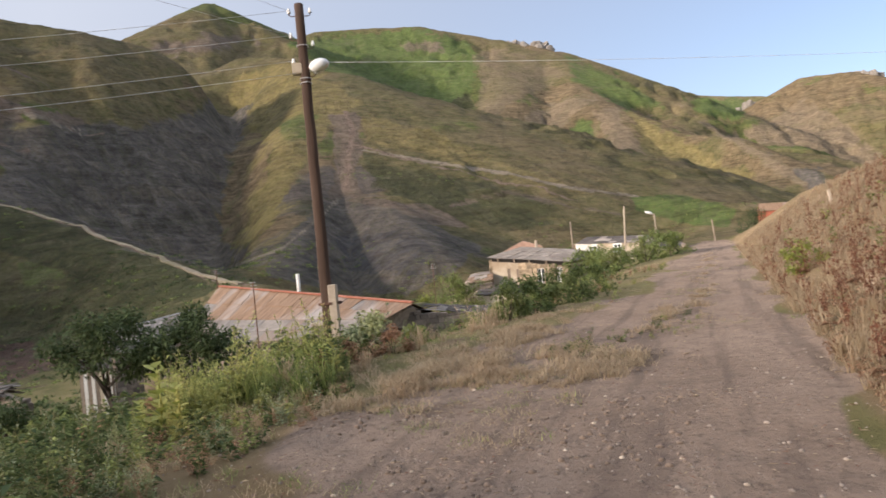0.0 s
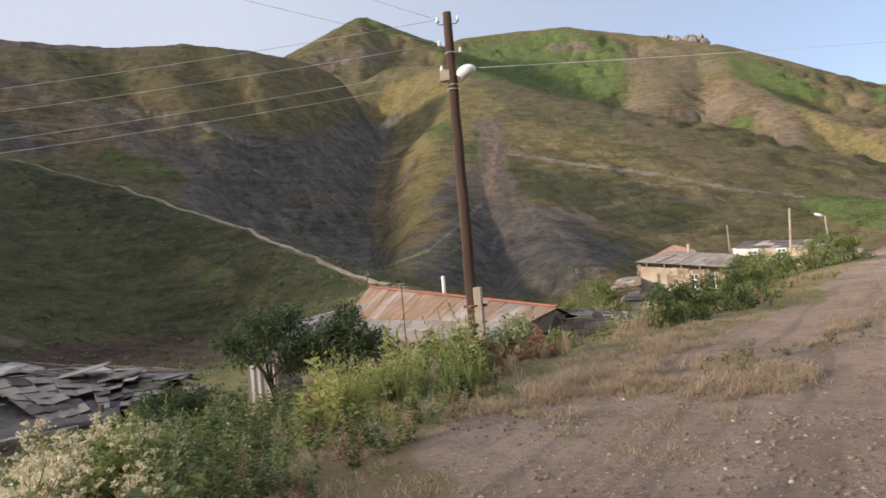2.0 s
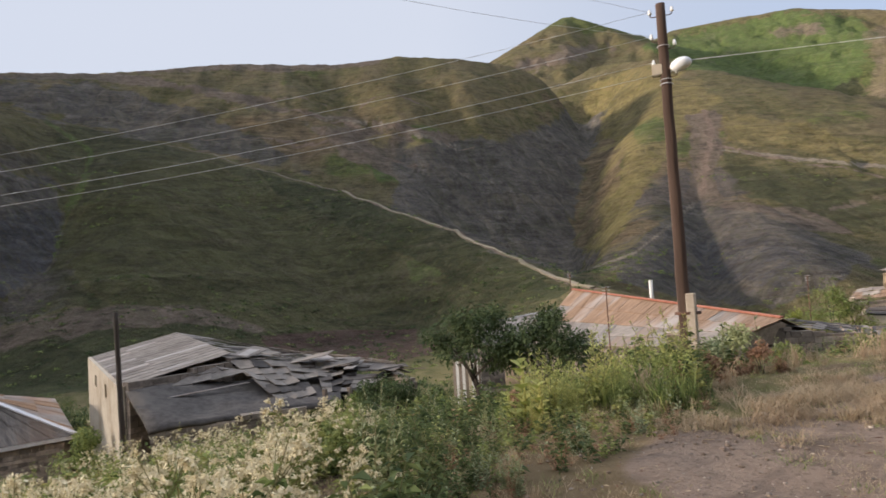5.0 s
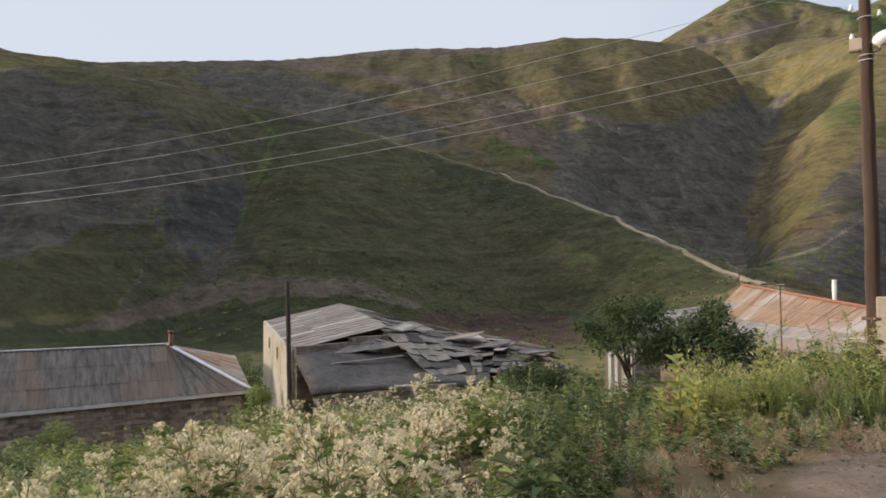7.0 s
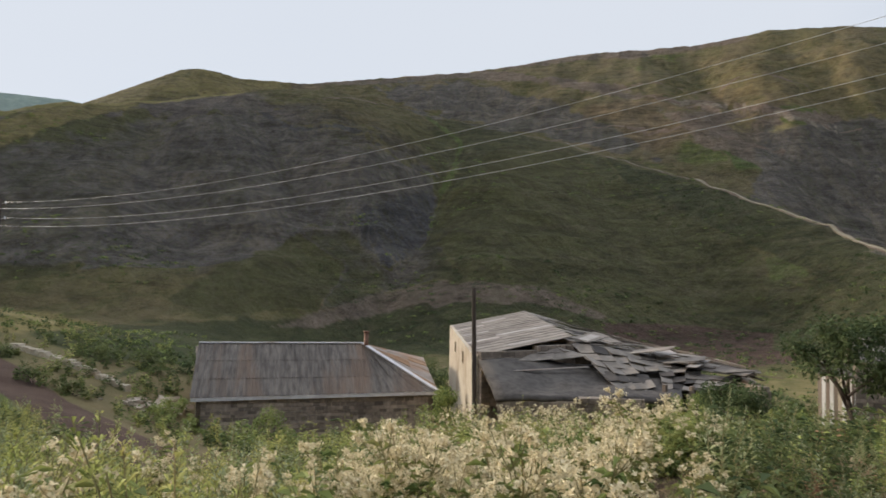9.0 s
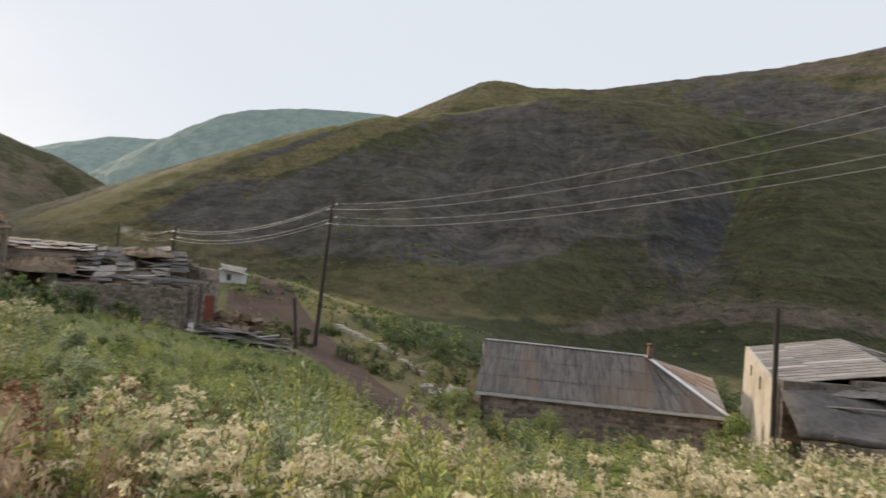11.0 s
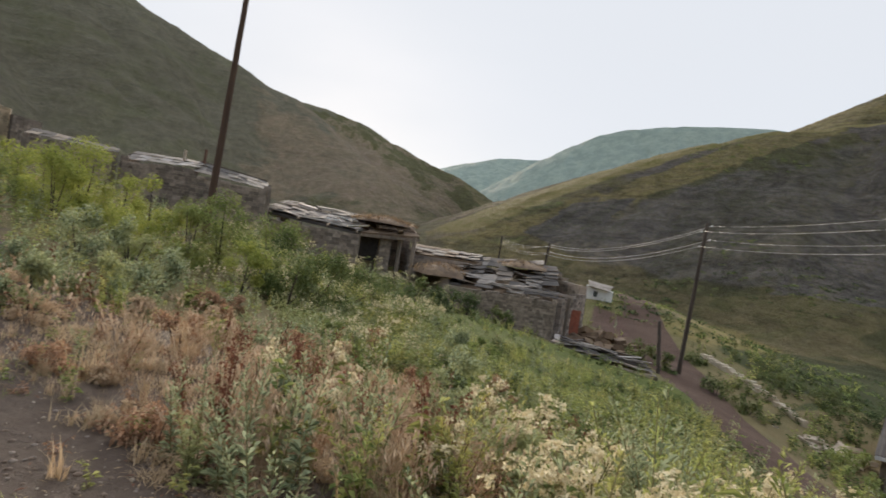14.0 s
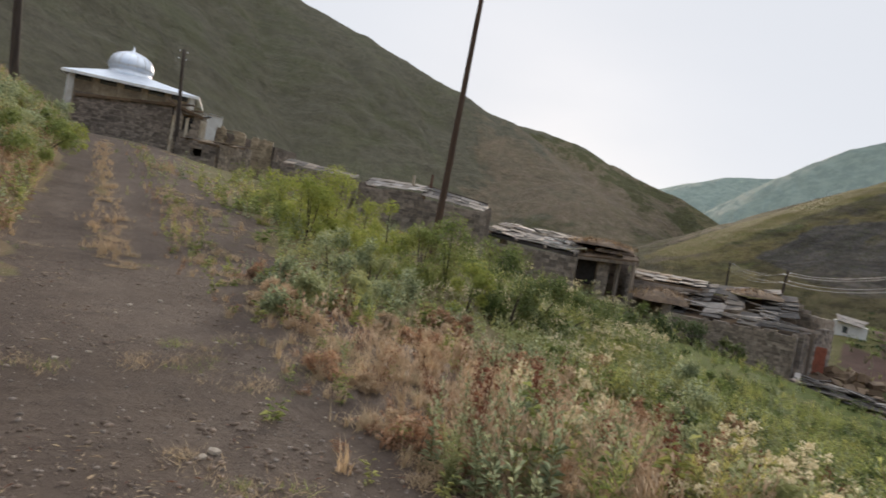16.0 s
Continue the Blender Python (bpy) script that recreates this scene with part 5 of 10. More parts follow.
# ---- collapsed barn ----
def barn():
    EN, EF = A(56.5, -5.95, 28.0), A(58.7, -3.5, 44.0)          # left eave, near and far
    RN, RF = A(48.8, -4.2, 30.5), A(52.8, -2.2, 44.0)           # ridge, near and far
    SF, SN = A(45.9, -3.95, 41.0), A(40.5, -5.7, 31.5)          # right side, sagging
    TF, TN = A(36.0, -5.85, 33.0), A(34.3, -7.0, 28.0)
    LN, LR = A(55.0, -9.4, 24.5), A(43.6, -8.9, 25.0)           # lean-to eave
    c = (EN + EF + SF + SN) / 4
    h = thing("collapsed_barn", (c.x, c.y, gz(c.x, c.y)), "pale plastered barn with a caved-in roof of grey sheets", "barn")
    sheets(h, "left_roof", (EN, RN, RF, EF), 3, 18, M_SLATE, 0.018, alt=M_ZINC, altp=0.12)
    sheets(h, "right_roof", (RN + Vector((0, 0, -0.35)), SN, SF, RF), 5, 12, M_SLATE, 0.11, skip=0.05, alt=M_SLATE_DARK, altp=0.2, lap=0.4)
    sheets(h, "fallen_roof", (SN, TN, TF, SF), 6, 12, M_SLATE, 0.13, skip=0.06, alt=M_ZINC, altp=0.2, lap=0.45, label="slumped loose roof sheets")
    sagging(h, "low_roof", (LN, A(40.2, -8.7, 25.5), SN - Vector((0, 0, 0.25)), EN - Vector((0, 0, 0.15))), M_FELT, 0.16, 3, "dark felted lean-to roof")
    part("torn_edge", one(beam, A(55.2, -7.3, 27.0), A(47.5, -6.6, 28.4), 0.16, 0.03), M_ZINC, h, "pale torn strip of roofing")
    sheets(h, "strewn_roof", (A(44.8, -8.8, 26), A(37.7, -7.8, 27.4), A(34.8, -6.2, 31), A(48.8, -4.7, 30)), 11, 7, M_SLATE, 0.12, skip=0.12, alt=M_SLATE_DARK, altp=0.35, lap=0.5, label="broken slates strewn over the lower roof")
    # dark slab in place of the shade below the strewn slates
    part("dark_gap", one(slab, A(41.8, -9.6, 27.6), A(37.6, -9.3, 28.2), A(37.6, -7.8, 28.2), A(41.8, -8.6, 27.6), 0.1), M_HOLE_SHADE, h)
    # loose sheets thrown over the break
    for k in range(18):
        t, u = rng.random(), rng.random()
        p = (RN * (1 - t) + TN * t) * (1 - u * 0.35) + (SF * (1 - t) + TF * t) * (u * 0.35) + Vector((0, 0, 0.08 + rng.random() * 0.16))
        q = Euler((rng.uniform(-.18, .18), rng.uniform(-.18, .18), rng.uniform(0, 3.1))).to_matrix()
        w, l = rng.uniform(0.35, 0.9), rng.uniform(0.7, 1.9)
        bm = bmesh.new()
        slab(bm, p + q @ Vector((-w, -l, 0)) / 2, p + q @ Vector((w, -l, 0)) / 2, p + q @ Vector((w, l, 0)) / 2, p + q @ Vector((-w, l, 0)) / 2, 0.025)
        part("loose_sheet", bm, rng.choice((M_SLATE, M_SLATE, M_ZINC)), h)
    # the raised corner over the hole
    up = A(50.6, -5.0, 30.2)
    sheets(h, "raised_roof", (A(53.2, -6.4, 28.3), A(47.6, -5.9, 29.0), up + Vector((0.5, 0, 0)), up), 4, 2, M_SLATE, 0.1)
    # shade of the broken roof's hole, painted on a slab
    part("dark_gap", one(slab, A(54.8, -6.1, 29.6), A(47.2, -4.9, 31.4), A(47.6, -4.5, 31.4), A(54.2, -5.3, 30.2), 0.1), M_HOLE_SHADE, h, "dark slab painting the shade under the broken roof")
    zb = low(EN, EF, LN) - 0.3
    n0, f0 = EN + (RN - EN) * 0.04, EF + (RF - EF) * 0.04
    L = (Vector((f0.x, f0.y)) - Vector((n0.x, n0.y))).length
    bm = bmesh.new()
    cuts = [0, L * 0.30, L * 0.36, L * 0.62, L * 0.70, L]
    ax = (f0 - n0)
    for i in range(5):
        a, b = n0 + ax * (cuts[i] / L), n0 + ax * (cuts[i + 1] / L)
        spans = [(zb, None)] if i % 2 == 0 else [(zb, -2.3), (-1.7, None)]
        for za, zt in spans:
            slab(bm, Vector((a.x, a.y, za)), Vector((b.x, b.y, za)), Vector((b.x, b.y, b.z - 0.05 if zt is None else zt)), Vector((a.x, a.y, a.z - 0.05 if zt is None else zt)), 0.4)
    part("plaster_wall", bm, M_PLASTER, h, "flaking yellowish plaster wall")
    for i in (1, 3):
        a, b = n0 + ax * (cuts[i] / L), n0 + ax * (cuts[i + 1] / L)
        inn = Vector((0.25, 0.12, 0))
        part("window", one(slab, Vector((a.x, a.y, -2.3)) + inn, Vector((b.x, b.y, -2.3)) + inn, Vector((b.x, b.y, -1.7)) + inn, Vector((a.x, a.y, -1.7)) + inn, 0.03), M_TIMBER, h)
    stone_wall(h, LN + Vector((-0.2, 0.2, 0)), LR + Vector((0, 0.3, 0)), low(LN, LR) - 0.3, LN.z - 0.06, LR.z - 0.06, 0.4, M_STONE, 0.18, 0.4)
    stone_wall(h, EN, RN, zb, EN.z - 0.1, RN.z - 0.2, 0.4, M_STONE_DARK, 0.2, 0.42)
    stone_wall(h, SN, TN, low(SN, TN) - 0.3, SN.z - 0.5, TN.z - 0.2, 0.4, M_STONE, 0.18, 0.4)
    stone_wall(h, EF, SF, low(EF, SF) - 0.3, EF.z - 0.2, SF.z - 0.3, 0.4, M_STONE, 0.25, 0.5)
    stone_wall(h, TN, TF, low(TN, TF) - 0.3, TN.z - 0.3, TF.z - 0.3, 0.4, M_STONE, 0.25, 0.5)
    for az, r in ((41.5, 26.5), (39.5, 27.0), (37.6, 27.4)):
        p = place(az, r)
        g = gz(p.x, p.y)
        part("prop_post", one(beam, (p.x, p.y, g - 0.2), (p.x, p.y, 1.6 - r * 0.135), 0.14), M_TIMBER, h)


# ---- house with the rusty roof ----
def rust_house():
    RL, RR = A(20.4, -0.85, 42.0), A(4.9, -3.9, 31.0)
    EL, ER = A(24.4, -5.3, 35.5), A(9.6, -5.95, 27.2)
    BL, BR = RL + (RL - EL) * 0.9 + Vector((0, 0, -1.9 - (RL.z - EL.z) * 0.9)), RR + (RR - ER) * 0.9 + Vector((0, 0, -1.4 - (RR.z - ER.z) * 0.9))
    c = (EL + ER + BL + BR) / 4
    h = thing("rust_roof_house", (c.x, c.y, gz(c.x, c.y)), "old stone house with a rust-streaked sheet iron roof", "house")
    mid_l, mid_r = EL.lerp(RL, 0.42), ER.lerp(RR, 0.42)
    sheets(h, "lower_roof", (EL, ER, mid_r, mid_l), 14, 2, M_OLDTIN, 0.03, wave=0.007, alt=M_SLATE, altp=0.15, label="grey weathered lower sheets")
    sheets(h, "upper_roof", (mid_l, mid_r, RR, RL), 14, 2, M_RUST, 0.025, wave=0.007, alt=M_OLDTIN, altp=0.2, label="rust-orange upper sheets")
    sheets(h, "back_roof", (BR, BL, RL, RR), 12, 2, M_RUST, 0.03)
    part("ridge_cap", one(beam, RL + Vector((0, 0, 0.05)), RR + Vector((0, 0, 0.05)), 0.24, 0.07), grainy("red_ridge_tin", (0.33, 0.12, 0.075), (0.42, 0.19, 0.13), None, 4), h, "rusty red ridge cap")
    # lower wing
    W0, W1, W2, W3 = A(28.6, -5.0, 33.5), A(24.7, -5.5, 35.0), A(22.2, -2.4, 40.5), A(28.9, -3.4, 38.5)
    sheets(h, "wing_roof", (W0, W1, W2, W3), 8, 3, M_OLDTIN, 0.05, wave=0.012, alt=M_SLATE, altp=0.5, label="patched grey wing roof")
    part("wing_edge", one(beam, W3, W2, 0.1, 0.1), M_FASCIA, h)
    zb = low(EL, ER, W0, BL, BR) - 0.2
    k = 0.95
    el, er, br, bl = [c + (p - c) * k for p in (EL, ER, BR, BL)]
    stone_wall(h, er, br, zb, ER.z - 0.1, BR.z - 0.1, 0.5, M_STONE, 0.2, 0.42, "rubble gable wall")
    stone_wall(h, el, er, zb, EL.z - 0.1, ER.z - 0.1, 0.5, M_STONE, 0.2, 0.42)
    bm = bmesh.new()
    slab(bm, er, br, RR - Vector((0, 0, 0.15)), RR - Vector((0, 0, 0.15)), 0.35)
    part("gable", bm, M_STONE_DARK, h)
    stone_wall(h, W0, W1, zb, W0.z - 0.1, W1.z - 0.1, 0.4, M_STONE_DARK, 0.22, 0.45)
    stone_wall(h, W0, W3, zb, W0.z - 0.1, W3.z - 0.1, 0.4, M_STONE, 0.22, 0.45)
    part("back_wall", one(slab, Vector((br.x, br.y, zb)), Vector((bl.x, bl.y, zb)), Vector((bl.x, bl.y, BL.z - .1)), Vector((br.x, br.y, BR.z - .1)), 0.4), M_STONE, h)
    # square stone pier at the near corner
    p = A(12.6, -5.4, 26.5)
    g = gz(p.x, p.y)
    part("corner_pier", one(beam, (p.x, p.y, g - 0.3), (p.x, p.y, p.z + 0.25), 0.55), M_STONE, h)
    part("pier_cap", one(beam, (p.x, p.y, p.z + 0.25), (p.x, p.y, p.z + 0.35), 0.68), M_CONCRETE, h)
    q = RL.lerp(RR, 0.42) + Vector((0.3, 0.9, 0))
    part("flue_pipe", one(beam, q - Vector((0, 0, 0.8)), q + Vector((0, 0, 0.95)), 0.2, sides=10), M_WHITE, h, "white asbestos flue pipe", True)
    # stone shed joined to it
    s = thing("stone_shed", A(1.5, -6.5, 33.0), "low rubble stone shed with a sagging dark slate roof", "shed")
    P0, P1, P2, P3 = A(5.6, -4.35, 31.2), A(-0.3, -5.3, 32.0), A(-0.2, -4.6, 38), A(4.6, -3.9, 38)
    sheets(s, "roof", (P0, P1, P2, P3), 7, 4, M_SLATE_DARK, 0.09, alt=M_SLATE, altp=0.3)
    zs = low(P0, P1, P2, P3) - 0.2
    stone_wall(s, P0, P1, zs, P0.z - 0.1, P1.z - 0.1, 0.5, M_STONE_DARK, 0.2, 0.42)
    stone_wall(s, P1, P2, zs, P1.z - 0.1, P2.z - 0.1, 0.5, M_STONE, 0.2, 0.42)
    Q0, Q1, Q2, Q3 = A(-0.2, -5.75, 35), A(-2.6, -5.95, 35.5), A(-2.5, -4.75, 41), A(2.6, -4.35, 41)
    sheets(s, "rear_roof", (Q0, Q1, Q2, Q3), 5, 4, M_SLATE, 0.10, alt=M_SLATE_DARK, altp=0.4)
    stone_wall(s, Q0, Q1, low(Q0, Q1) - 0.2, Q0.z - 0.1, Q1.z - 0.1, 0.4, M_STONE_DARK, 0.2, 0.42)


# ---- two-storey stone house by the road ----
def window_unit(parent, a, b, z0, z1, out, name="window"):
    w = new(name)
    w.parent = parent
    a, b = Vector((a.x, a.y, 0)), Vector((b.x, b.y, 0))
    ax = (b - a).normalized()
    o = out * 0.04
    Z = Vector((0, 0, 1))
    base = Vector(parent.location)

    def put(nm, bm, m, lab=""):
        ob = link_mesh(nm, bm, m)
        ob.data.transform(Matrix.Translation(-base))
        ob.parent = w
        tagged(ob, lab)
    bm = bmesh.new()
    for p, q in ((a + Z * z0, b + Z * z0), (a + Z * z1, b + Z * z1), (a + Z * z0, a + Z * z1), (b + Z * z0, b + Z * z1)):
        beam(bm, p + o, q + o, 0.12)
    m = (a + b) / 2
    beam(bm, m + Z * z0 + o, m + Z * z1 + o, 0.07)
    beam(bm, a + Z * (z0 + (z1 - z0) * 0.62) + o, b + Z * (z0 + (z1 - z0) * 0.62) + o, 0.07)
    put("window_frame", bm, M_PAINT, "white painted window frame")
    put("pane", one(slab, a + Z * z0, b + Z * z0, b + Z * z1, a + Z * z1, 0.02), M_GLASS)
    return w


def stone_house():
    TL, TR = A(-2.0, -0.75, 51.5), A(-8.3, -1.65, 49.8)
    BR, BL = A(-10.7, -1.45, 57.0), A(-4.4, -0.65, 58.5)
    RL, RR = A(-4.5, -0.05, 54.0), A(-9.3, -0.75, 53.2)
    c = (TL + TR + BR + BL) / 4
    h = thing("stone_house", (c.x, c.y, gz(c.x, c.y)), "two-storey tan stone house with white windows and a low grey roof", "house")
    over = 0.35
    ex = lambda p: c + (p - c) * (1 + over / 4)
    sheets(h, "front_roof", (ex(TL), ex(TR), RR, RL), 9, 3, M_SLATE, 0.05, wave=0.012)
    sheets(h, "side_roof", (ex(TR), ex(BR), RR + Vector((0, 0.05, 0)), RR), 8, 3, M_SLATE, 0.05, wave=0.012)
    sheets(h, "back_roof", (ex(BR), ex(BL), RL, RR), 8, 3, M_SLATE, 0.05)
    sheets(h, "end_roof", (ex(BL), ex(TL), RL, RL + Vector((0, -0.05, 0))), 2, 3, M_SLATE, 0.05)
    # a dark slab fills the open eaves as painted shade
    part("roof_void", one(slab, TL - Vector((0, 0, 0.28)), TR - Vector((0, 0, 0.28)), TR - Vector((0, 0, 0.02)), TL - Vector((0, 0, 0.02)), 0.2), M_HOLE_SHADE, h, "dark slab painting the shaded eaves gap")
    for t in (0.08, 0.3, 0.5, 0.72, 0.95):
        p = TL.lerp(TR, t)
        part("eaves_post", one(beam, p - Vector((0, 0.1, 0.3)), p - Vector((0, 0.1, 0.0)), 0.12), M_TIMBER, h)
    z0 = low(TL, TR, BR, BL) - 0.3
    fall = Vector((0, 0, 0.28))
    fd = (TR - TL)
    fd.z = 0
    L = fd.length
    fd.normalize()
    out = Vector((fd.y, -fd.x, 0))
    mid = TL.lerp(TR, 0.36)
    wz = 1.6 - 50.5 * math.tan(radians(3.25))
    wins = [(0.60, 0.695), (0.845, 0.925)]
    holes = [(a * L - 0.36 * L, b * L - 0.36 * L, wz, wz + 1.1) for a, b in wins]
    stone_wall(h, mid, TR, z0, mid.z - 0.28, TR.z - 0.28, 0.5, M_STONE_TAN, 0.22, 0.48, "tan rubble front wall", holes)
    bm = bmesh.new()
    a = Vector((TL.x, TL.y, z0))
    b = Vector((mid.x, mid.y, z0))
    slab(bm, a, b, mid - fall, TL - fall, 0.4)
    part("plastered_wall", bm, M_PLASTER, h, "pale plastered front bay")
    for k in range(9):
        p = TL.lerp(mid, (k + 0.5) / 9) + out * 0.03
        part("board", one(slab, Vector((p.x, p.y, p.z - 1.75)) - fd * 0.12, Vector((p.x, p.y, p.z - 1.75)) + fd * 0.12, p + fd * 0.12 - Vector((0, 0, 0.75)), p - fd * 0.12 - Vector((0, 0, 0.75)), 0.03), M_TIMBER if k in (5, 8) else M_PLASTER, h)
    stone_wall(h, TR, BR, z0, TR.z - 0.2, BR.z - 0.2, 0.5, M_STONE_DARK, 0.22, 0.48)
    stone_wall(h, BL, TL, z0, BL.z - 0.2, TL.z - 0.2, 0.5, M_STONE_TAN, 0.22, 0.48)
    part("back_wall", one(slab, Vector((BR.x, BR.y, z0)), Vector((BL.x, BL.y, z0)), BL - fall, BR - fall, 0.4), M_STONE_TAN, h)
    for a, b in wins:
        window_unit(h, TL + fd * (a * L), TL + fd * (b * L), wz, wz + 1.1, out)
    # small gabled loft behind
    G0, G1, G2 = A(-2.9, -0.35, 60), A(-6.3, -0.15, 60), A(-4.7, 0.45, 60)
    bk = Vector((0.4, 4.0, 0))
    part("loft_gable", one(slab, G0, G1, G2, G2, 0.3), grainy("pink_clay_render", (0.40, 0.26, 0.20), (0.50, 0.34, 0.26), None, 3), h, "pinkish loft gable")
    sheets(h, "loft_roof", (G0, G0 + bk, G2 + bk, G2), 3, 3, M_SLATE, 0.04)
    sheets(h, "loft_roof", (G1 + bk, G1, G2, G2 + bk), 3, 3, M_SLATE, 0.04)
    part("loft_wall", one(slab, Vector((G0.x, G0.y, z0)), Vector((G1.x, G1.y, z0)), G1, G0, 0.3), M_STONE_TAN, h)
    q = A(-5.8, -0.4, 55.5)
    part("flue_pipe", one(beam, q - Vector((0, 0, 0.6)), q + Vector((0, 0, 0.75)), 0.24, sides=8), M_CONCRETE, h)
    # low annexe in front and the lean-to
    N0, N1, N2, N3 = A(-0.4, -3.75, 46.5), A(-7.9, -4.2, 45.5), A(-7.4, -3.55, 49.6), A(-0.9, -3.0, 50.5)
    s = thing("annexe", A(-4, -4.5, 47), "low pale annexe under a dark felted roof", "shed")
    sheets(s, "roof", (N0, N1, N2, N3), 8, 3, M_SLATE_DARK, 0.05)
    zs = low(N0, N1) - 0.3
    part("front_wall", one(slab, Vector((N0.x, N0.y, zs)), Vector((N1.x, N1.y, zs)), N1 - Vector((0, 0, .08)), N0 - Vector((0, 0, .08)), 0.3), M_PLASTER, s, "pale plaster wall")
    part("side_wall", one(slab, Vector((N0.x, N0.y, zs)), Vector((N3.x, N3.y, zs)), N3 - Vector((0, 0, .08)), N0 - Vector((0, 0, .08)), 0.3), M_STONE_TAN, s)
    K0, K1, K2, K3 = A(0.3, -2.75, 48.5), A(-1.9, -2.6, 49.5), A(-2.0, -1.8, 52.5), A(-0.1, -1.95, 52.5)
    w = thing("lean_to", A(-0.7, -3.4, 49.5), "small patched lean-to of boards and stone", "shed")
    sheets(w, "roof", (K0, K1, K2, K3), 4, 3, M_RUST, 0.08, alt=M_SLATE, altp=0.6)
    stone_wall(w, K0, K1, low(K0, K1) - 0.3, K0.z - 0.08, K1.z - 0.08, 0.3, M_STONE, 0.2, 0.4)
    stone_wall(w, K0, K3, low(K0, K3) - 0.3, K0.z - 0.08, K3.z - 0.08, 0.3, M_STONE, 0.2, 0.4)


def far_house():
    F0, F1 = A(-9.0, -0.25, 70), A(-14.6, -0.65, 67)
    R0, R1 = A(-10.0, 0.22, 75), A(-15.2, -0.15, 72)
    h = thing("roadside_house", A(-12, -1.2, 71), "single-storey house, half white and half tan, under a grey slate roof", "house")
    sheets(h, "front_roof", (F0 + Vector((0, -.3, -.05)), F1 + Vector((0, -.3, -.05)), R1, R0), 9, 3, M_SLATE_DARK, 0.06, alt=M_SLATE, altp=0.4)
    B0, B1 = A(-10.8, -0.15, 80), A(-15.8, -0.5, 77)
    sheets(h, "back_roof", (B1, B0, R0, R1), 9, 3, M_SLATE_DARK, 0.06, alt=M_SLATE, altp=0.4)
    zb = low(F0, F1, B0, B1) - 0.3
    m = F0.lerp(F1, 0.33)
    part("white_wall", one(slab, Vector((F0.x, F0.y, zb)), Vector((m.x, m.y, zb)), m, F0, 0.3), M_WHITE, h, "whitewashed wall")
    part("tan_wall", one(slab, Vector((m.x, m.y, zb)), Vector((F1.x, F1.y, zb)), F1, m, 0.3), M_PLASTER, h, "tan plaster wall")
    for p, q in ((F0, B0), (F1, B1)):
        part("end_wall", one(slab, Vector((p.x, p.y, zb)), Vector((q.x, q.y, zb)), q, p, 0.3), M_STONE_TAN, h)
    for t in (0.2, 0.55):
        a = F0.lerp(F1, t)
        window_unit(h, a + Vector((0, -0.05, 0)), a + (F1 - F0).normalized() * 0.8 + Vector((0, -0.05, 0)), 0.1, 0.9, Vector((0, -1, 0)))
    P0, P1, P2, P3 = A(-14.7, -1.05, 62), A(-17.5, -1.35, 62), A(-17.0, -0.5, 68), A(-14.2, -0.4, 68)
    s = thing("dark_shed", A(-16, -1.6, 64), "sagging shed with dark broken slate roof beside the road", "shed")
    sheets(s, "roof", (P0, P1, P2, P3), 2, 3, M_SLATE_DARK, 0.12, alt=M_SLATE, altp=0.3)
    for p, q in ((P0, P1), (P1, P2), (P3, P0)):
        stone_wall(s, p, q, low(p, q) - 0.3, p.z - 0.1, q.z - 0.1, 0.35, M_STONE_DARK, 0.25, 0.5)


def red_house():
    L, R_ = A(-23.2, 0.9, 112), A(-25.8, 0.75, 112)
    c = (L + R_) / 2
    h = thing("red_brick_house", (c.x, c.y + 2, gz(c.x, c.y)), "small distant red brick house with a rusty roof", "house")
    zb = low(L, R_) - 1.0
    bk = Vector((1.2, 4, 0))
    for p, q in ((L, R_), (R_, R_ + bk), (L + bk, L), (R_ + bk, L + bk)):
        part("brick_wall", one(slab, Vector((p.x, p.y, zb)), Vector((q.x, q.y, zb)), q, p, 0.3), M_BRICK, h)
    top = Vector((0, 0, 1.1))
    mL, mR = L + bk / 2 + top, R_ + bk / 2 + top
    sheets(h, "front_roof", (L + Vector((-.3, -.3, -.1)), R_ + Vector((.3, -.3, -.1)), mR, mL), 5, 2, M_RUST, 0.04)
    sheets(h, "back_roof", (R_ + bk, L + bk, mL, mR), 5, 2, M_RUST, 0.04)
    part("dark_window", one(slab, L.lerp(R_, 0.3) - Vector((0, .05, 1.1)), L.lerp(R_, 0.45) - Vector((0, .05, 1.1)), L.lerp(R_, 0.45) - Vector((0, .05, .4)), L.lerp(R_, 0.3) - Vector((0, .05, .4)), 0.05), M_GLASS, h)


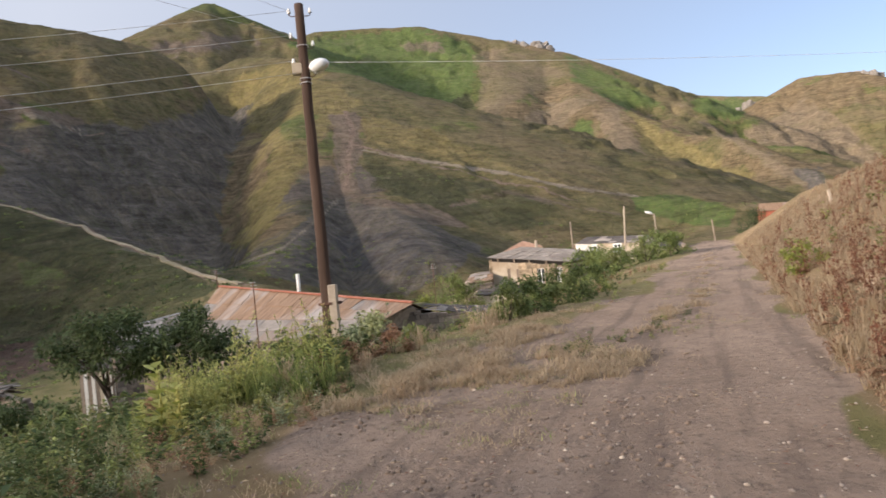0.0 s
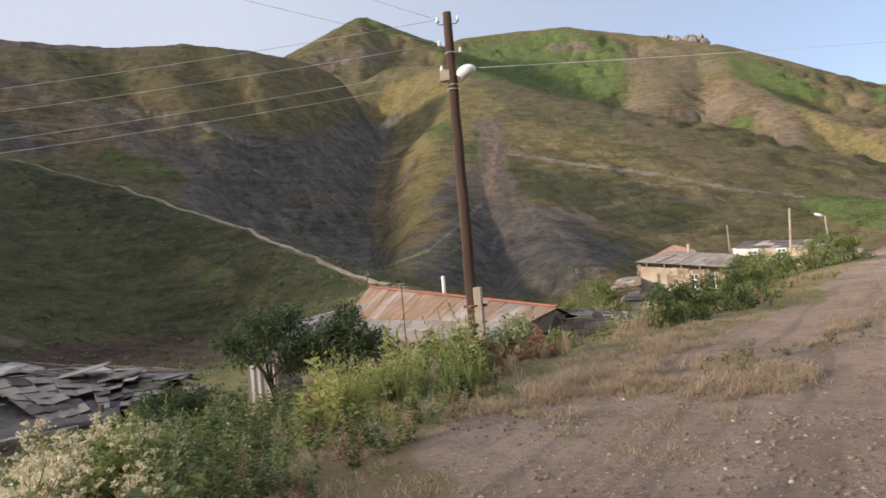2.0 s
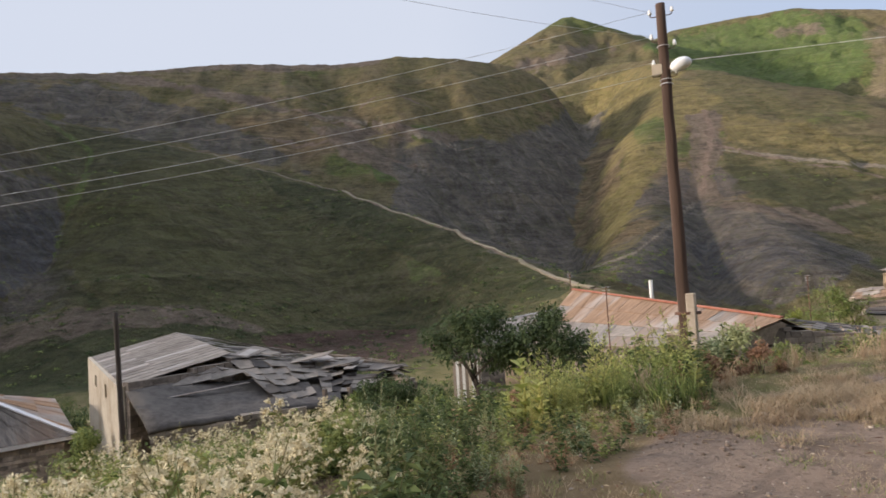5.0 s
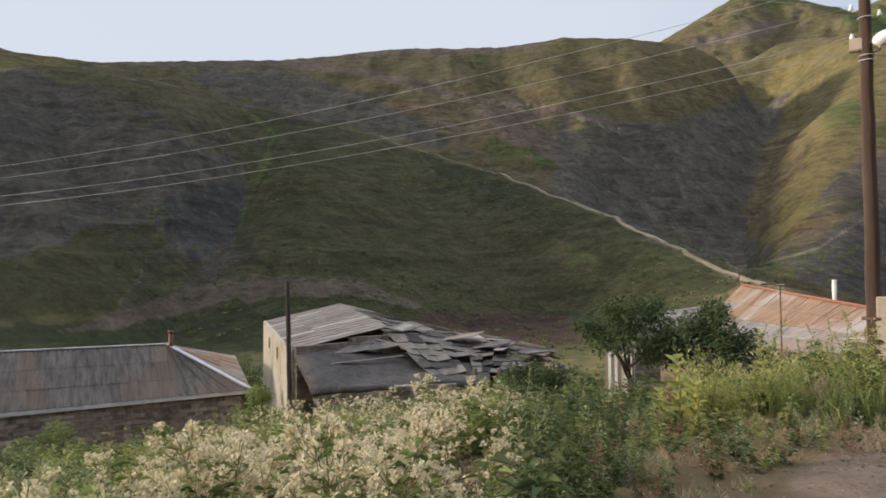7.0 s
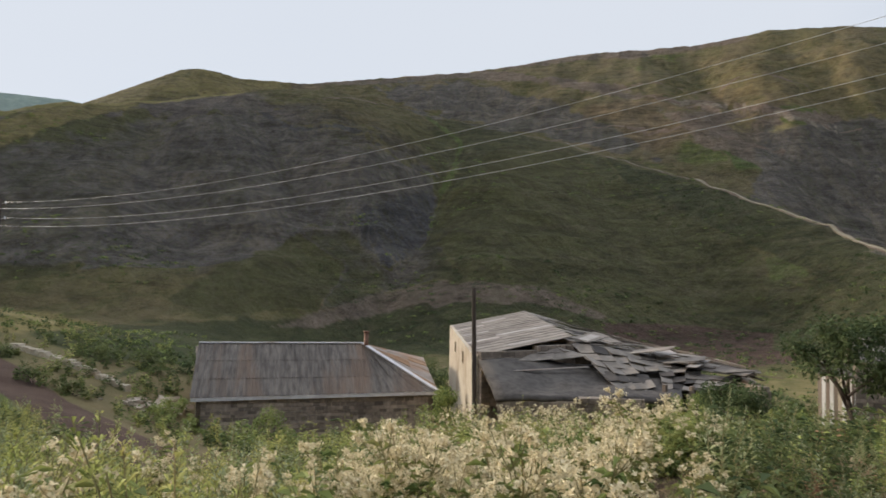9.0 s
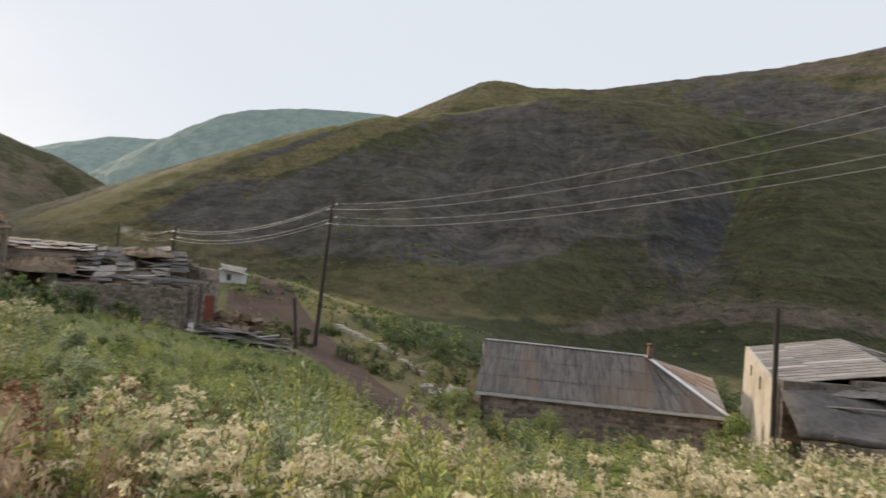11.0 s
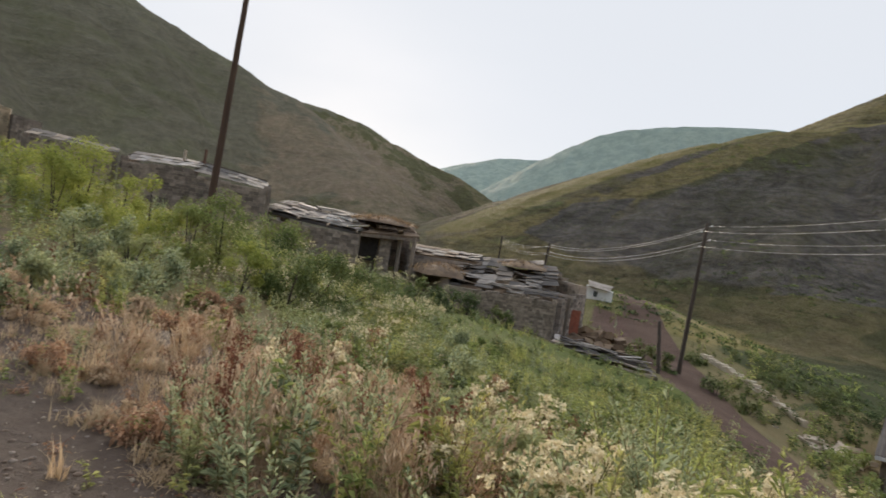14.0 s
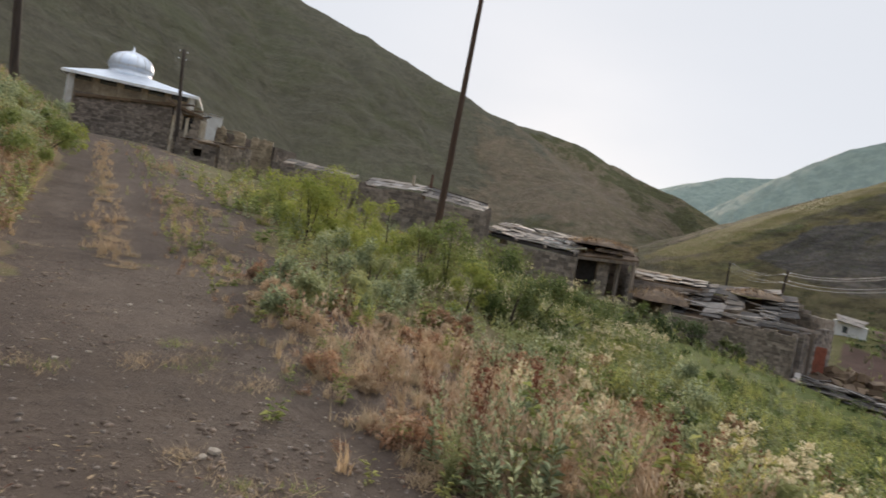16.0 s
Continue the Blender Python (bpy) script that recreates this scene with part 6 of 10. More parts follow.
def tree_side_ruins():
    a, b = place(30.8, 25.5), place(28.5, 25.0)
    h = thing("plank_hut", (a.x, a.y, gz(a.x, a.y)), "small hut of pale weathered planks behind the tree", "hut")
    z0, zt = low(a, b) - 0.2, 1.6 - 25.2 * math.tan(radians(6.2))
    d = (b - a)
    d.z = 0
    n = 9
    for k in range(n):
        p, q = a + d * (k / n), a + d * ((k + 0.92) / n)
        part("plank", one(slab, Vector((p.x, p.y, z0)), Vector((q.x, q.y, z0)), Vector((q.x, q.y, zt + rng.uniform(-.08, .08))), Vector((p.x, p.y, zt + rng.uniform(-.08, .08))), 0.05), rng.choice((M_WHITE, M_PLASTER, M_TIMBER)), h)
    bk = Vector((-1.0, 1.7, 0))
    part("side_wall", one(slab, Vector((b.x, b.y, z0)), Vector((b.x, b.y, z0)) + bk, Vector((b.x, b.y, zt)) + bk, Vector((b.x, b.y, zt)), 0.08), M_TIMBER, h)
    part("roof", one(slab, Vector((a.x, a.y, zt + 0.05)), Vector((b.x, b.y, zt + 0.05)), Vector((b.x, b.y, zt + 0.25)) + bk, Vector((a.x, a.y, zt + 0.25)) + bk, 0.04), M_SLATE_DARK, h)
    a, b = place(26.3, 24.6), place(23.0, 24.2)
    h = thing("ruined_wall", (a.x, a.y, gz(a.x, a.y)), "broken ochre wall of a ruined house", "wall")
    stone_wall(h, a, b, low(a, b) - 0.3, 1.6 - 24.6 * math.tan(radians(6.7)), 1.6 - 24.2 * math.tan(radians(7.8)), 0.4, M_STONE_TAN, 0.2, 0.4, ragged=0.25)
    rubble("rubble_heap", [(*place(25.5, 23.2).xy, 1.2, 0.25)], M_PLASTER, "pale broken blocks in front of the ruined wall", 0.4, n=18, seed=5)


long_house()
barn()
rust_house()
stone_house()
far_house()
red_house()
tree_side_ruins()


# ---- ruins up the slope ----
R_STRAW = leafy("roof_straw", (0.26, 0.165, 0.085), (0.46, 0.31, 0.17), None, through_=0.15)
R_TWIG = leafy("roof_twig", (0.085, 0.060, 0.045), (0.20, 0.150, 0.110), None, through_=0.05)


def soup_part(name, arr, materials, parent, label=""):
    v, f, m = arr
    me = bpy.data.meshes.new(name)
    me.vertices.add(len(v))
    me.vertices.foreach_set("co", np.asarray(v, float).ravel())
    me.loops.add(f.size)
    me.loops.foreach_set("vertex_index", f.ravel())
    me.polygons.add(len(f))
    me.polygons.foreach_set("loop_start", np.arange(len(f)) * 3)
    me.polygons.foreach_set("material_index", m)
    for k in materials:
        me.materials.append(k)
    me.update(calc_edges=True)
    ob = new(name, me)
    ob.parent = parent
    return tagged(ob, label)


def mound(parent, name, c, rx, ry, h, yaw, material, label="", seed=3):
    """A rough heap: a low uneven swell, ragged along its rim."""
    bm = bmesh.new()
    rings, seg = 9, 40
    hub = bm.verts.new((0, 0, 1.0))
    prev = None
    for k in range(1, rings + 1):
        q = k / rings
        row = []
        for a in range(seg):
            w = 2 * math.pi * a / seg
            dirn = Vector((math.cos(w), math.sin(w), 0))
            edge = 1 + 0.28 * noise.noise(dirn * 1.7 + Vector((seed, 0, 0)))
            lump = 0.30 * noise.fractal(dirn * q * 4 + Vector((seed, 5, 0)), 0.8, 2.2, 4)
            row.append(bm.verts.new(dirn * q * edge + Vector((0, 0, (1 - q ** 1.8) * (0.85 + lump) + 0.5 * lump * (1 - q) - (0.25 if k == rings else 0)))))
        for a in range(seg):
            b = (a + 1) % seg
            if prev:
                bm.faces.new((prev[a], row[a], row[b], prev[b]))
            else:
                bm.faces.new((hub, row[a], row[b]))
        prev = row
    bmesh.ops.transform(bm, verts=bm.verts, matrix=Matrix.Translation(c) @ Matrix.Rotation(yaw, 4, "Z") @ Matrix.Diagonal((rx, ry, h, 1)))
    return part(name, bm, material, parent, label, True)


def fuzz(parent, name, c, rx, ry, h, n, materials, seed, length=0.34, label=""):
    """Straw, twigs and weeds standing out of an old earth roof."""
    r2 = random.Random(seed)
    v, f, m = [], [], []
    for _ in range(n):
        a, q = r2.uniform(0, 6.28), math.sqrt(r2.random())
        p = Vector((math.cos(a) * q * rx, math.sin(a) * q * ry, h * (1 - q ** 1.8) * 0.85 - 0.03))
        w = r2.uniform(0, 6.28)
        d = Vector((math.cos(w), math.sin(w), r2.uniform(0.2, 1.6))).normalized() * length * r2.uniform(0.5, 1.3)
        sd = Vector((-math.sin(w), math.cos(w), 0)) * 0.016
        o = len(v)
        v += [p - sd, p + sd, p + d]
        f.append((o, o + 1, o + 2))
        m.append(r2.randrange(len(materials)))
    base = c - Vector(parent.location)
    return soup_part(name, (np.array([(base + q)[:] for q in v]), np.array(f), np.array(m)), materials, parent, label)


def planks(parent, n, a, b, c, d, lift, material_list, lmin=0.8, lmax=2.4, wmin=0.15, wmax=0.4, seed=0, name="loose_board", tilt=0.2):
    """Loose boards and sheets strewn over the patch a b c d."""
    r2 = random.Random(seed)
    for _ in range(n):
        u, v = r2.random(), r2.random()
        p = (a * (1 - u) + b * u) * (1 - v) + (d * (1 - u) + c * u) * v + Vector((0, 0, 0.05 + r2.random() * lift))
        yaw = r2.uniform(0, 3.1)
        q = Euler((r2.uniform(-tilt, tilt), r2.uniform(-tilt, tilt), yaw)).to_matrix()
        w, l = r2.uniform(wmin, wmax), r2.uniform(lmin, lmax)
        bm = bmesh.new()
        slab(bm, p + q @ Vector((-w, -l, 0)) / 2, p + q @ Vector((w, -l, 0)) / 2, p + q @ Vector((w, l, 0)) / 2, p + q @ Vector((-w, l, 0)) / 2, 0.035)
        part(name, bm, r2.choice(material_list), parent)


def lower_ruin():
    W0, W1, W2 = A(113.2, -3.0, 41.0), A(103.6, -2.7, 39.0), A(101.7, -1.9, 45.0)
    K0, K1 = A(111.8, -0.25, 49.0), A(104.2, 0.45, 49.5)
    c = (W0 + W1 + W2 + K0) / 4
    h = thing("ruined_stone_house", (c.x, c.y, gz(c.x, c.y)), "ruined rubble stone house under a collapsed roof of boards and earth", "ruin")
    zb = low(W0, W1, W2, K0, K1) - 0.3
    stone_wall(h, W0, W1, zb, W0.z, W1.z, 0.55, M_STONE, 0.13, 0.28, "brown rubble wall", ragged=0.16)
    stone_wall(h, W1, W2, zb, W1.z, W2.z, 0.5, M_STONE_DARK, 0.2, 0.42, ragged=0.1, holes=[(1.2, 2.3, zb + 0.6, W1.z - 0.35)])
    stone_wall(h, W2, K1, zb, W2.z, K1.z - 0.6, 0.5, M_STONE, 0.22, 0.45)
    stone_wall(h, K0, W0, zb, K0.z - 0.4, W0.z, 0.5, M_STONE, 0.22, 0.45)
    part("inner_floor", one(slab, Vector((W0.x, W0.y, W0.z - 0.3)), Vector((W1.x, W1.y, W1.z - 0.3)), Vector((K1.x, K1.y, K1.z - 0.7)), Vector((K0.x, K0.y, K0.z - 0.7)), 0.2), M_THATCH, h, "earth and rotten straw fill")
    sheets(h, "roof", (W0 + Vector((0, 0, .1)), W1 + Vector((0, 0, .12)), K1, K0), 7, 7, M_SLATE, 0.15, skip=0.32, alt=M_SLATE_DARK, altp=0.65, lap=0.3)
    mound(h, "roof_earth", A(113.6, -1.9, 43.5), 3.0, 1.8, 0.6, radians(20), M_THATCH, "slumped earth roof", 2)
    mound(h, "roof_earth", A(106.6, -0.35, 47.5), 3.4, 1.8, 0.35, radians(15), M_THATCH, "slumped earth roof", 9)
    fuzz(h, "roof_twigs", A(113.6, -1.9, 43.5), 3.0, 1.8, 0.6, 1100, [R_TWIG, R_STRAW], 31, 0.42, "brown twigs on the slumped roof")
    fuzz(h, "roof_twigs", A(106.6, -0.35, 47.5), 3.4, 1.8, 0.35, 900, [R_TWIG, R_STRAW], 32)
    planks(h, 26, W0 + Vector((0, 0, .1)), W1 + Vector((0, 0, .1)), K1, K0, 0.14, (M_TIMBER, M_SLATE, M_SLATE, M_ZINC), tilt=0.1, seed=4, lmin=0.8, lmax=2.2, wmin=0.25, wmax=0.8)
    # pale roof edge and posts at the open corner
    part("eaves_beam", one(beam, A(109.3, -2.15, 40), A(102.2, -2.2, 39.6), 0.14), M_ZINC, h)
    part("eaves_beam", one(beam, A(104.9, -1.9, 41), A(101.9, -2.3, 41), 0.2, 0.08), M_SLATE, h)
    for az in (103.9, 102.7):
        p = place(az, 39.6)
        part("post", one(beam, (p.x, p.y, gz(p.x, p.y) - 0.2), (p.x, p.y, 1.6 - 39.6 * math.tan(radians(2.3))), 0.14), M_TIMBER, h)
    b0, b1 = place(103.6, 41.5), place(101.6, 41.5)
    part("brick_infill", one(slab, Vector((b0.x, b0.y, zb)), Vector((b1.x, b1.y, zb)), Vector((b1.x, b1.y, -0.75)), Vector((b0.x, b0.y, -0.75)), 0.2), M_BRICK, h, "red brick patch")
    # near-black slab for the shade in the doorway
    part("doorway", one(slab, A(104.2, -6.0, 39.3), A(103.3, -6.0, 39.3), A(103.3, -3.4, 39.3), A(104.2, -3.4, 39.3), 0.1), M_HOLE_SHADE, h)
    # second roof further back
    s = thing("ruined_outhouse", A(114, -1.0, 48), "sunken outhouse with a long weathered board roof", "ruin")
    P0, P1, P2, P3 = A(116.6, -0.55, 46), A(110.6, -0.5, 46), A(110.4, 0.05, 51), A(115.9, 0.1, 51)
    sheets(s, "roof", (P0, P1, P2, P3), 6, 3, M_SLATE, 0.12, alt=M_THATCH, altp=0.5, skip=0.1)
    part("roof_bed", one(slab, P0 - Vector((0, 0, .08)), P1 - Vector((0, 0, .08)), P2 - Vector((0, 0, .08)), P3 - Vector((0, 0, .08)), 0.15), M_THATCH, s)
    for p, q in ((P0, P1), (P1, P2), (P3, P0)):
        stone_wall(s, p, q, low(p, q) - 0.3, p.z - 0.15, q.z - 0.15, 0.45, M_STONE_DARK, 0.22, 0.45)
    # low shed by the lane
    s = thing("sunken_shed", A(99.5, -7, 36.5), "sunken shed with a caved roof of grey slates", "shed")
    P0, P1, P2, P3 = A(103.9, -6.5, 35.5), A(95.2, -7.15, 34.5), A(96.6, -6.1, 38.5), A(103.0, -5.5, 39)
    sheets(s, "roof", (P0, P1, P2, P3), 4, 8, M_SLATE, 0.14, skip=0.08, alt=M_SLATE_DARK, altp=0.5, lap=0.3)
    part("roof_bed", one(slab, P0 - Vector((0, 0, .1)), P1 - Vector((0, 0, .1)), P2 - Vector((0, 0, .1)), P3 - Vector((0, 0, .1)), 0.12), M_THATCH, s)
    planks(s, 12, P0, P1, P2, P3, 0.2, (M_TIMBER, M_SLATE, M_ZINC), seed=8)
    for p, q in ((P0, P1), (P1, P2), (P3, P0)):
        stone_wall(s, p, q, low(p, q) - 0.3, p.z - 0.15, q.z - 0.15, 0.4, M_STONE, 0.2, 0.4)
    # terraces of rubble between
    rubble("rubble_heap", [(*place(100.3, 42).xy, 2.2, 0.9), (*place(98.2, 44).xy, 2.0, 0.6), (*place(99.5, 40).xy, 1.6, 0.5)], M_THATCH, "heap of rotten boards and earth beside the ruin", 0.8, n=70, seed=3)
    rubble("rubble_heap", [(*place(82.6, 37.5).xy, 1.6, 0.7), (*place(81.2, 38.5).xy, 1.5, 0.8)], M_CONCRETE, "heap of pale broken stones beside the long house", 0.55, n=45, seed=6)
    a, b = A(91.8, -4.35, 47), A(84.2, -6.2, 40.5)
    w = thing("lane_wall", (a.x, a.y, gz(a.x, a.y)), "low crumbling whitish wall along the lane", "wall")
    for k in range(12):
        p, q = a.lerp(b, k / 12), a.lerp(b, (k + 1) / 12)
        stone_wall(w, p, q, low(p, q) - 0.2, gz(p.x, p.y) + 0.30, gz(q.x, q.y) + 0.30, 0.4, M_PLASTER, 0.14, 0.36, ragged=0.1)
    # white house
    P, Q = A(101.5, -1.05, 55), A(99.3, -1.3, 55)
    h = thing("white_house", (P.x, P.y, gz(P.x, P.y)), "small distant whitewashed house", "house")
    zb = low(P, Q) - 0.5
    bk = Vector((-3.5, -0.6, 0))
    for p, q in ((P, Q), (Q, Q + bk), (P + bk, P)):
        part("wall", one(slab, Vector((p.x, p.y, zb)), Vector((q.x, q.y, zb)), q, p, 0.3), M_WHITE, h)
    sheets(h, "roof", (P + Vector((.3, .3, 0)), Q + Vector((.3, -.3, 0)), Q + bk + Vector((0, 0, .4)), P + bk + Vector((0, 0, .4))), 4, 2, M_SLATE, 0.05)
    part("window", one(slab, P.lerp(Q, .3) + Vector((.06, 0, -.7)), P.lerp(Q, .45) + Vector((.06, 0, -.7)), P.lerp(Q, .45) + Vector((.06, 0, -.25)), P.lerp(Q, .3) + Vector((.06, 0, -.25)), 0.05), M_GLASS, h)


def upper_ruins():
    F0, F1, F2 = A(128.9, 1.05, 45), A(120.8, 0.45, 43.5), A(115.9, 0.75, 45)
    K0, K1, K2 = A(127.0, 2.0, 51), A(120.6, 1.8, 50), A(116.6, 1.55, 50)
    h = thing("ruined_porch_house", A(122, -1.5, 47), "ruined house with broken slates, a straw-covered roof and open porch", "ruin")
    sheets(h, "slate_roof", (F0, F1, K1, K0), 5, 8, M_SLATE, 0.14, skip=0.12, alt=M_ZINC, altp=0.25, lap=0.3)
    part("roof_bed", one(slab, F0 - Vector((0, 0, .12)), F1 - Vector((0, 0, .12)), K1 - Vector((0, 0, .12)), K0 - Vector((0, 0, .12)), 0.15), M_SLATE_DARK, h)
    part("porch_roof", one(slab, F1 - Vector((0, 0, .05)), F2, K2, K1 - Vector((0, 0, .05)), 0.22), M_THATCH, h, "earth and straw porch roof")
    planks(h, 10, F1, F2, K2, K1, 0.08, (M_TIMBER, M_THATCH, M_SLATE), seed=14)
    planks(h, 18, F0, F1, K1, K0, 0.3, (M_SLATE, M_ZINC, M_WHITE), seed=15, lmax=1.6)
    mound(h, "roof_straw", A(118.9, 1.45, 47.5), 3.2, 1.9, 0.42, radians(20), M_THATCH, "golden brown straw heaped on the roof", 5)
    fuzz(h, "roof_straw_cover", A(118.9, 1.45, 47.5), 3.3, 2.0, 0.42, 1500, [R_STRAW, R_STRAW, R_TWIG], 33, 0.36, "golden brown straw blades")
    fuzz(h, "roof_twigs", A(117.6, 0.95, 45.6), 2.6, 1.0, 0.1, 700, [R_TWIG], 34, 0.3)
    zb = low(F0, F1, F2, K0) - 0.3
    stone_wall(h, F0, F1, zb, F0.z - 0.5, F1.z - 0.35, 0.5, M_STONE_DARK, 0.2, 0.4, ragged=0.1)
    stone_wall(h, F0, K0, zb, F0.z - 0.3, K0.z - 0.3, 0.5, M_STONE_DARK, 0.2, 0.4)
    stone_wall(h, K1, K2, zb, K1.z - 0.3, K2.z - 0.2, 0.5, M_STONE_DARK, 0.24, 0.5)
    d0, d1 = A(120.7, -1.9, 44.2), A(119.2, -1.9, 44.6)
    # the doorway is a dark slab, its shade put into the colour
    part("doorway", one(slab, d0, d1, Vector((d1.x, d1.y, F1.z - 0.3)), Vector((d0.x, d0.y, F1.z - 0.3)), 0.1), M_HOLE_SHADE, h, "dark slab painting the shaded doorway")
    stone_wall(h, place(119.1, 44.6), place(118.2, 44.8), zb, F1.z - 0.35, F1.z - 0.35, 0.4, M_STONE, 0.2, 0.4)
    for az in (117.4, 116.2):
        p = place(az, 44.9)
        part("porch_post", one(beam, (p.x, p.y, gz(p.x, p.y) - 0.3), (p.x, p.y, F2.z - 0.1), 0.2), M_TIMBER, h)
    for t in (0.05, 0.35, 0.65, 0.95):
        p = F0.lerp(F1, t)
        part("rafter", one(beam, p + Vector((0.5, 0.4, -0.14)), p.lerp(K0.lerp(K1, t), 0.6) - Vector((0, 0, 0.2)), 0.12), M_TIMBER, h)
    part("lintel", one(beam, F1 - Vector((0, 0, 0.22)), F2 - Vector((0, 0, 0.25)), 0.18), M_TIMBER, h)
        # shed with long roof above
    P0, P1, P2, P3 = A(139.6, 3.0, 45.5), A(134.3, 3.35, 44), A(133.6, 3.85, 48), A(138.8, 3.75, 49)
    s = thing("hillside_shed", A(135, 1.5, 46), "stone shed with grey slate roof half hidden by shrubs", "shed")
    sheets(s, "roof", (P0, P1, P2, P3), 7, 3, M_SLATE, 0.08, alt=M_ZINC, altp=0.3)
    S0, S1, S2, S3 = A(134.6, 3.0, 43.5), A(128.8, 2.55, 43), A(128.9, 3.2, 47), A(134.2, 3.85, 47.5)
    sheets(s, "lower_roof", (S0, S1, S2, S3), 7, 3, M_SLATE_DARK, 0.08, alt=M_SLATE, altp=0.3)
    part("roof_edge", one(beam, S3, S2, 0.14), M_TIMBER, s)
    for p, q in ((P0, P1), (S0, S1), (S1, S2), (P3, P0)):
        stone_wall(s, p, q, low(p, q) - 0.4, p.z - 0.15, q.z - 0.15, 0.45, M_STONE_DARK, 0.2, 0.42)
    for az, hh in ((135.4, 0.7), (133.9, 0.95)):
        p = A(az, 3.7, 47)
        part("flue_pipe", one(beam, p - Vector((0, 0, 0.4)), p + Vector((0, 0, hh)), 0.2, sides=8), M_IRON if az < 135 else M_CONCRETE, s)


def mosque():
    c = place(157.6, 76)
    eave = 1.6 + 76 * math.tan(radians(6.75))
    g = gz(c.x, c.y)
    h = thing("mosque", (c.x, c.y, g), "small white mosque with a silver hip roof and ribbed dome", "mosque")
    toward = -Vector((c.x, c.y, 0)).normalized()
    side = Vector((-toward.y, toward.x, 0))
    # turned a little so that one corner faces the road
    yaw = radians(8)
    ex = (side * math.cos(yaw) + toward * math.sin(yaw))
    ey = (toward * math.cos(yaw) - side * math.sin(yaw))
    C0 = Vector((c.x, c.y, 0))

    def P(x, y, z):
        return C0 + ex * x + ey * y + Vector((0, 0, z))
    W, D, OX = 6.0, 4.6, -1.0
    top = eave + 1.15
    cor = [P(-W, D, eave), P(W, D, eave), P(W, -D, eave), P(-W, -D, eave)]
    apex = [P(OX - 1.7, 1.7, top), P(OX + 1.7, 1.7, top), P(OX + 1.7, -1.7, top), P(OX - 1.7, -1.7, top)]
    for k, nm in enumerate(("front_roof", "side_roof", "back_roof", "side_roof")):
        sheets(h, nm, (cor[k], cor[(k + 1) % 4], apex[(k + 1) % 4], apex[k]), 12 if k % 2 == 0 else 9, 1, M_DOME, 0.01, thick=0.03, label="silver sheet metal")
    part("roof_cap", one(slab, apex[0], apex[1], apex[2], apex[3], 0.1), M_DOME, h)
    for a, b in zip(cor, cor[1:] + cor[:1]):
        part("eaves_trim", one(beam, a - Vector((0, 0, .12)), b - Vector((0, 0, .12)), 0.08, 0.26), M_PAINT, h, "white eaves trim")
    # drum, dome and finial
    bm = bmesh.new()
    prof = [(1.72, 0.0), (1.72, 0.28), (1.66, 0.30), (1.66, 0.62), (1.78, 0.66), (1.80, 0.95), (1.70, 1.35), (1.48, 1.72), (1.12, 2.02), (0.66, 2.22), (0.25, 2.32), (0.12, 2.42), (0.05, 2.75), (0.0, 2.9)]
    seg = 32
    rings = []
    for r, z in prof:
        rings.append([bm.verts.new(P(OX + 1.18 * r * math.cos(2 * math.pi * i / seg), 1.18 * r * math.sin(2 * math.pi * i / seg), top - 0.12 + z * 1.1)) for i in range(seg)] if r > 0 else [bm.verts.new(P(OX, 0, top - 0.12 + z * 1.1))])
    for a, b in zip(rings[:-1], rings[1:]):
        for i in range(seg):
            if len(b) == 1:
                bm.faces.new((a[i], a[(i + 1) % seg], b[0]))
            else:
                bm.faces.new((a[i], a[(i + 1) % seg], b[(i + 1) % seg], b[i]))
    part("dome", bm, M_DOME, h, "silver dome on a low drum", True)
    for i in range(16):
        q = 2 * math.pi * i / 16
        bm = bmesh.new()
        pts = [P(OX + r * 1.187 * math.cos(q), r * 1.187 * math.sin(q), top - 0.12 + z * 1.1) for r, z in prof[4:11]]
        for a, b in zip(pts[:-1], pts[1:]):
            beam(bm, a, b, 0.035)
        part("dome_seam", bm, M_FASCIA, h)
    w, d = W - 0.7, D - 0.7
    base = low(P(-w, d, 0), P(w, d, 0)) - 0.5
    quad = [(-w, d), (w, d), (w, -d), (-w, -d)]
    for k in range(1, 4):
        (x0, y0), (x1, y1) = quad[k], quad[(k + 1) % 4]
        part("wall", one(slab, P(x0, y0, base), P(x1, y1, base), P(x1, y1, eave), P(x0, y0, eave), 0.3), M_WHITE, h, "whitewashed wall")
    # front wall with a row of openings, whose dark panes paint the eaves shade
    n = 5
    for k in range(n + 1):
        x = -w + 2 * w * k / n
        part("pier", one(beam, P(x, d, base), P(x, d, eave - 0.05), 0.5), M_WHITE if k in (0, n) else M_STONE_TAN, h)
    part("sill_wall", one(slab, P(-w, d, base), P(w, d, base), P(w, d, eave - 0.62), P(-w, d, eave - 0.62), 0.3), M_STONE_TAN, h)
    for k in range(n):
        x0, x1 = -w + 2 * w * k / n + 0.25, -w + 2 * w * (k + 1) / n - 0.25
        part("window", one(slab, P(x0, d - 0.25, eave - 0.62), P(x1, d - 0.25, eave - 0.62), P(x1, d - 0.25, eave - 0.1), P(x0, d - 0.25, eave - 0.1), 0.05), M_GLASS, h)
    # rubble house below it
    T0, T1, T2 = A(161.7, 5.45, 62), A(155.0, 6.30, 59), A(152.6, 5.75, 60)
    s = thing("hillside_stone_house", A(157, 3.5, 62), "long grey stone house below the mosque with a worn flat roof", "house")
    zb = low(T0, T1, T2) - 0.6
    stone_wall(s, T0, T1, zb, T0.z, T1.z, 0.5, M_STONE_DARK, 0.16, 0.34)
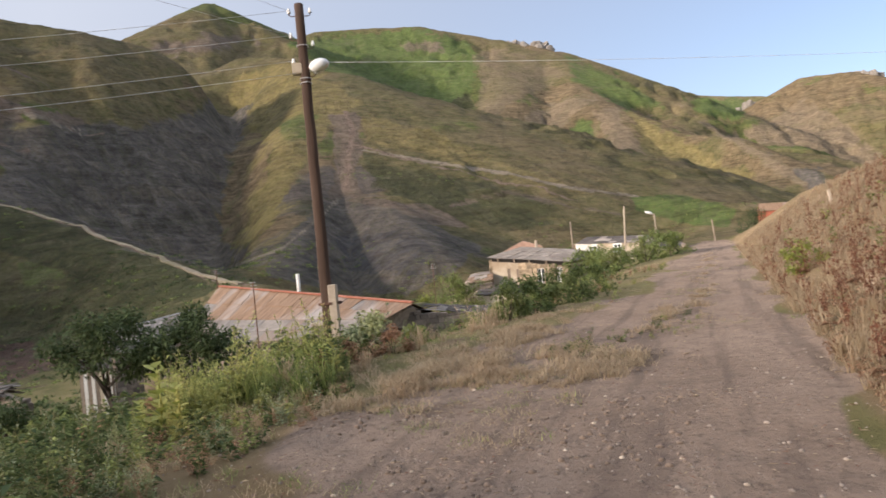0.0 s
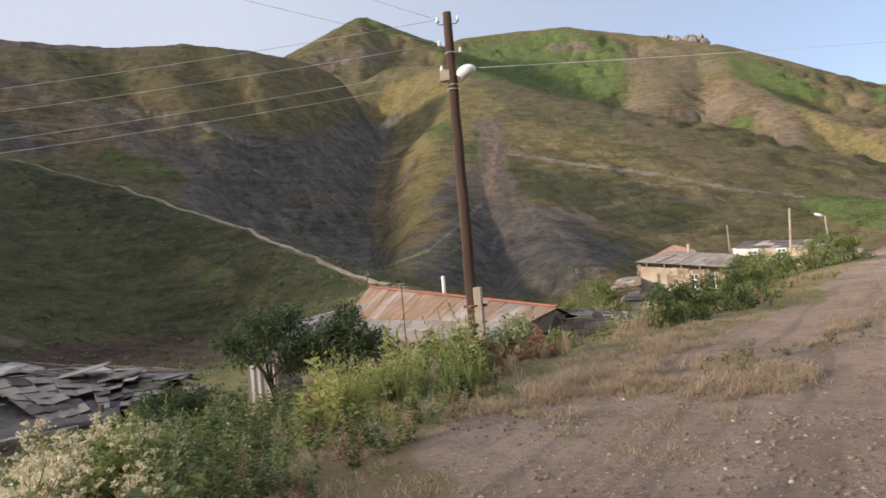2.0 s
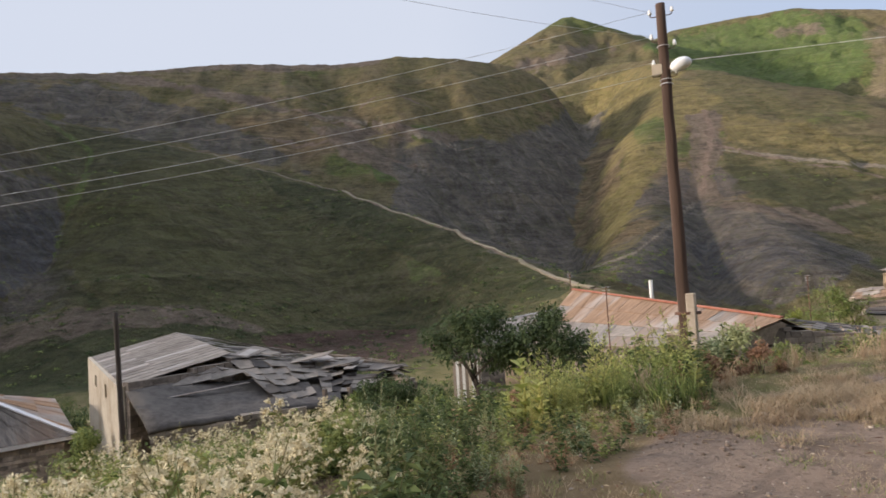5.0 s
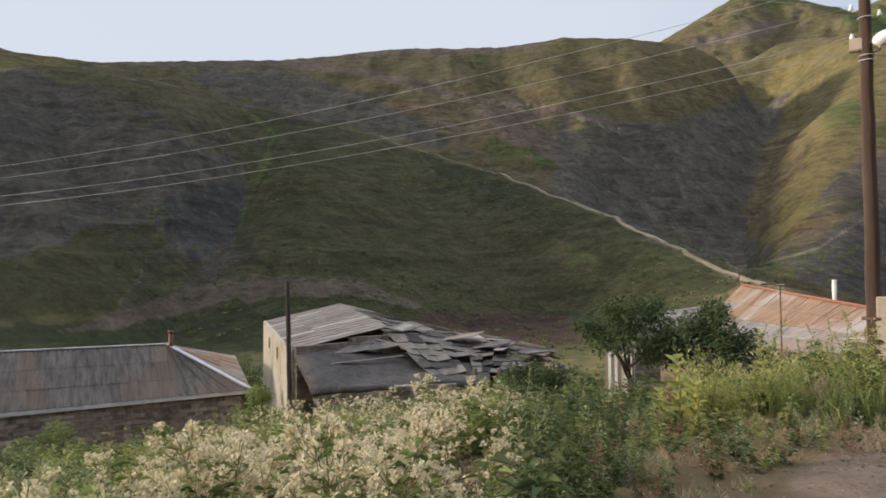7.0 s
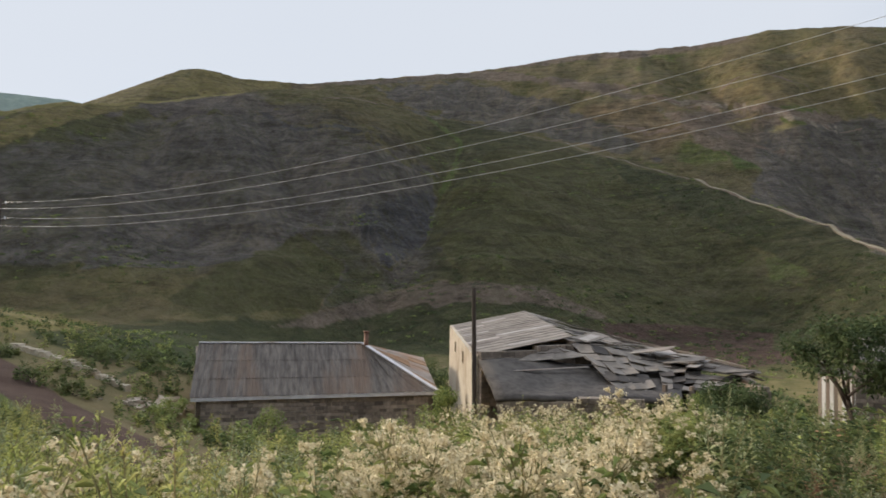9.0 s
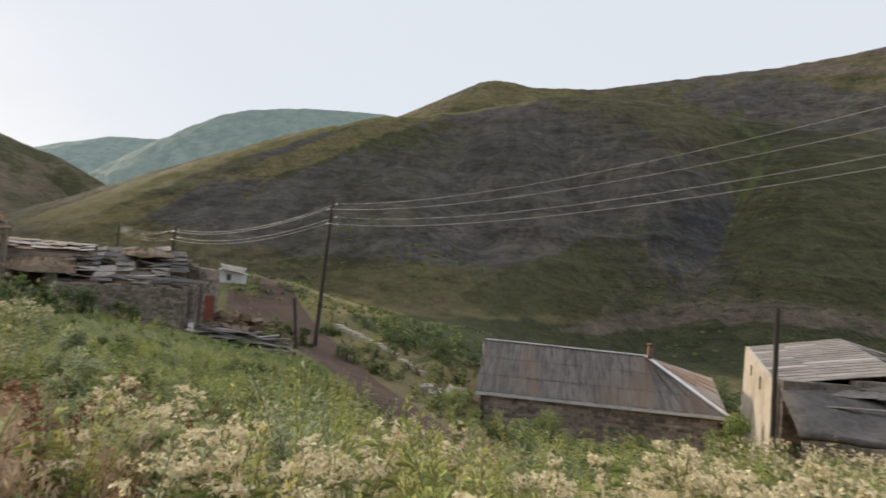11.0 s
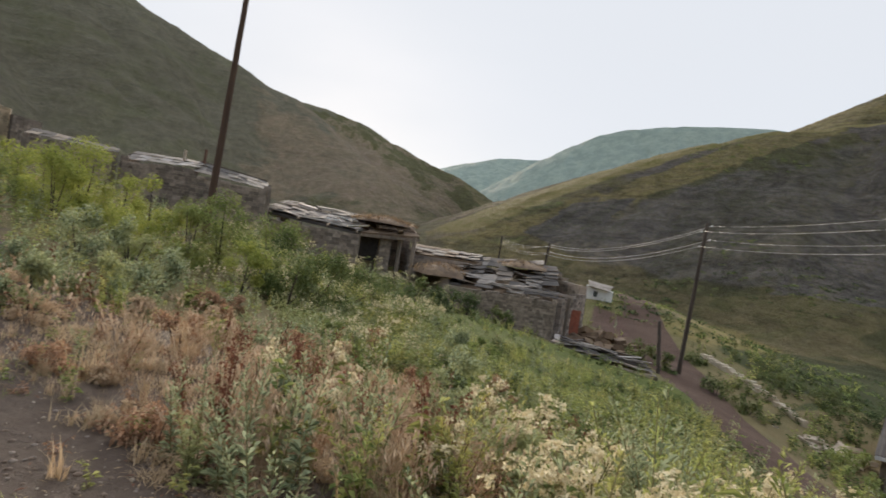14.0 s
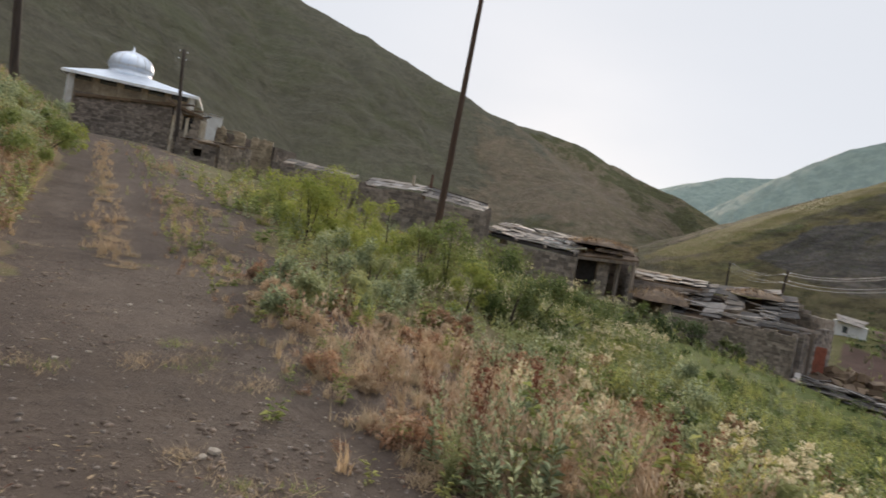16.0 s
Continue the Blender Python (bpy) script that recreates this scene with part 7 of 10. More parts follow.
    B1 = A(152.9, 4.3, 59.5)
    stone_wall(s, T1, T2, zb, T1.z, T2.z, 0.5, M_STONE, 0.24, 0.5, holes=[(0.7, 1.6, T1.z - 1.9, T1.z - 0.5)])
    bk = Vector((-1.8, -4.6, 0.15))
    part("flat_roof", one(slab, T0 + Vector((0.2, 0.4, 0.05)), T1 + Vector((0.2, 0.5, 0.05)), T1 + bk, T0 + bk, 0.22), M_THATCH, s, "earth roof with a dark board edge")
    part("flat_roof", one(slab, T1 + Vector((0.1, 0.5, 0.02)), T2 + Vector((0.4, 0.4, 0.02)), T2 + bk, T1 + bk, 0.2), M_THATCH, s)
    planks(s, 14, T1, T2, T2 + bk, T1 + bk, 0.2, (M_TIMBER, M_SLATE_DARK), seed=21)
    # dark slab behind the porch hole stands for the shade inside
    part("porch_window", one(slab, T1.lerp(T2, .35) + Vector((0.1, .1, -1.9)), T1.lerp(T2, .65) + Vector((0.1, .1, -1.9)), T1.lerp(T2, .65) + Vector((0.1, .1, -.5)), T1.lerp(T2, .35) + Vector((0.1, .1, -.5)), 0.05), M_HOLE_SHADE, s)
    for az in (154.9, 153.9, 152.7):
        p = place(az, 58.4)
        part("pale_pillar", one(beam, (p.x, p.y, low(p) - 0.2), (p.x, p.y, 1.6 + 58.4 * math.tan(radians(5.5))), 0.35 if az < 153 else 0.18), M_PLASTER, s)
    # hut with a window hole
    U0, U1, U2 = A(154.4, 3.85, 51), A(151.4, 3.8, 49.5), A(149.0, 4.0, 54)
    s = thing("stone_hut", A(152.5, 2.4, 51), "square stone hut with a dark window hole and board roof", "hut")
    L = (Vector((U1.x, U1.y)) - Vector((U0.x, U0.y))).length
    zb = low(U0, U1, U2) - 0.4
    stone_wall(s, U0, U1, zb, U0.z, U1.z, 0.4, M_STONE_DARK, 0.2, 0.4, holes=[(L * 0.38, L * 0.66, 1.6 + 50 * math.tan(radians(2.75)), 1.6 + 50 * math.tan(radians(3.4)))])
    stone_wall(s, U1, U2, zb, U1.z, U2.z, 0.4, M_STONE, 0.2, 0.4)
    # added dark slab, so the window hole shows painted shade
    part("dark_inside", one(slab, Vector((U0.x, U0.y, zb)) + Vector((-.5, -1, 0)), Vector((U1.x, U1.y, zb)) + Vector((-.5, -1, 0)), U1 + Vector((-.5, -1, -.1)), U0 + Vector((-.5, -1, -.1)), 0.1), M_HOLE_SHADE, s)
    bk = U2 - U1
    part("roof", one(slab, U0 + Vector((0, .3, .1)), U1 + Vector((0.2, .3, .1)), U2 + Vector((0, 0, .12)), U0 + bk + Vector((0, 0, .12)), 0.16), M_THATCH, s)
    part("back_wall", one(slab, Vector((U2.x, U2.y, zb)), Vector((U0.x + bk.x, U0.y + bk.y, zb)), U0 + bk, U2, 0.3), M_STONE_DARK, s)
    planks(s, 10, U0, U1, U2, U0 + bk, 0.2, (M_TIMBER, M_SLATE), seed=23)
    # broken walls beyond, and a white hut
    V0, V1 = A(151.6, 5.35, 61), A(147.2, 4.95, 60)
    s = thing("roofless_house", A(149, 4, 60), "roofless ruin of pale stone with gaping openings", "ruin")
    L = (V1 - V0).length
    stone_wall(s, V0, V1, low(V0, V1) - 0.4, V0.z, V1.z, 0.5, M_STONE_TAN, 0.18, 0.38, ragged=0.25, holes=[(L * .15, L * .33, V0.z - 1.3, V0.z - .25), (L * .5, L * .62, V0.z - 1.3, V0.z - .3)])
    # dark stone slab behind the openings stands for their shaded inside
    part("dark_inside", one(slab, V0 + Vector((-.3, -.8, -1.9)), V1 + Vector((-.3, -.8, -1.5)), V1 + Vector((-.3, -.8, -.2)), V0 + Vector((-.3, -.8, -.2)), 0.2), M_STONE_DARK, s)
    V2 = A(145.4, 4.5, 62)
    stone_wall(s, V1, V2, low(V1, V2) - 0.4, V1.z - .2, V2.z - .1, 0.5, M_STONE_DARK, 0.24, 0.5, ragged=0.25)
    p, q = A(152.5, 6.15, 70), A(151.3, 6.1, 70)
    s = thing("white_shed", (p.x, p.y, gz(p.x, p.y)), "small white tin shed behind the ruins", "shed")
    bk = Vector((-.6, -2, 0))
    zb = low(p, q) - 0.3
    for a, b in ((p, q), (q, q + bk), (p + bk, p)):
        part("wall", one(slab, Vector((a.x, a.y, zb)), Vector((b.x, b.y, zb)), b, a, 0.1), M_WHITE, s)
    part("roof", one(slab, p + Vector((.1, .1, .06)), q + Vector((.1, .1, .06)), q + bk + Vector((0, 0, .2)), p + bk + Vector((0, 0, .2)), 0.05), M_FASCIA, s)
    # long low roofs down to the shrubs
    X0, X1, X2, X3 = A(146.2, 3.55, 54), A(140.2, 3.25, 49), A(140.0, 3.7, 53), A(145.6, 4.0, 58)
    s = thing("low_hillside_shed", A(143, 3, 53), "low shed with dark board roof above the shrubs", "shed")
    sheets(s, "roof", (X0, X1, X2, X3), 7, 2, M_SLATE_DARK, 0.08, alt=M_TIMBER, altp=0.3)
    stone_wall(s, X0, X1, low(X0, X1) - 0.4, X0.z - 0.1, X1.z - 0.1, 0.4, M_STONE_DARK, 0.22, 0.45)
    # low house far below in the gap of the valley
    p, q = A(111.4, 3.55, 190), A(108.7, 3.1, 190)
    s = thing("far_hamlet_house", (p.x, p.y, gz(p.x, p.y)), "far pale house in the gap of the valley", "house")
    zb = low(p, q) - 1
    part("wall", one(slab, Vector((p.x, p.y, zb)), Vector((q.x, q.y, zb)), q, p, 3.0), M_PLASTER, s)
    part("roof", one(slab, p + Vector((0, 0, .1)), q + Vector((0, 0, .1)), q + Vector((-4, -1, 1.6)), p + Vector((-4, -1, 1.6)), 0.2), M_SLATE, s)


# ---- poles, lamps and wires ----
def tube(bm, pts, r, sides=6):
    rings = []
    for i, p in enumerate(pts):
        d = (pts[min(i + 1, len(pts) - 1)] - pts[max(i - 1, 0)]).normalized()
        s = d.cross(Vector((0, 0, 1)))
        if s.length < 0.05:
            s = d.cross(Vector((1, 0, 0)))
        s.normalize()
        u = s.cross(d)
        rad = r[i] if isinstance(r, (list, tuple)) else r
        rings.append([bm.verts.new(p + (s * math.cos(2 * math.pi * k / sides) + u * math.sin(2 * math.pi * k / sides)) * rad) for k in range(sides)])
    for a, b in zip(rings[:-1], rings[1:]):
        for k in range(sides):
            bm.faces.new((a[k], a[(k + 1) % sides], b[(k + 1) % sides], b[k]))
    bm.faces.new(rings[0][::-1])
    bm.faces.new(rings[-1])


def pole(base, top, r0, r1, material, label, name="utility_pole", seed=0, group="village poles"):
    """A round timber: slightly crooked, with checks along it."""
    base, top = Vector(base), Vector(top)
    h = thing(name, base, label, "pole", group)
    r2 = random.Random(seed)
    n = 14
    pts, rad = [], []
    for i in range(n + 1):
        t = i / n
        w = math.sin(t * math.pi) * 0.011
        pts.append(base.lerp(top, t) + Vector((w * r2.uniform(-1, 1), w * r2.uniform(-1, 1), 0)))
        rad.append(r0 + (r1 - r0) * t)
    pts[0] = pts[0] - Vector((0, 0, 1.3))
    bm = bmesh.new()
    tube(bm, pts, rad, 12)
    part("shaft", bm, material, h, "", True)
    return h


def insulator(parent, p, d):
    """A hooked pin with a porcelain bell; p on the pole, d sideways."""
    q = p + d
    bm = bmesh.new()
    tube(bm, [p, p + d * 0.7, q + Vector((0, 0, 0.03)), q + Vector((0, 0, 0.10))], 0.012, 5)
    hook = part("insulator_pin", bm, M_IRON, parent)
    bm = bmesh.new()
    tube(bm, [q + Vector((0, 0, z)) for z in (0.06, 0.08, 0.12, 0.13, 0.17, 0.19)], [0.03, 0.045, 0.042, 0.03, 0.032, 0.012], 10)
    part("insulator", bm, M_CERAMIC, parent, "white porcelain insulator", True)
    return q + Vector((0, 0, 0.13))


def wire(name, a, b, sag, r, label, group="overhead wires"):
    n = 24
    pts = [a.lerp(b, i / n) - Vector((0, 0, sag * 4 * (i / n) * (1 - i / n))) for i in range(n + 1)]
    bm = bmesh.new()
    tube(bm, pts, r, 5)
    ob = link_mesh(name, bm, M_CABLE, True)
    return tagged(ob, label, "wire", group)


def poles():
    # main pole with its concrete stub and lamp
    b = place(11.75, 16.0)
    g = gz(b.x, b.y)
    top = A(11.7, 20.9, 16.0)
    main = pole((b.x, b.y, g), top, 0.15, 0.105, M_POLE, "tall brown timber pole lashed to a concrete stub", seed=1)
    lat = Vector((math.cos(radians(11.7)), math.sin(radians(11.7)), 0))
    s = place(11.25, 15.85)
    st = A(11.2, -1.7, 15.85)
    bm = bmesh.new()
    beam(bm, (s.x, s.y, gz(s.x, s.y) - 0.4), st, 0.24, 0.22, taper=0.86)
    bmesh.ops.bevel(bm, geom=bm.edges[:], offset=0.02, segments=1, affect="EDGES")
    part("concrete_stub", bm, M_CONCRETE, main, "pale concrete stub")
    for z in (st.z - 0.45, g + 0.42):
        for k in range(3):
            zz = z + 0.02 * k
            bm = bmesh.new()
            cpt = Vector(((b.x + s.x) / 2, (b.y + s.y) / 2, zz))
            rr = ((b - s).xy.length) / 2 + 0.17
            pts = [cpt + lat * (rr * math.cos(q)) + Vector((-lat.y, lat.x, 0)) * (0.175 * math.sin(q)) for q in [2 * math.pi * i / 20 for i in range(21)]]
            tube(bm, pts, 0.011, 5)
            part("wire_lashing", bm, M_IRON, main)
    tips = {}
    for k, (z, sd) in enumerate(((top.z - 0.28, -1), (top.z - 0.28, 1), (top.z - 0.85, -1), (top.z - 1.05, 1), (top.z - 1.45, -1), (top.z - 1.7, 1))):
        p = Vector((top.x, top.y, z)) + lat * (0.10 * sd)
        tips[k] = insulator(main, p, lat * (0.14 * sd))
    zl = 1.6 + 16 * math.tan(radians(16.6))
    # lamp: control box, arm, shade
    c = Vector((top.x, top.y, zl))
    bm = bmesh.new()
    bmesh.ops.create_cube(bm, size=1.0, matrix=Matrix.Translation(c - lat * 0.17 - Vector((0, 0, 0.18))) @ Matrix.Rotation(radians(11.7), 4, "Z") @ Matrix.Diagonal((0.24, 0.2, 0.26, 1)))
    bmesh.ops.bevel(bm, geom=bm.edges[:], offset=0.02, segments=2, affect="EDGES")
    part("control_box", bm, M_PLASTER, main, "cream metal control box")
    bm = bmesh.new()
    tube(bm, [c + lat * 0.08 - Vector((0, 0.08, 0.2)), c + lat * 0.3 - Vector((0, 0.1, 0.12)), c + lat * 0.5 - Vector((0, 0.12, 0.08))], 0.022, 8)
    part("lamp_arm", bm, M_IRON, main)
    bm = bmesh.new()
    bmesh.ops.create_uvsphere(bm, u_segments=16, v_segments=10, radius=1.0, matrix=Matrix.Translation(c + lat * 0.36 - Vector((0, 0.12, 0.14))) @ Matrix.Rotation(radians(11.7), 4, "Z") @ Matrix.Rotation(radians(-14), 4, "Y") @ Matrix.Diagonal((0.24, 0.15, 0.15, 1)))
    part("lamp_shade", bm, M_CERAMIC, main, "white egg-shaped street lamp", True)
    for z in (zl - 0.42, zl - 0.52, zl + 0.35):
        bm = bmesh.new()
        pts = [Vector((top.x, top.y, z)) + Vector((0.135 * math.cos(q), 0.135 * math.sin(q), 0)) for q in [2 * math.pi * i / 16 for i in range(17)]]
        tube(bm, pts, 0.012, 5)
        part("steel_band", bm, M_FASCIA, main)
    # lines down the valley
    b2 = place(93.4, 40)
    t2 = A(93.0, 5.35, 40)
    p2 = pole((b2.x, b2.y, gz(b2.x, b2.y)), t2, 0.13, 0.09, M_POLE_DARK, "dark timber pole carrying four wires across the village", seed=2)
    lat2 = Vector((-math.sin(radians(10)), math.cos(radians(10)), 0))
    ends2 = []
    for k, el in enumerate((5.1, 4.6, 4.0, 3.4)):
        z = 1.6 + 40 * math.tan(radians(el))
        sd = 1 if k % 2 == 0 else -1
        ends2.append(insulator(p2, Vector((t2.x, t2.y, z - 0.1)) + lat2 * 0.08 * sd, lat2 * 0.16 * sd))
    b3 = place(105.2, 62)
    t3 = A(105.0, 1.9, 62)
    p3 = pole((b3.x, b3.y, gz(b3.x, b3.y)), t3, 0.13, 0.09, M_POLE_DARK, "dark timber pole standing behind the ruined roofs", seed=3)
    ends3 = []
    for k, el in enumerate((1.75, 1.6, 1.15, 0.95)):
        z = 1.6 + 62 * math.tan(radians(el))
        sd = 1 if k % 2 == 0 else -1
        ends3.append(insulator(p3, Vector((t3.x, t3.y, z - 0.1)) + lat2 * 0.08 * sd, lat2 * 0.16 * sd))
    b4 = place(109.0, 88)
    t4 = A(109.0, 1.9, 88)
    p4 = pole((b4.x, b4.y, gz(b4.x, b4.y)), t4, 0.13, 0.09, M_POLE_DARK, "dark distant pole beyond the ruins", seed=4)
    for k in range(4):
        a = tips[(0, 2, 4, 5)[k]]
        wire("wire", a, ends2[k], 1.1, 0.0055, "pale bare overhead wire sagging between two poles")
        wire("wire", ends2[k], ends3[k], 0.75, 0.012, "pale bare overhead wire sagging between two poles")
        q = Vector((t4.x, t4.y, t4.z - 0.1 - 0.28 * k))
        wire("wire", ends3[k], q, 0.55, 0.007, "pale bare overhead wire sagging between two poles")
    bE = place(-50, 35)
    tE = Vector((bE.x, bE.y, 6.3))
    pE = pole((bE.x, bE.y, gz(bE.x, bE.y)), tE, 0.13, 0.1, M_POLE_DARK, "timber pole up on the bank", seed=12)
    wire("wire", c + lat * 0.5 - Vector((0, 0.12, 0.08)), tE - Vector((0, 0, 0.3)), 0.25, 0.005, "thin pale wire running from the street lamp")
    b9 = place(94.9, 38.5)
    pole((b9.x, b9.y, gz(b9.x, b9.y)), A(95.4, -2.9, 38.5), 0.11, 0.09, M_POLE_DARK, "short dark post standing beside the village lane", seed=9)
    # pole by the barn
    b5 = place(56.75, 26.6)
    pole((b5.x, b5.y, gz(b5.x, b5.y)), A(57.0, -0.35, 26.6), 0.10, 0.08, M_POLE_DARK, "short dark post beside the collapsed barn", seed=5)
    # tall pole on the weedy slope
    b6 = place(133.0, 30)
    g6 = gz(b6.x, b6.y)
    t6 = A(132.6, 21.5, 30)
    p6 = pole((b6.x, b6.y, g6), t6, 0.17, 0.10, M_POLE, "tall timber pole on the weedy slope", seed=6)
    for k, sd in enumerate((-1, 1)):
        insulator(p6, Vector((t6.x, t6.y, t6.z - 0.4 - 0.3 * k)) + lat2 * 0.08 * sd, lat2 * 0.16 * sd)
    for k, sag in enumerate((2.3, 1.5)):
        wire("wire", tips[2 - 2 * k], Vector((t6.x, t6.y, t6.z - 0.25 - 0.3 * k)), sag, 0.004, "thin wire passing high over the weedy slope")
    # pole by the mosque
    b7 = place(154.4, 56)
    t7 = A(155.0, 10.5, 56)
    p7 = pole((b7.x, b7.y, gz(b7.x, b7.y)), t7, 0.16, 0.12, M_POLE_DARK, "dark timber pole below the mosque", seed=7)
    for k in range(4):
        sd = 1 if k % 2 else -1
        insulator(p7, Vector((t7.x, t7.y, t7.z - 0.25 - 0.28 * (k // 2) * 2)) + Vector((0.1 * sd, 0, 0)), Vector((0.2 * sd, 0, 0)))
    # pole on the bank by the road
    b8 = place(165.6, 36)
    p8 = pole((b8.x, b8.y, gz(b8.x, b8.y)), A(166.6, 15, 36), 0.2, 0.15, M_POLE_DARK, "thick dark pole on the roadside bank", seed=8)
    # small poles near the roadside houses
    for az0, el0, az1, el1, r, m, lab, lamp in (
            (-12.9, -2.4, -13.2, 2.4, 55, M_CONCRETE, "slim concrete pole beside the road", False),
            (-15.6, -1.9, -15.45, 1.55, 58, M_CONCRETE, "slim concrete street lamp post beside the road", True),
            (-8.8, -1.4, -8.75, 1.6, 66, M_TIMBER, "grey timber pole behind the stone house", False),
            (-19.8, -1.4, -19.7, 0.6, 75, M_TIMBER, "small grey pole where the road ends", False)):
        p = place(az0, r)
        o = pole((p.x, p.y, gz(p.x, p.y)), A(az1, el1, r), 0.085, 0.065, m, lab, "street_lamp" if lamp else "utility_pole", seed=int(r))
        if lamp:
            q = A(az1, el1, r)
            part("lamp_arm", one(beam, q - Vector((0, 0, .2)), q + Vector((-0.40, -.1, 0.08)), 0.05), M_IRON, o)
            bm = bmesh.new()
            bmesh.ops.create_uvsphere(bm, u_segments=12, v_segments=8, radius=1, matrix=Matrix.Translation(q + Vector((-0.42, -.1, 0.1))) @ Matrix.Rotation(0.35, 4, "Y") @ Matrix.Diagonal((.34, .14, .11, 1)))
            part("lamp_head", bm, M_CERAMIC, o, "white lamp head", True)
    # thin aerials by the rusty roof
    for az, e0, e1, r in ((17.75, -5.6, -0.8, 27), (20.6, -1.2, 0.55, 43), (3.0, -3.6, -0.8, 42), (70.0, -3, 0, 0)):
        if r:
            p = place(az, r)
            z0 = gz(p.x, p.y) - 0.2 if az != 20.6 else 1.6 - r * 0.03
            m = thing("aerial_mast", (p.x, p.y, z0), "thin iron aerial mast beside the old roof", "mast")
            part("mast", one(beam, (p.x, p.y, z0), A(az, e1, r), 0.05, sides=6), M_IRON, m)
            q = A(az, e1, r)
            for k in range(3):
                part("crossbar", one(beam, q + Vector((-.14, 0, -.12 * k)), q + Vector((.14, 0.02, -.12 * k)), 0.014), M_FASCIA, m)
    # white marker on the bank
    p = place(-28.1, 30)
    m = thing("marker_post", (p.x, p.y, gz(p.x, p.y)), "short white marker post on the dry bank", "post")
    part("post", one(beam, (p.x, p.y, gz(p.x, p.y) - .2), (p.x - .1, p.y, gz(p.x, p.y) + .55), 0.08), M_CONCRETE, m)


lower_ruin()
upper_ruins()
mosque()
poles()


# ---- plants ----
G_GREEN = leafy("weed_green", (0.080, 0.118, 0.036), (0.290, 0.335, 0.108), (0.330, 0.310, 0.105), through_=0.4)
G_LIME = leafy("lime_green", (0.150, 0.190, 0.050), (0.520, 0.550, 0.190), (0.540, 0.485, 0.175), through_=0.4)
G_SAGE = leafy("sage_green", (0.110, 0.142, 0.078), (0.480, 0.525, 0.320), (0.380, 0.385, 0.165), through_=0.4)
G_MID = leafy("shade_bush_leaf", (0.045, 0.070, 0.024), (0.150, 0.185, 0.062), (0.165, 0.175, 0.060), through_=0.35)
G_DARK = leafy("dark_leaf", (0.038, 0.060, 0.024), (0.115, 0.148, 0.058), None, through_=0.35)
G_BUSH = leafy("bush_leaf", (0.088, 0.128, 0.040), (0.275, 0.325, 0.105), (0.280, 0.295, 0.100), through_=0.4)
G_YBUSH = leafy("yellow_bush_leaf", (0.205, 0.245, 0.058), (0.380, 0.395, 0.100), None)
G_DRY = leafy("dry_straw", (0.33, 0.250, 0.155), (0.52, 0.410, 0.265), (0.42, 0.30, 0.185))
G_PEACH = leafy("bleached_grass", (0.40, 0.29, 0.185), (0.55, 0.42, 0.28), None)
G_RUST = leafy("rusty_dock", (0.105, 0.042, 0.028), (0.270, 0.122, 0.072), None, through_=0.25)
G_RED = leafy("withered_red_weed", (0.215, 0.118, 0.070), (0.500, 0.310, 0.190), None, through_=0.35)
G_STEM = leafy("weed_stem", (0.156, 0.156, 0.066), (0.288, 0.240, 0.120), None, through_=0.1)
G_CREAM = leafy("cream_seed_head", (0.540, 0.465, 0.290), (0.820, 0.735, 0.510), None, through_=0.25)
G_BROWNHEAD = leafy("brown_seed_head", (0.40, 0.29, 0.195), (0.60, 0.47, 0.335), None, through_=0.25)


class Soup:
    """Collects triangles with a material slot each."""

    def __init__(self):
        self.v, self.f, self.m = [], [], []

    def tri(self, pts, faces, mat):
        o = len(self.v)
        self.v.extend(tuple(p) for p in pts)
        self.f.extend((a + o, b + o, c + o) for a, b, c in faces)
        self.m.extend([mat] * len(faces))

    def leaf(self, p, d, length, width, mat, droop=0.3, r=rng):
        d = d.normalized()
        s = d.cross(Vector((0, 0, 1)))
        s = s.normalized() if s.length > 0.05 else Vector((1, 0, 0))
        s = (s + Vector((0, 0, r.uniform(-.5, .5)))).normalized()
        mid = p + d * length * 0.5 + Vector((0, 0, length * 0.06))
        tip = p + d * length - Vector((0, 0, droop * length))
        self.tri((p, mid + s * width / 2, tip, mid - s * width / 2), ((0, 1, 2), (0, 2, 3)), mat)

    def stem(self, pts, r0, r1, mat):
        n = len(pts)
        vs = []
        for i, p in enumerate(pts):
            rad = r0 + (r1 - r0) * i / (n - 1)
            for k in range(3):
                a = 2 * math.pi * k / 3
                vs.append(p + Vector((rad * math.cos(a), rad * math.sin(a), 0)))
        fs = []
        for i in range(n - 1):
            for k in range(3):
                a, b = i * 3 + k, i * 3 + (k + 1) % 3
                fs += [(a, b, b + 3), (a, b + 3, a + 3)]
        self.tri(vs, fs, mat)

    def puff(self, p, r, mat, rr=rng):
        vs = [p + Vector((rr.gauss(0, 1), rr.gauss(0, 1), rr.gauss(0, 1))).normalized() * r for _ in range(6)]
        self.tri(vs, ((0, 1, 2), (3, 4, 5)), mat)

    def arrays(self):
        return np.array(self.v), np.array(self.f, int), np.array(self.m, int)


def curve_pts(r, h, lean, n=5):
    a = r.uniform(0, 6.28)
    return [Vector((math.cos(a) * lean * (i / n) ** 1.6, math.sin(a) * lean * (i / n) ** 1.6, h * i / n)) for i in range(n + 1)]


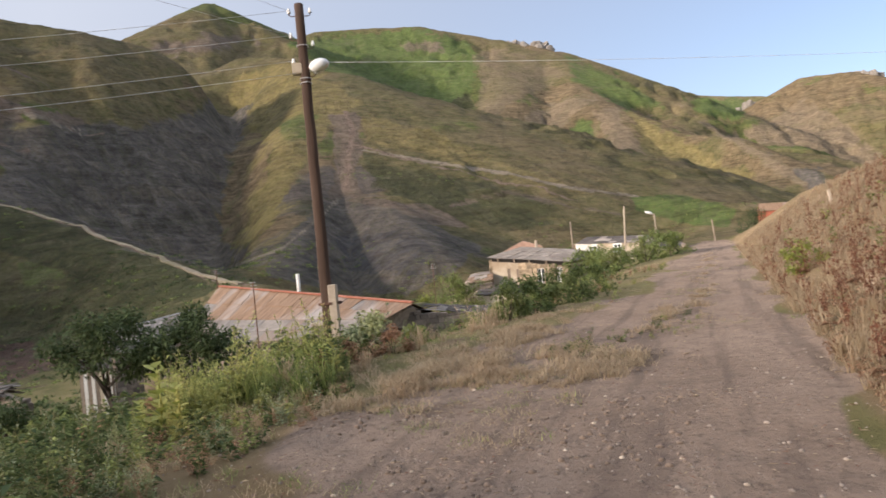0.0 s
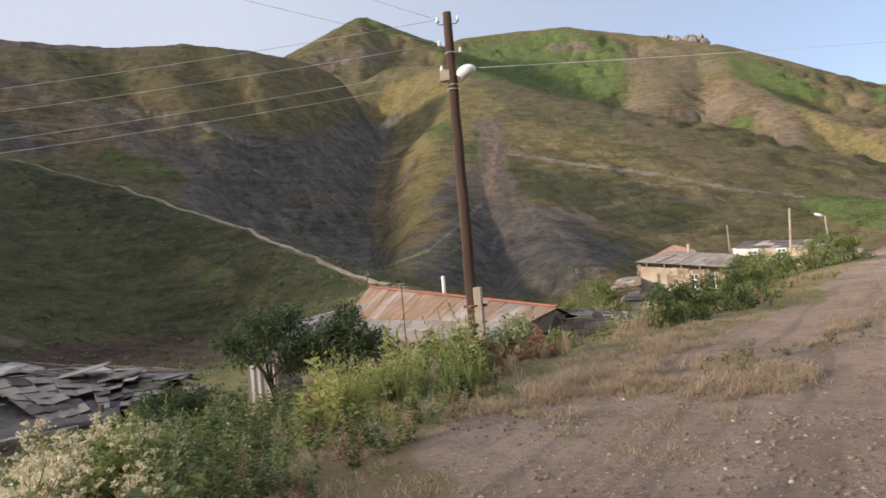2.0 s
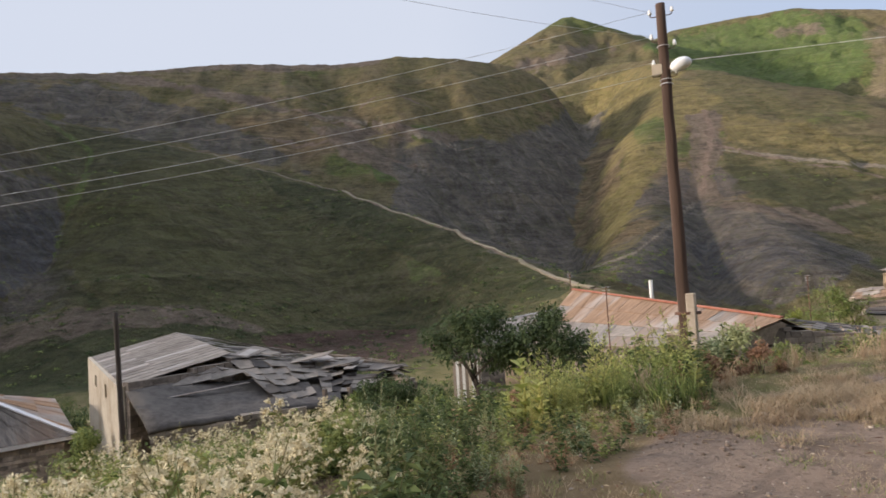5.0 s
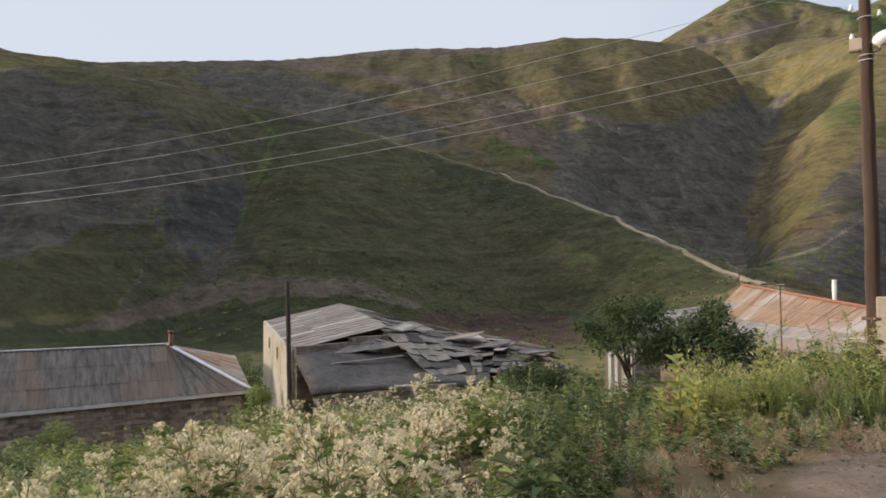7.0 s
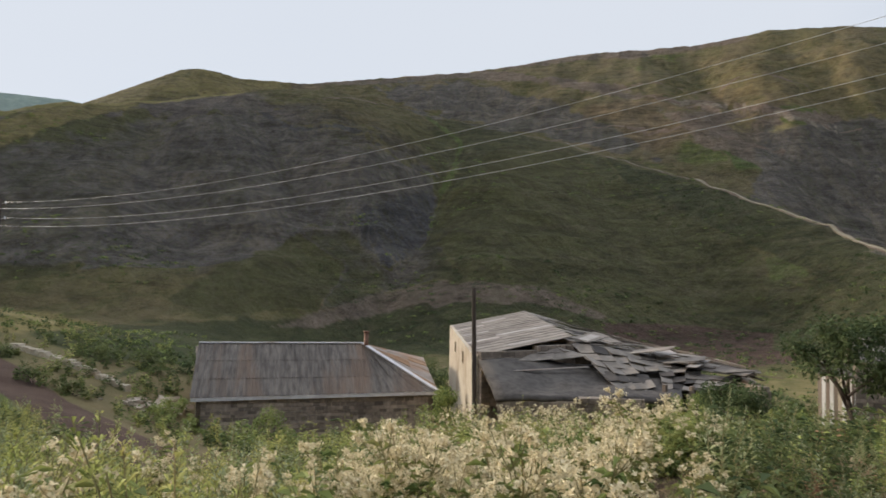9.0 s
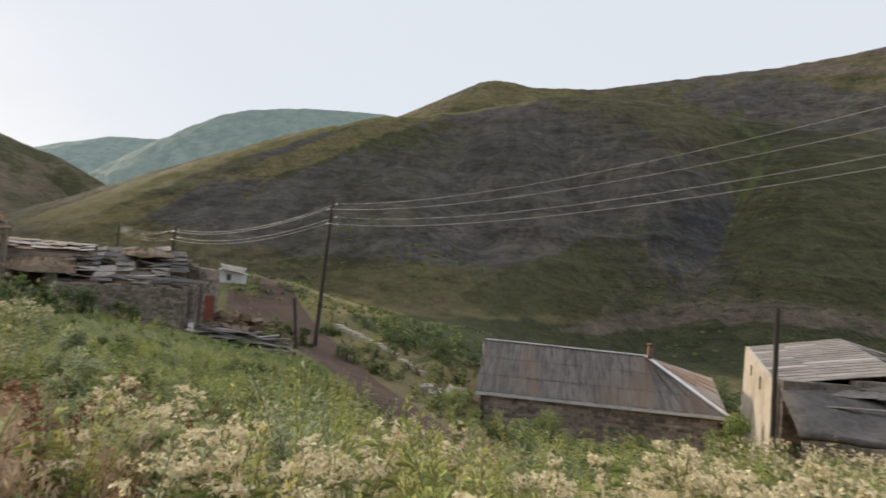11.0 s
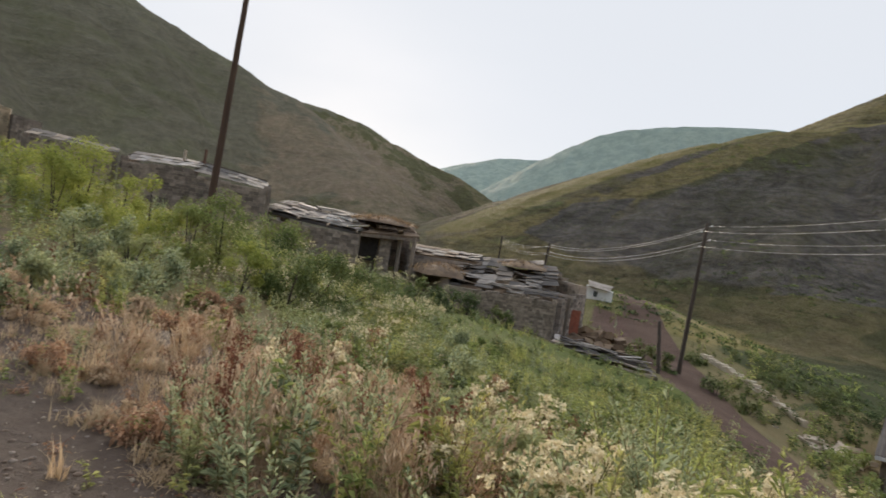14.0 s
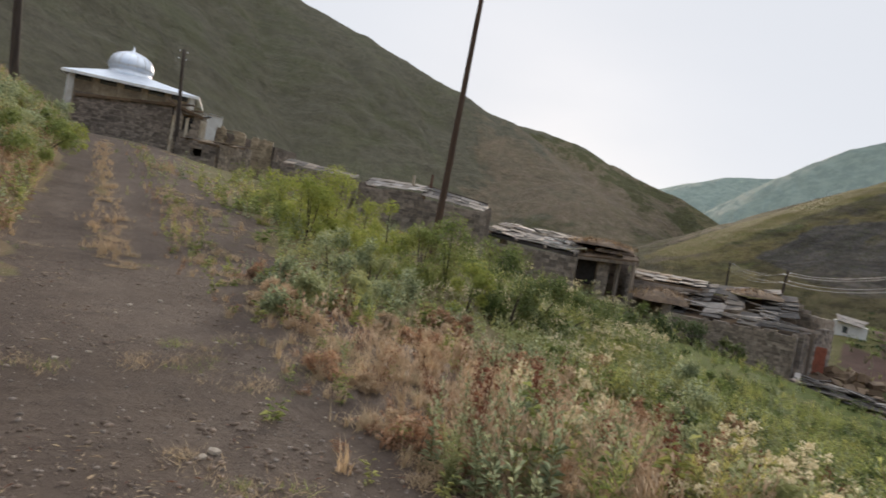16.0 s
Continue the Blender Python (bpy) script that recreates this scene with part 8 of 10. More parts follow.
def t_mugwort(r, full):
    s = Soup()
    for _ in range(r.choice((3, 4, 5)) if full else 2):
        h = r.uniform(0.5, 1.1)
        st = curve_pts(r, h, r.uniform(0.05, 0.34))
        o = Vector((r.uniform(-.12, .12), r.uniform(-.12, .12), 0))
        st = [p + o for p in st]
        s.stem(st, 0.007, 0.003, 2)
        n = 80 if full else 24
        for i in range(n):
            t = r.random() ** 0.8
            k = min(int(t * 5), 4)
            p = st[k].lerp(st[k + 1], t * 5 - k)
            a = r.uniform(0, 6.28)
            up = 0.25 + 1.3 * t
            L = (0.100 * (1 - t) + 0.038) * r.uniform(0.6, 1.3) * (1 if full else 1.5)
            if t > 0.65:
                p = p + Vector((math.cos(a), math.sin(a), 0)) * r.uniform(0, 0.09) * (1.05 - t) * 2
            s.leaf(p, Vector((math.cos(a), math.sin(a), up)), L, L * 0.32, 0 if t < 0.6 else 1, 0.25, r)
    return s.arrays()


def t_white(r, full):
    s = Soup()
    for _ in range(r.randint(3, 4) if full else 3):
        h = r.uniform(0.5, 1.0)
        st = curve_pts(r, h, r.uniform(0.08, 0.38))
        s.stem(st, 0.005, 0.003, 2)
        for i in range(22 if full else 7):
            t = r.uniform(0.05, 0.9)
            k = min(int(t * 5), 4)
            p = st[k].lerp(st[k + 1], t * 5 - k)
            a = r.uniform(0, 6.28)
            s.leaf(p, Vector((math.cos(a), math.sin(a), r.uniform(0.1, 0.9))), r.uniform(.07, .15), r.uniform(.02, .04), 0, 0.35, r)
        top = st[-1]
        hubs = []
        for k in range(7):
            q = top + Vector((r.gauss(0, .085), r.gauss(0, .085), r.uniform(-.16, .04)))
            hubs.append(q)
            s.stem([st[-2], st[-2].lerp(q, 0.6) - Vector((0, 0, .02)), q], 0.003, 0.002, 2)
        for i in range(112 if full else 28):
            q = hubs[i % len(hubs)]
            p = q + Vector((r.gauss(0, .019), r.gauss(0, .019), r.gauss(.004, .013)))
            s.puff(p, r.uniform(.013, .022) * (1 if full else 1.7), 1, r)
    return s.arrays()


def t_leafy(r, full):
    s = Soup()
    for _ in range(3):
        h = r.uniform(0.35, 0.85)
        st = curve_pts(r, h, r.uniform(0.05, 0.3))
        s.stem(st, 0.006, 0.003, 2)
        for i in range(34 if full else 12):
            t = r.random()
            k = min(int(t * 5), 4)
            p = st[k].lerp(st[k + 1], t * 5 - k)
            a = r.uniform(0, 6.28)
            L = r.uniform(.06, .15) * (1 if full else 1.5)
            s.leaf(p + Vector((math.cos(a), math.sin(a), 0)) * r.uniform(0, .06), Vector((math.cos(a), math.sin(a), r.uniform(-.1, .8))), L, L * 0.45, 0 if r.random() < 0.75 else 1, 0.3, r)
    return s.arrays()


def t_withered(r, full):
    """Low dead weed of many tiny curled leaves."""
    s = Soup()
    for _ in range(5):
        st = curve_pts(r, r.uniform(0.25, 0.6), r.uniform(0.05, 0.3))
        s.stem(st, 0.004, 0.002, 1)
        for i in range(40 if full else 12):
            t = r.uniform(0.1, 1)
            k = min(int(t * 5), 4)
            p = st[k].lerp(st[k + 1], t * 5 - k)
            a = r.uniform(0, 6.28)
            L = r.uniform(.02, .055) * (1 if full else 1.9)
            s.leaf(p + Vector((math.cos(a), math.sin(a), 0)) * r.uniform(0, .05), Vector((math.cos(a), math.sin(a), r.uniform(-.6, .8))), L, L * 0.4, 0, 0.3, r)
    return s.arrays()


def t_grass(r, full, h0=0.25, h1=0.6):
    s = Soup()
    for i in range(60 if full else 24):
        a = r.uniform(0, 6.28)
        h = r.uniform(h0, h1)
        ln = (r.uniform(0.1, 1.0) if h1 > 0.2 else r.uniform(0.4, 2.4)) * h
        spread = .05 if h1 > 0.2 else .08
        p = Vector((r.gauss(0, spread), r.gauss(0, spread), 0))
        d = Vector((math.cos(a), math.sin(a), 0))
        w = 0.0045 if full else (0.0045 if h1 < 0.2 else 0.009)
        sd = Vector((-d.y, d.x, 0)) * w
        m = p + d * ln * 0.35 + Vector((0, 0, h * 0.6))
        if h1 < 0.1:
            s.tri((p - sd, p + sd, p + d * ln + Vector((0, 0, h))), ((0, 1, 2),), 0 if r.random() < 0.8 else 1)
            continue
        tip = p + d * ln + Vector((0, 0, h * r.uniform(0.8, 1)))
        s.tri((p - sd, p + sd, m + sd * 0.8, m - sd * 0.8, tip), ((0, 1, 2), (0, 2, 3), (3, 2, 4)), 0 if r.random() < 0.8 else 1)
    return s.arrays()


def t_dock(r, full):
    s = Soup()
    for _ in range(r.randint(1, 3)):
        h = r.uniform(0.5, 0.95)
        st = curve_pts(r, h, r.uniform(0.02, 0.25))
        s.stem(st, 0.007, 0.004, 0)
        for i in range(60 if full else 22):
            t = r.uniform(0.35, 1.0)
            k = min(int(t * 5), 4)
            p = st[k].lerp(st[k + 1], t * 5 - k)
            q = p + Vector((r.gauss(0, .035), r.gauss(0, .035), r.gauss(0, .02)))
            s.puff(q, r.uniform(.014, .026) * (1 if full else 1.6), 0, r)
        for i in range(4):
            a = r.uniform(0, 6.28)
            s.leaf(st[1], Vector((math.cos(a), math.sin(a), .4)), .2, .05, 1, 0.6, r)
    return s.arrays()


def t_fluff(r, full):
    """Feathery pinkish grass heads."""
    s = Soup()
    for i in range(20 if full else 9):
        h = r.uniform(0.4, 0.75)
        st = curve_pts(r, h, r.uniform(0.05, 0.35), 3)
        o = Vector((r.gauss(0, .08), r.gauss(0, .08), 0))
        st = [p + o for p in st]
        s.stem(st, 0.003, 0.002, 0)
        for k in range(7 if full else 3):
            p = st[-2].lerp(st[-1], r.uniform(0.2, 1))
            a = r.uniform(0, 6.28)
            s.leaf(p, Vector((math.cos(a) * .5, math.sin(a) * .5, 1)), .08, .014 if full else .03, 1, 0.1, r)
    return s.arrays()


def scatter_mesh(name, templates, picks, materials, label, category):
    """Merges many copies of the templates into one object of uncountable plants."""
    V, F, M = [], [], []
    o = 0
    for (x, y, z, yaw, sc, tilt), ti in picks:
        v, f, m = templates[ti]
        c, s = math.cos(yaw), math.sin(yaw)
        X = (v[:, 0] * c - v[:, 1] * s) * sc + v[:, 2] * sc * tilt[0]
        Y = (v[:, 0] * s + v[:, 1] * c) * sc + v[:, 2] * sc * tilt[1]
        V.append(np.column_stack([X + x, Y + y, v[:, 2] * sc + z]))
        F.append(f + o)
        M.append(m)
        o += len(v)
    if not V:
        return
    V, F, M = np.vstack(V), np.vstack(F), np.concatenate(M)
    me = bpy.data.meshes.new(name)
    me.vertices.add(len(V))
    me.vertices.foreach_set("co", V.ravel())
    me.loops.add(F.size)
    me.loops.foreach_set("vertex_index", F.ravel())
    me.polygons.add(len(F))
    me.polygons.foreach_set("loop_start", np.arange(len(F)) * 3)
    me.polygons.foreach_set("material_index", M)
    for m in materials:
        me.materials.append(m)
    me.update(calc_edges=True)
    return tagged(new(name, me), label, category, kind="stuff")


# keep plants out of houses: centre and radius in plan
SOLID = [(place(70, 39.5), 7.6), (place(50, 32), 7.0), (place(53, 38), 6.5), (place(12.5, 35), 6.5), (place(20, 37), 5.5), (place(2, 35), 4.0), (place(-5.5, 53), 5.5),
         (place(25.5, 37), 4.0), (place(107.5, 44.5), 6.0), (place(99.5, 37), 3.4), (place(121.5, 47), 5.5), (place(135.5, 47), 5.5), (place(41, 30), 3.5)]


def species_for(az, r, s, d, n1, n2, k):
    """Which plant grows at this spot of the verge; k runs from 0 to 1 and changes from clump to clump."""
    if d < -0.8:                                            # dry bank above the road
        if -12 < d and n1 > 0.34 and k < 0.85:
            return "dock" if k < 0.50 else ("red" if k < 0.75 else "dry")
        return "dry" if k < 0.80 else ("fluff" if k < 0.93 else "leafy")
    if az < 27:
        if r < 15.5 and d < 4.9 + n2:
            return "dry" if k < 0.8 else "fluff"
        if az < 10 and n1 > 0.5:
            return "red" if k < 0.45 else ("sage" if k < 0.7 else "dry")
        return "lime" if k < 0.12 else ("leafy" if k < 0.34 else ("shade" if k < 0.62 else ("red" if k < 0.70 else "grass")))
    if az < 38:
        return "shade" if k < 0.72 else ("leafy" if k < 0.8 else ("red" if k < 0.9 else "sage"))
    if az < 66:
        if r < 8.5:
            return "white" if k < 0.84 else ("sage" if k < 0.88 else ("leafy" if k < 0.92 else "lime"))
        return "leafy" if k < 0.5 else ("white" if k < 0.68 else ("lime" if k < 0.82 else ("sage" if k < .92 else "red")))
    if az < 95:
        if r > 30:
            return "shade" if k < 0.65 else "leafy"
        if r < 9:
            return "sage" if k < 0.50 else ("white" if k < 0.74 else ("lime" if k < 0.9 else "leafy"))
        return "lime" if k < 0.30 else ("sage" if k < 0.52 else ("leafy" if k < 0.82 else "shade"))
    if az < 112:
        if r < 4.8 and az > 101:
            return "red" if k < 0.6 else ("sage" if k < 0.8 else "white")
        if r < 14:
            return "white" if k < 0.22 else ("sage" if k < 0.46 else ("red" if k < 0.60 else ("dock" if k < 0.68 else ("fluff" if k < 0.88 else "lime"))))
        return "lime" if k < 0.36 else ("sage" if k < 0.56 else ("leafy" if k < 0.82 else "shade"))
    if az < 135:
        if 5 < r < 15 and (n1 > 0.40 or d < 6):
            return "fluff" if k < 0.50 else ("red" if k < 0.66 else ("dock" if k < 0.76 else ("sage" if k < 0.94 else "leafy")))
        return "sage" if k < 0.45 else ("lime" if k < 0.7 else ("leafy" if k < .86 else "white"))
    if d < 3.6:
        return "dry" if k < 0.2 else ("red" if k < 0.45 else ("sage" if k < 0.75 else "fluff"))
    return "sage" if k < 0.32 else ("lime" if k < 0.58 else ("leafy" if k < 0.75 else ("dry" if k < .9 else "fluff")))


def build_weeds():
    rr = random.Random(21)
    kinds = {
        "sage": (t_mugwort, [G_SAGE, G_SAGE, G_STEM], "grey-green feathery mugwort crowding the road verge", "weeds"),
        "lime": (t_mugwort, [G_LIME, G_LIME, G_STEM], "fresh yellow-green weeds on the slope below the road", "weeds"),
        "white": (t_white, [G_GREEN, G_CREAM, G_STEM], "tall weeds with fluffy cream-white seed heads", "weeds"),
        "leafy": (t_leafy, [G_GREEN, G_LIME, G_STEM], "leafy green weeds on the slope below the road", "weeds"),
        # leafy weeds again in dark greens, with shade put into the colour
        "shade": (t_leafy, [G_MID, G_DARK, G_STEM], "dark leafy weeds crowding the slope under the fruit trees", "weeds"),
        "red": (t_withered, [G_RED, G_RUST, G_STEM], "withered reddish brown weeds among the green", "weeds"),
        "dock": (t_dock, [G_RUST, G_RED], "dark rusty dock stalks standing in dry grass", "weeds"),
        "dry": (t_grass, [G_DRY, G_PEACH], "bleached dry grass tufts along the dirt road", "grass"),
        "grass": (t_grass, [G_GREEN, G_LIME], "tall green grass below the road edge", "grass"),
        "fluff": (t_fluff, [G_PEACH, G_BROWNHEAD], "feathery pinkish dry grass heads", "grass"),
    }
    tmpl = {k: [f(random.Random(100 + i), True) for i in range(4)] + [f(random.Random(200 + i), False) for i in range(4)] for k, (f, *_) in kinds.items()}
    picks = {k: [] for k in kinds}
    cand = []
    for lo, hi, dens in ((1.6, 7, 13.0), (7, 12, 8.5), (12, 22, 4.6), (22, 34, 2.4), (34, 58, 1.1)):
        area = math.pi * (hi * hi - lo * lo) * (212 / 360)
        for _ in range(int(area * dens)):
            cand.append((rr.uniform(-42, 170), math.sqrt(rr.uniform(lo * lo, hi * hi))))
    for _ in range(2600):                                   # the lush strip above the ruins
        cand.append((rr.uniform(90, 122), math.sqrt(rr.uniform(196, 730))))
    az = np.array([c[0] for c in cand])
    r = np.array([c[1] for c in cand])
    x, y = -r * np.sin(np.radians(az)), r * np.cos(np.radians(az))
    z = ground_z(x, y)
    s, d = road_sd(x, y)
    n1, n2 = fbm(x / 2.5 + 50, y / 2.5, 3), fbm(x / 4 + 90, y / 4, 3) - 0.5
    kind = fbm(x / 1.15 + 31, y / 1.15 + 77, 2)
    kind = np.argsort(np.argsort(kind)) / len(kind) * 2.0 % 1.0
    clump = fbm(x / 1.3 + 11, y / 1.3 + 5, 3)
    edge = 1.35 + 2.9 * sstep(1.5, 5, s) * (1 - sstep(10, 20, s)) + 0.9 * sstep(10, 22, s) + 1.5 * sstep(-4, -9, s) * (1 - sstep(-20, -40, s))
    lane = [place(77, 16), place(81.5, 22), place(88, 31), place(93.6, 41), place(96.5, 52), place(98, 64)]
    for i in range(len(cand)):
        dd = d[i] - edge[i] - n2[i] * 1.6
        east = d[i] < -1.25 + n2[i] * 0.8
        if dd < 0 and not east:
            continue
        if r[i] < 2.6 and 0 < az[i] < 140 and d[i] < 2.1:
            continue
        thin = 1.0
        if not east:
            thin = min(1, 0.25 + dd / 1.6)
            if az[i] > 118 and r[i] < 17 and d[i] < 6.5:
                thin *= 0.55
        else:
            thin = 0.95
        if az[i] > 97 and not east and r[i] < 10:
            thin *= 0.55
        if clump[i] < (0.48 if az[i] > 106 and not east and d[i] < 9 else (0.45 if r[i] < 12 and az[i] > 38 and not east else (0.42 if 62 < az[i] < 125 and r[i] < 36 else 0.36))) or rr.random() > thin:
            continue
        if any((x[i] - c.x) ** 2 + (y[i] - c.y) ** 2 < q * q for c, q in SOLID):
            continue
        if r[i] > 14 and 74 < az[i] < 101 and min(((lambda t: math.hypot(x[i] - p.x - t * (q.x - p.x), y[i] - p.y - t * (q.y - p.y)))(max(0.0, min(1.0, ((x[i] - p.x) * (q.x - p.x) + (y[i] - p.y) * (q.y - p.y)) / (q - p).xy.length_squared)))) for p, q in zip(lane[:-1], lane[1:])) < 1.9:
            continue
        k = species_for(az[i], r[i], s[i], d[i], n1[i], n2[i], (kind[i] + rr.gauss(0, 0.06)) % 1.0)
        sc = rr.uniform(0.65, 1.15)
        if not east and dd < 1.0:
            sc *= 0.6 + 0.4 * max(dd, 0)
        if east:
            sc *= 0.72
        if az[i] < 14 and r[i] > 15 and not east:
            sc *= 0.6
        if 97 < az[i] < 136 and 7.5 < r[i] < 30:
            sc *= 0.72 if az[i] < 118 else 0.62
        if 90 < az[i] < 112 and r[i] > 19:
            sc *= 0.6
        if r[i] > 34 and (az[i] < 55 or az[i] > 150):
            continue
        if 74 < az[i] < 96 and r[i] < 8 and k in ("sage", "lime"):
            sc *= 1.2
        if k in ("dry", "fluff"):
            sc *= 0.8 if az[i] > 100 else 0.9
        if 17 < az[i] < 37 and r[i] < 11:
            sc *= 0.42 if r[i] < 8.6 and az[i] < 31 else 0.6
        ti = rr.randrange(4) + (0 if r[i] < 11.5 else 4)
        picks[k].append(((x[i], y[i], z[i] - 0.03, rr.uniform(0, 6.28), sc * (1.0 if r[i] < 22 else 1.25), (rr.gauss(0, .07), rr.gauss(0, .07))), ti))
    # reeds beside the tall pole, low weeds in the fork, dock and grass on the bank
    def put(kind_, x_, y_, sc_, far_):
        extra.append((kind_, x_, y_, sc_, rr.randrange(4) + (4 if far_ else 0)))

    extra = []

    for _ in range(230):
        p = place(rr.uniform(11.5, 24), rr.uniform(8.2, 13.5))
        if road_sd(p.x, p.y)[1] > 4.3:
            put("grass" if rr.random() < 0.8 else "lime", p.x, p.y, rr.uniform(0.7, 1.25), rr.random() < 0.4)
    fork = [place(-7.9, 9.6), place(-10.2, 10.1), place(-14.7, 11.2), place(-17.5, 14.3)]
    for _ in range(90):
        k = rr.randrange(3)
        p = fork[k].lerp(fork[k + 1], rr.random())
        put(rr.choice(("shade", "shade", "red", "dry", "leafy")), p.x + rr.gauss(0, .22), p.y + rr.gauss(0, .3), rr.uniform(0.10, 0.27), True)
    for _ in range(3600):
        s_ = 5 + 45 * rr.random() ** 1.5
        d_ = -1.2 - 8 * rr.random() ** 1.3
        if rr.random() < 0.16 and d_ > -5.5 and s_ < 24:
            kd, sc_ = ("dock" if rr.random() < 0.7 else "red"), rr.uniform(0.4, 0.85)
        else:
            kd, sc_ = ("dry" if rr.random() < 0.85 else "red"), rr.uniform(0.35, 0.75)
        put(kd, s_ * UX - d_ * UY, s_ * UY + d_ * UX, sc_, True)
    # low mixed weeds down to the edge of the dirt, and bleached tufts on the trampled verge
    for _ in range(620):
        a_, r_ = rr.uniform(10, 40), rr.uniform(4.4, 10.5)
        if r_ * math.sin(radians(a_ + 20)) > 3.75 + rr.gauss(0, .12):
            p = place(a_, r_)
            put(rr.choice(("shade", "shade", "leafy", "red", "dry", "sage")), p.x, p.y, rr.uniform(0.22, 0.5), rr.random() < 0.6)
    for _ in range(260):
        s_, d_ = -rr.uniform(3.5, 24), rr.gauss(2.25, 0.45)
        put(rr.choice(("dry", "dry", "fluff", "red", "leafy")), s_ * UX - d_ * UY, s_ * UY + d_ * UX, rr.uniform(0.2, 0.48), True)
    for _ in range(230):
        a_, r_ = rr.uniform(104, 146), rr.uniform(4.2, 13)
        p = place(a_, r_)
        if r_ * math.sin(radians(a_ + 20)) > 2.3:
            put(rr.choice(("fluff", "fluff", "red", "dock", "dry")), p.x, p.y, rr.uniform(0.55, 1.0), r_ > 8)
    for _ in range(64):
        a_, r_ = rr.uniform(70, 150), rr.uniform(4.4, 17)
        if r_ * math.sin(radians(a_ + 20)) < 2.9 or 118 < a_ < 135 and r_ < 6:
            continue
        p = place(a_, r_)
        kd = "sage" if rr.random() < 0.65 else ("lime" if a_ < 115 else "leafy")
        for _k in range(rr.randint(5, 9)):
            put(kd, p.x + rr.gauss(0, .2), p.y + rr.gauss(0, .2), rr.uniform(0.5, 0.95), r_ > 8.5)
    for _ in range(190):
        a_, r_ = rr.uniform(130, 152), rr.uniform(4.4, 12)
        p = place(a_, r_)
        if 1.9 < r_ * math.sin(radians(a_ + 20)) < 5.2:
            put(rr.choice(("dry", "dry", "red", "fluff", "leafy")), p.x, p.y, rr.uniform(0.18, 0.42), r_ > 7)
    # growth on the bank beside the road south, and the strip between its wheel tracks
    for _ in range(1500):
        s_, d_ = -rr.uniform(11, 46), -1.35 - 6 * rr.random() ** 1.3
        put(rr.choice(("dry", "dry", "fluff", "red", "leafy", "sage", "lime")), s_ * UX - d_ * UY, s_ * UY + d_ * UX, rr.uniform(0.45, 0.95), True)
    for _ in range(230):
        s_, d_ = -rr.uniform(13, 40), rr.gauss(0.35, 0.2)
        put("dry" if rr.random() < 0.8 else "fluff", s_ * UX - d_ * UY, s_ * UY + d_ * UX, rr.uniform(0.25, 0.5), True)
    for _ in range(160):
        s_, d_ = -rr.uniform(12, 44), rr.gauss(2.0, 0.35)
        put(rr.choice(("dry", "leafy", "lime", "red")), s_ * UX - d_ * UY, s_ * UY + d_ * UX, rr.uniform(0.25, 0.55), True)
    hz = ground_z(np.array([e[1] for e in extra]), np.array([e[2] for e in extra]))
    for (kind_, x_, y_, sc_, ti), z_ in zip(extra, hz):
        picks[kind_].append(((x_, y_, z_ - 0.02, rr.uniform(0, 6.28), sc_, (rr.gauss(0, .08), rr.gauss(0, .08))), ti))
    names = {"sage": "mugwort", "lime": "green_weeds", "white": "white_flower_weeds", "leafy": "leafy_weeds", "shade": "dark_weeds", "red": "withered_weeds", "dock": "dock_stalks", "dry": "dry_grass", "grass": "tall_grass", "fluff": "feather_grass"}
    for k, (f, mats, label, cat) in kinds.items():
        scatter_mesh(names[k], tmpl[k], picks[k], mats, label, cat)
    # short cover on the ground: sparse in the road, dense on the verge
    cover, green = [], []
    short = [t_grass(random.Random(300 + i), False, 0.03, 0.09) for i in range(5)]
    n = 19000
    az = np.array([rr.uniform(-42, 170) for _ in range(n)])
    r = np.array([2.0 + 28 * rr.random() ** 1.25 for _ in range(n)])
    x, y = -r * np.sin(np.radians(az)), r * np.cos(np.radians(az))
    z = ground_z(x, y)
    s, d = road_sd(x, y)
    patch = fbm(x / 1.9 + 70, y / 1.9 + 20, 4)
    edge = 1.2 + 2.6 * sstep(1.5, 5, s) * (1 - sstep(10, 20, s)) + 0.9 * sstep(10, 22, s) + 1.2 * sstep(-6, -12, s) * (1 - sstep(-20, -40, s))
    for i in range(n):
        inroad = -1.0 < d[i] < edge[i]
        need = 0.66 if inroad else 0.45
        if inroad and 4 < s[i] < 12 and d[i] > 0.9:
            need = 0.62
        if inroad and s[i] > 11 and 0.2 < d[i] < 1.2:
            need = 0.52
        if -1.0 < d[i] < 6.0 and s[i] < -1:
            need = 0.60 if d[i] > 1.6 else 0.69
        if inroad and s[i] < -12 and -0.1 < d[i] < 0.7:
            need = 0.52
        if patch[i] < need:
            continue
        if any((x[i] - c.x) ** 2 + (y[i] - c.y) ** 2 < q * q for c, q in SOLID):
            continue
        e = ((x[i], y[i], z[i] - 0.01, rr.uniform(0, 6.28), rr.uniform(0.35, 1.0), (0, 0)), rr.randrange(5))
        (green if (patch[i] * 37 % 1) < 0.33 else cover).append(e)
    # golden tussocks on the road's crown and edges
    tus = [t_grass(random.Random(400 + i), True, 0.04, 0.12) for i in range(5)]
    spots = []
    m = 9000
    az = np.array([rr.uniform(-42, 170) for _ in range(m)])
    r = np.array([3.2 + 42 * rr.random() ** 1.4 for _ in range(m)])
    x, y = -r * np.sin(np.radians(az)), r * np.cos(np.radians(az))
    z = ground_z(x, y)
    s, d = road_sd(x, y)
    lump = fbm(x / 0.9 + 15, y / 0.9 + 61, 3)
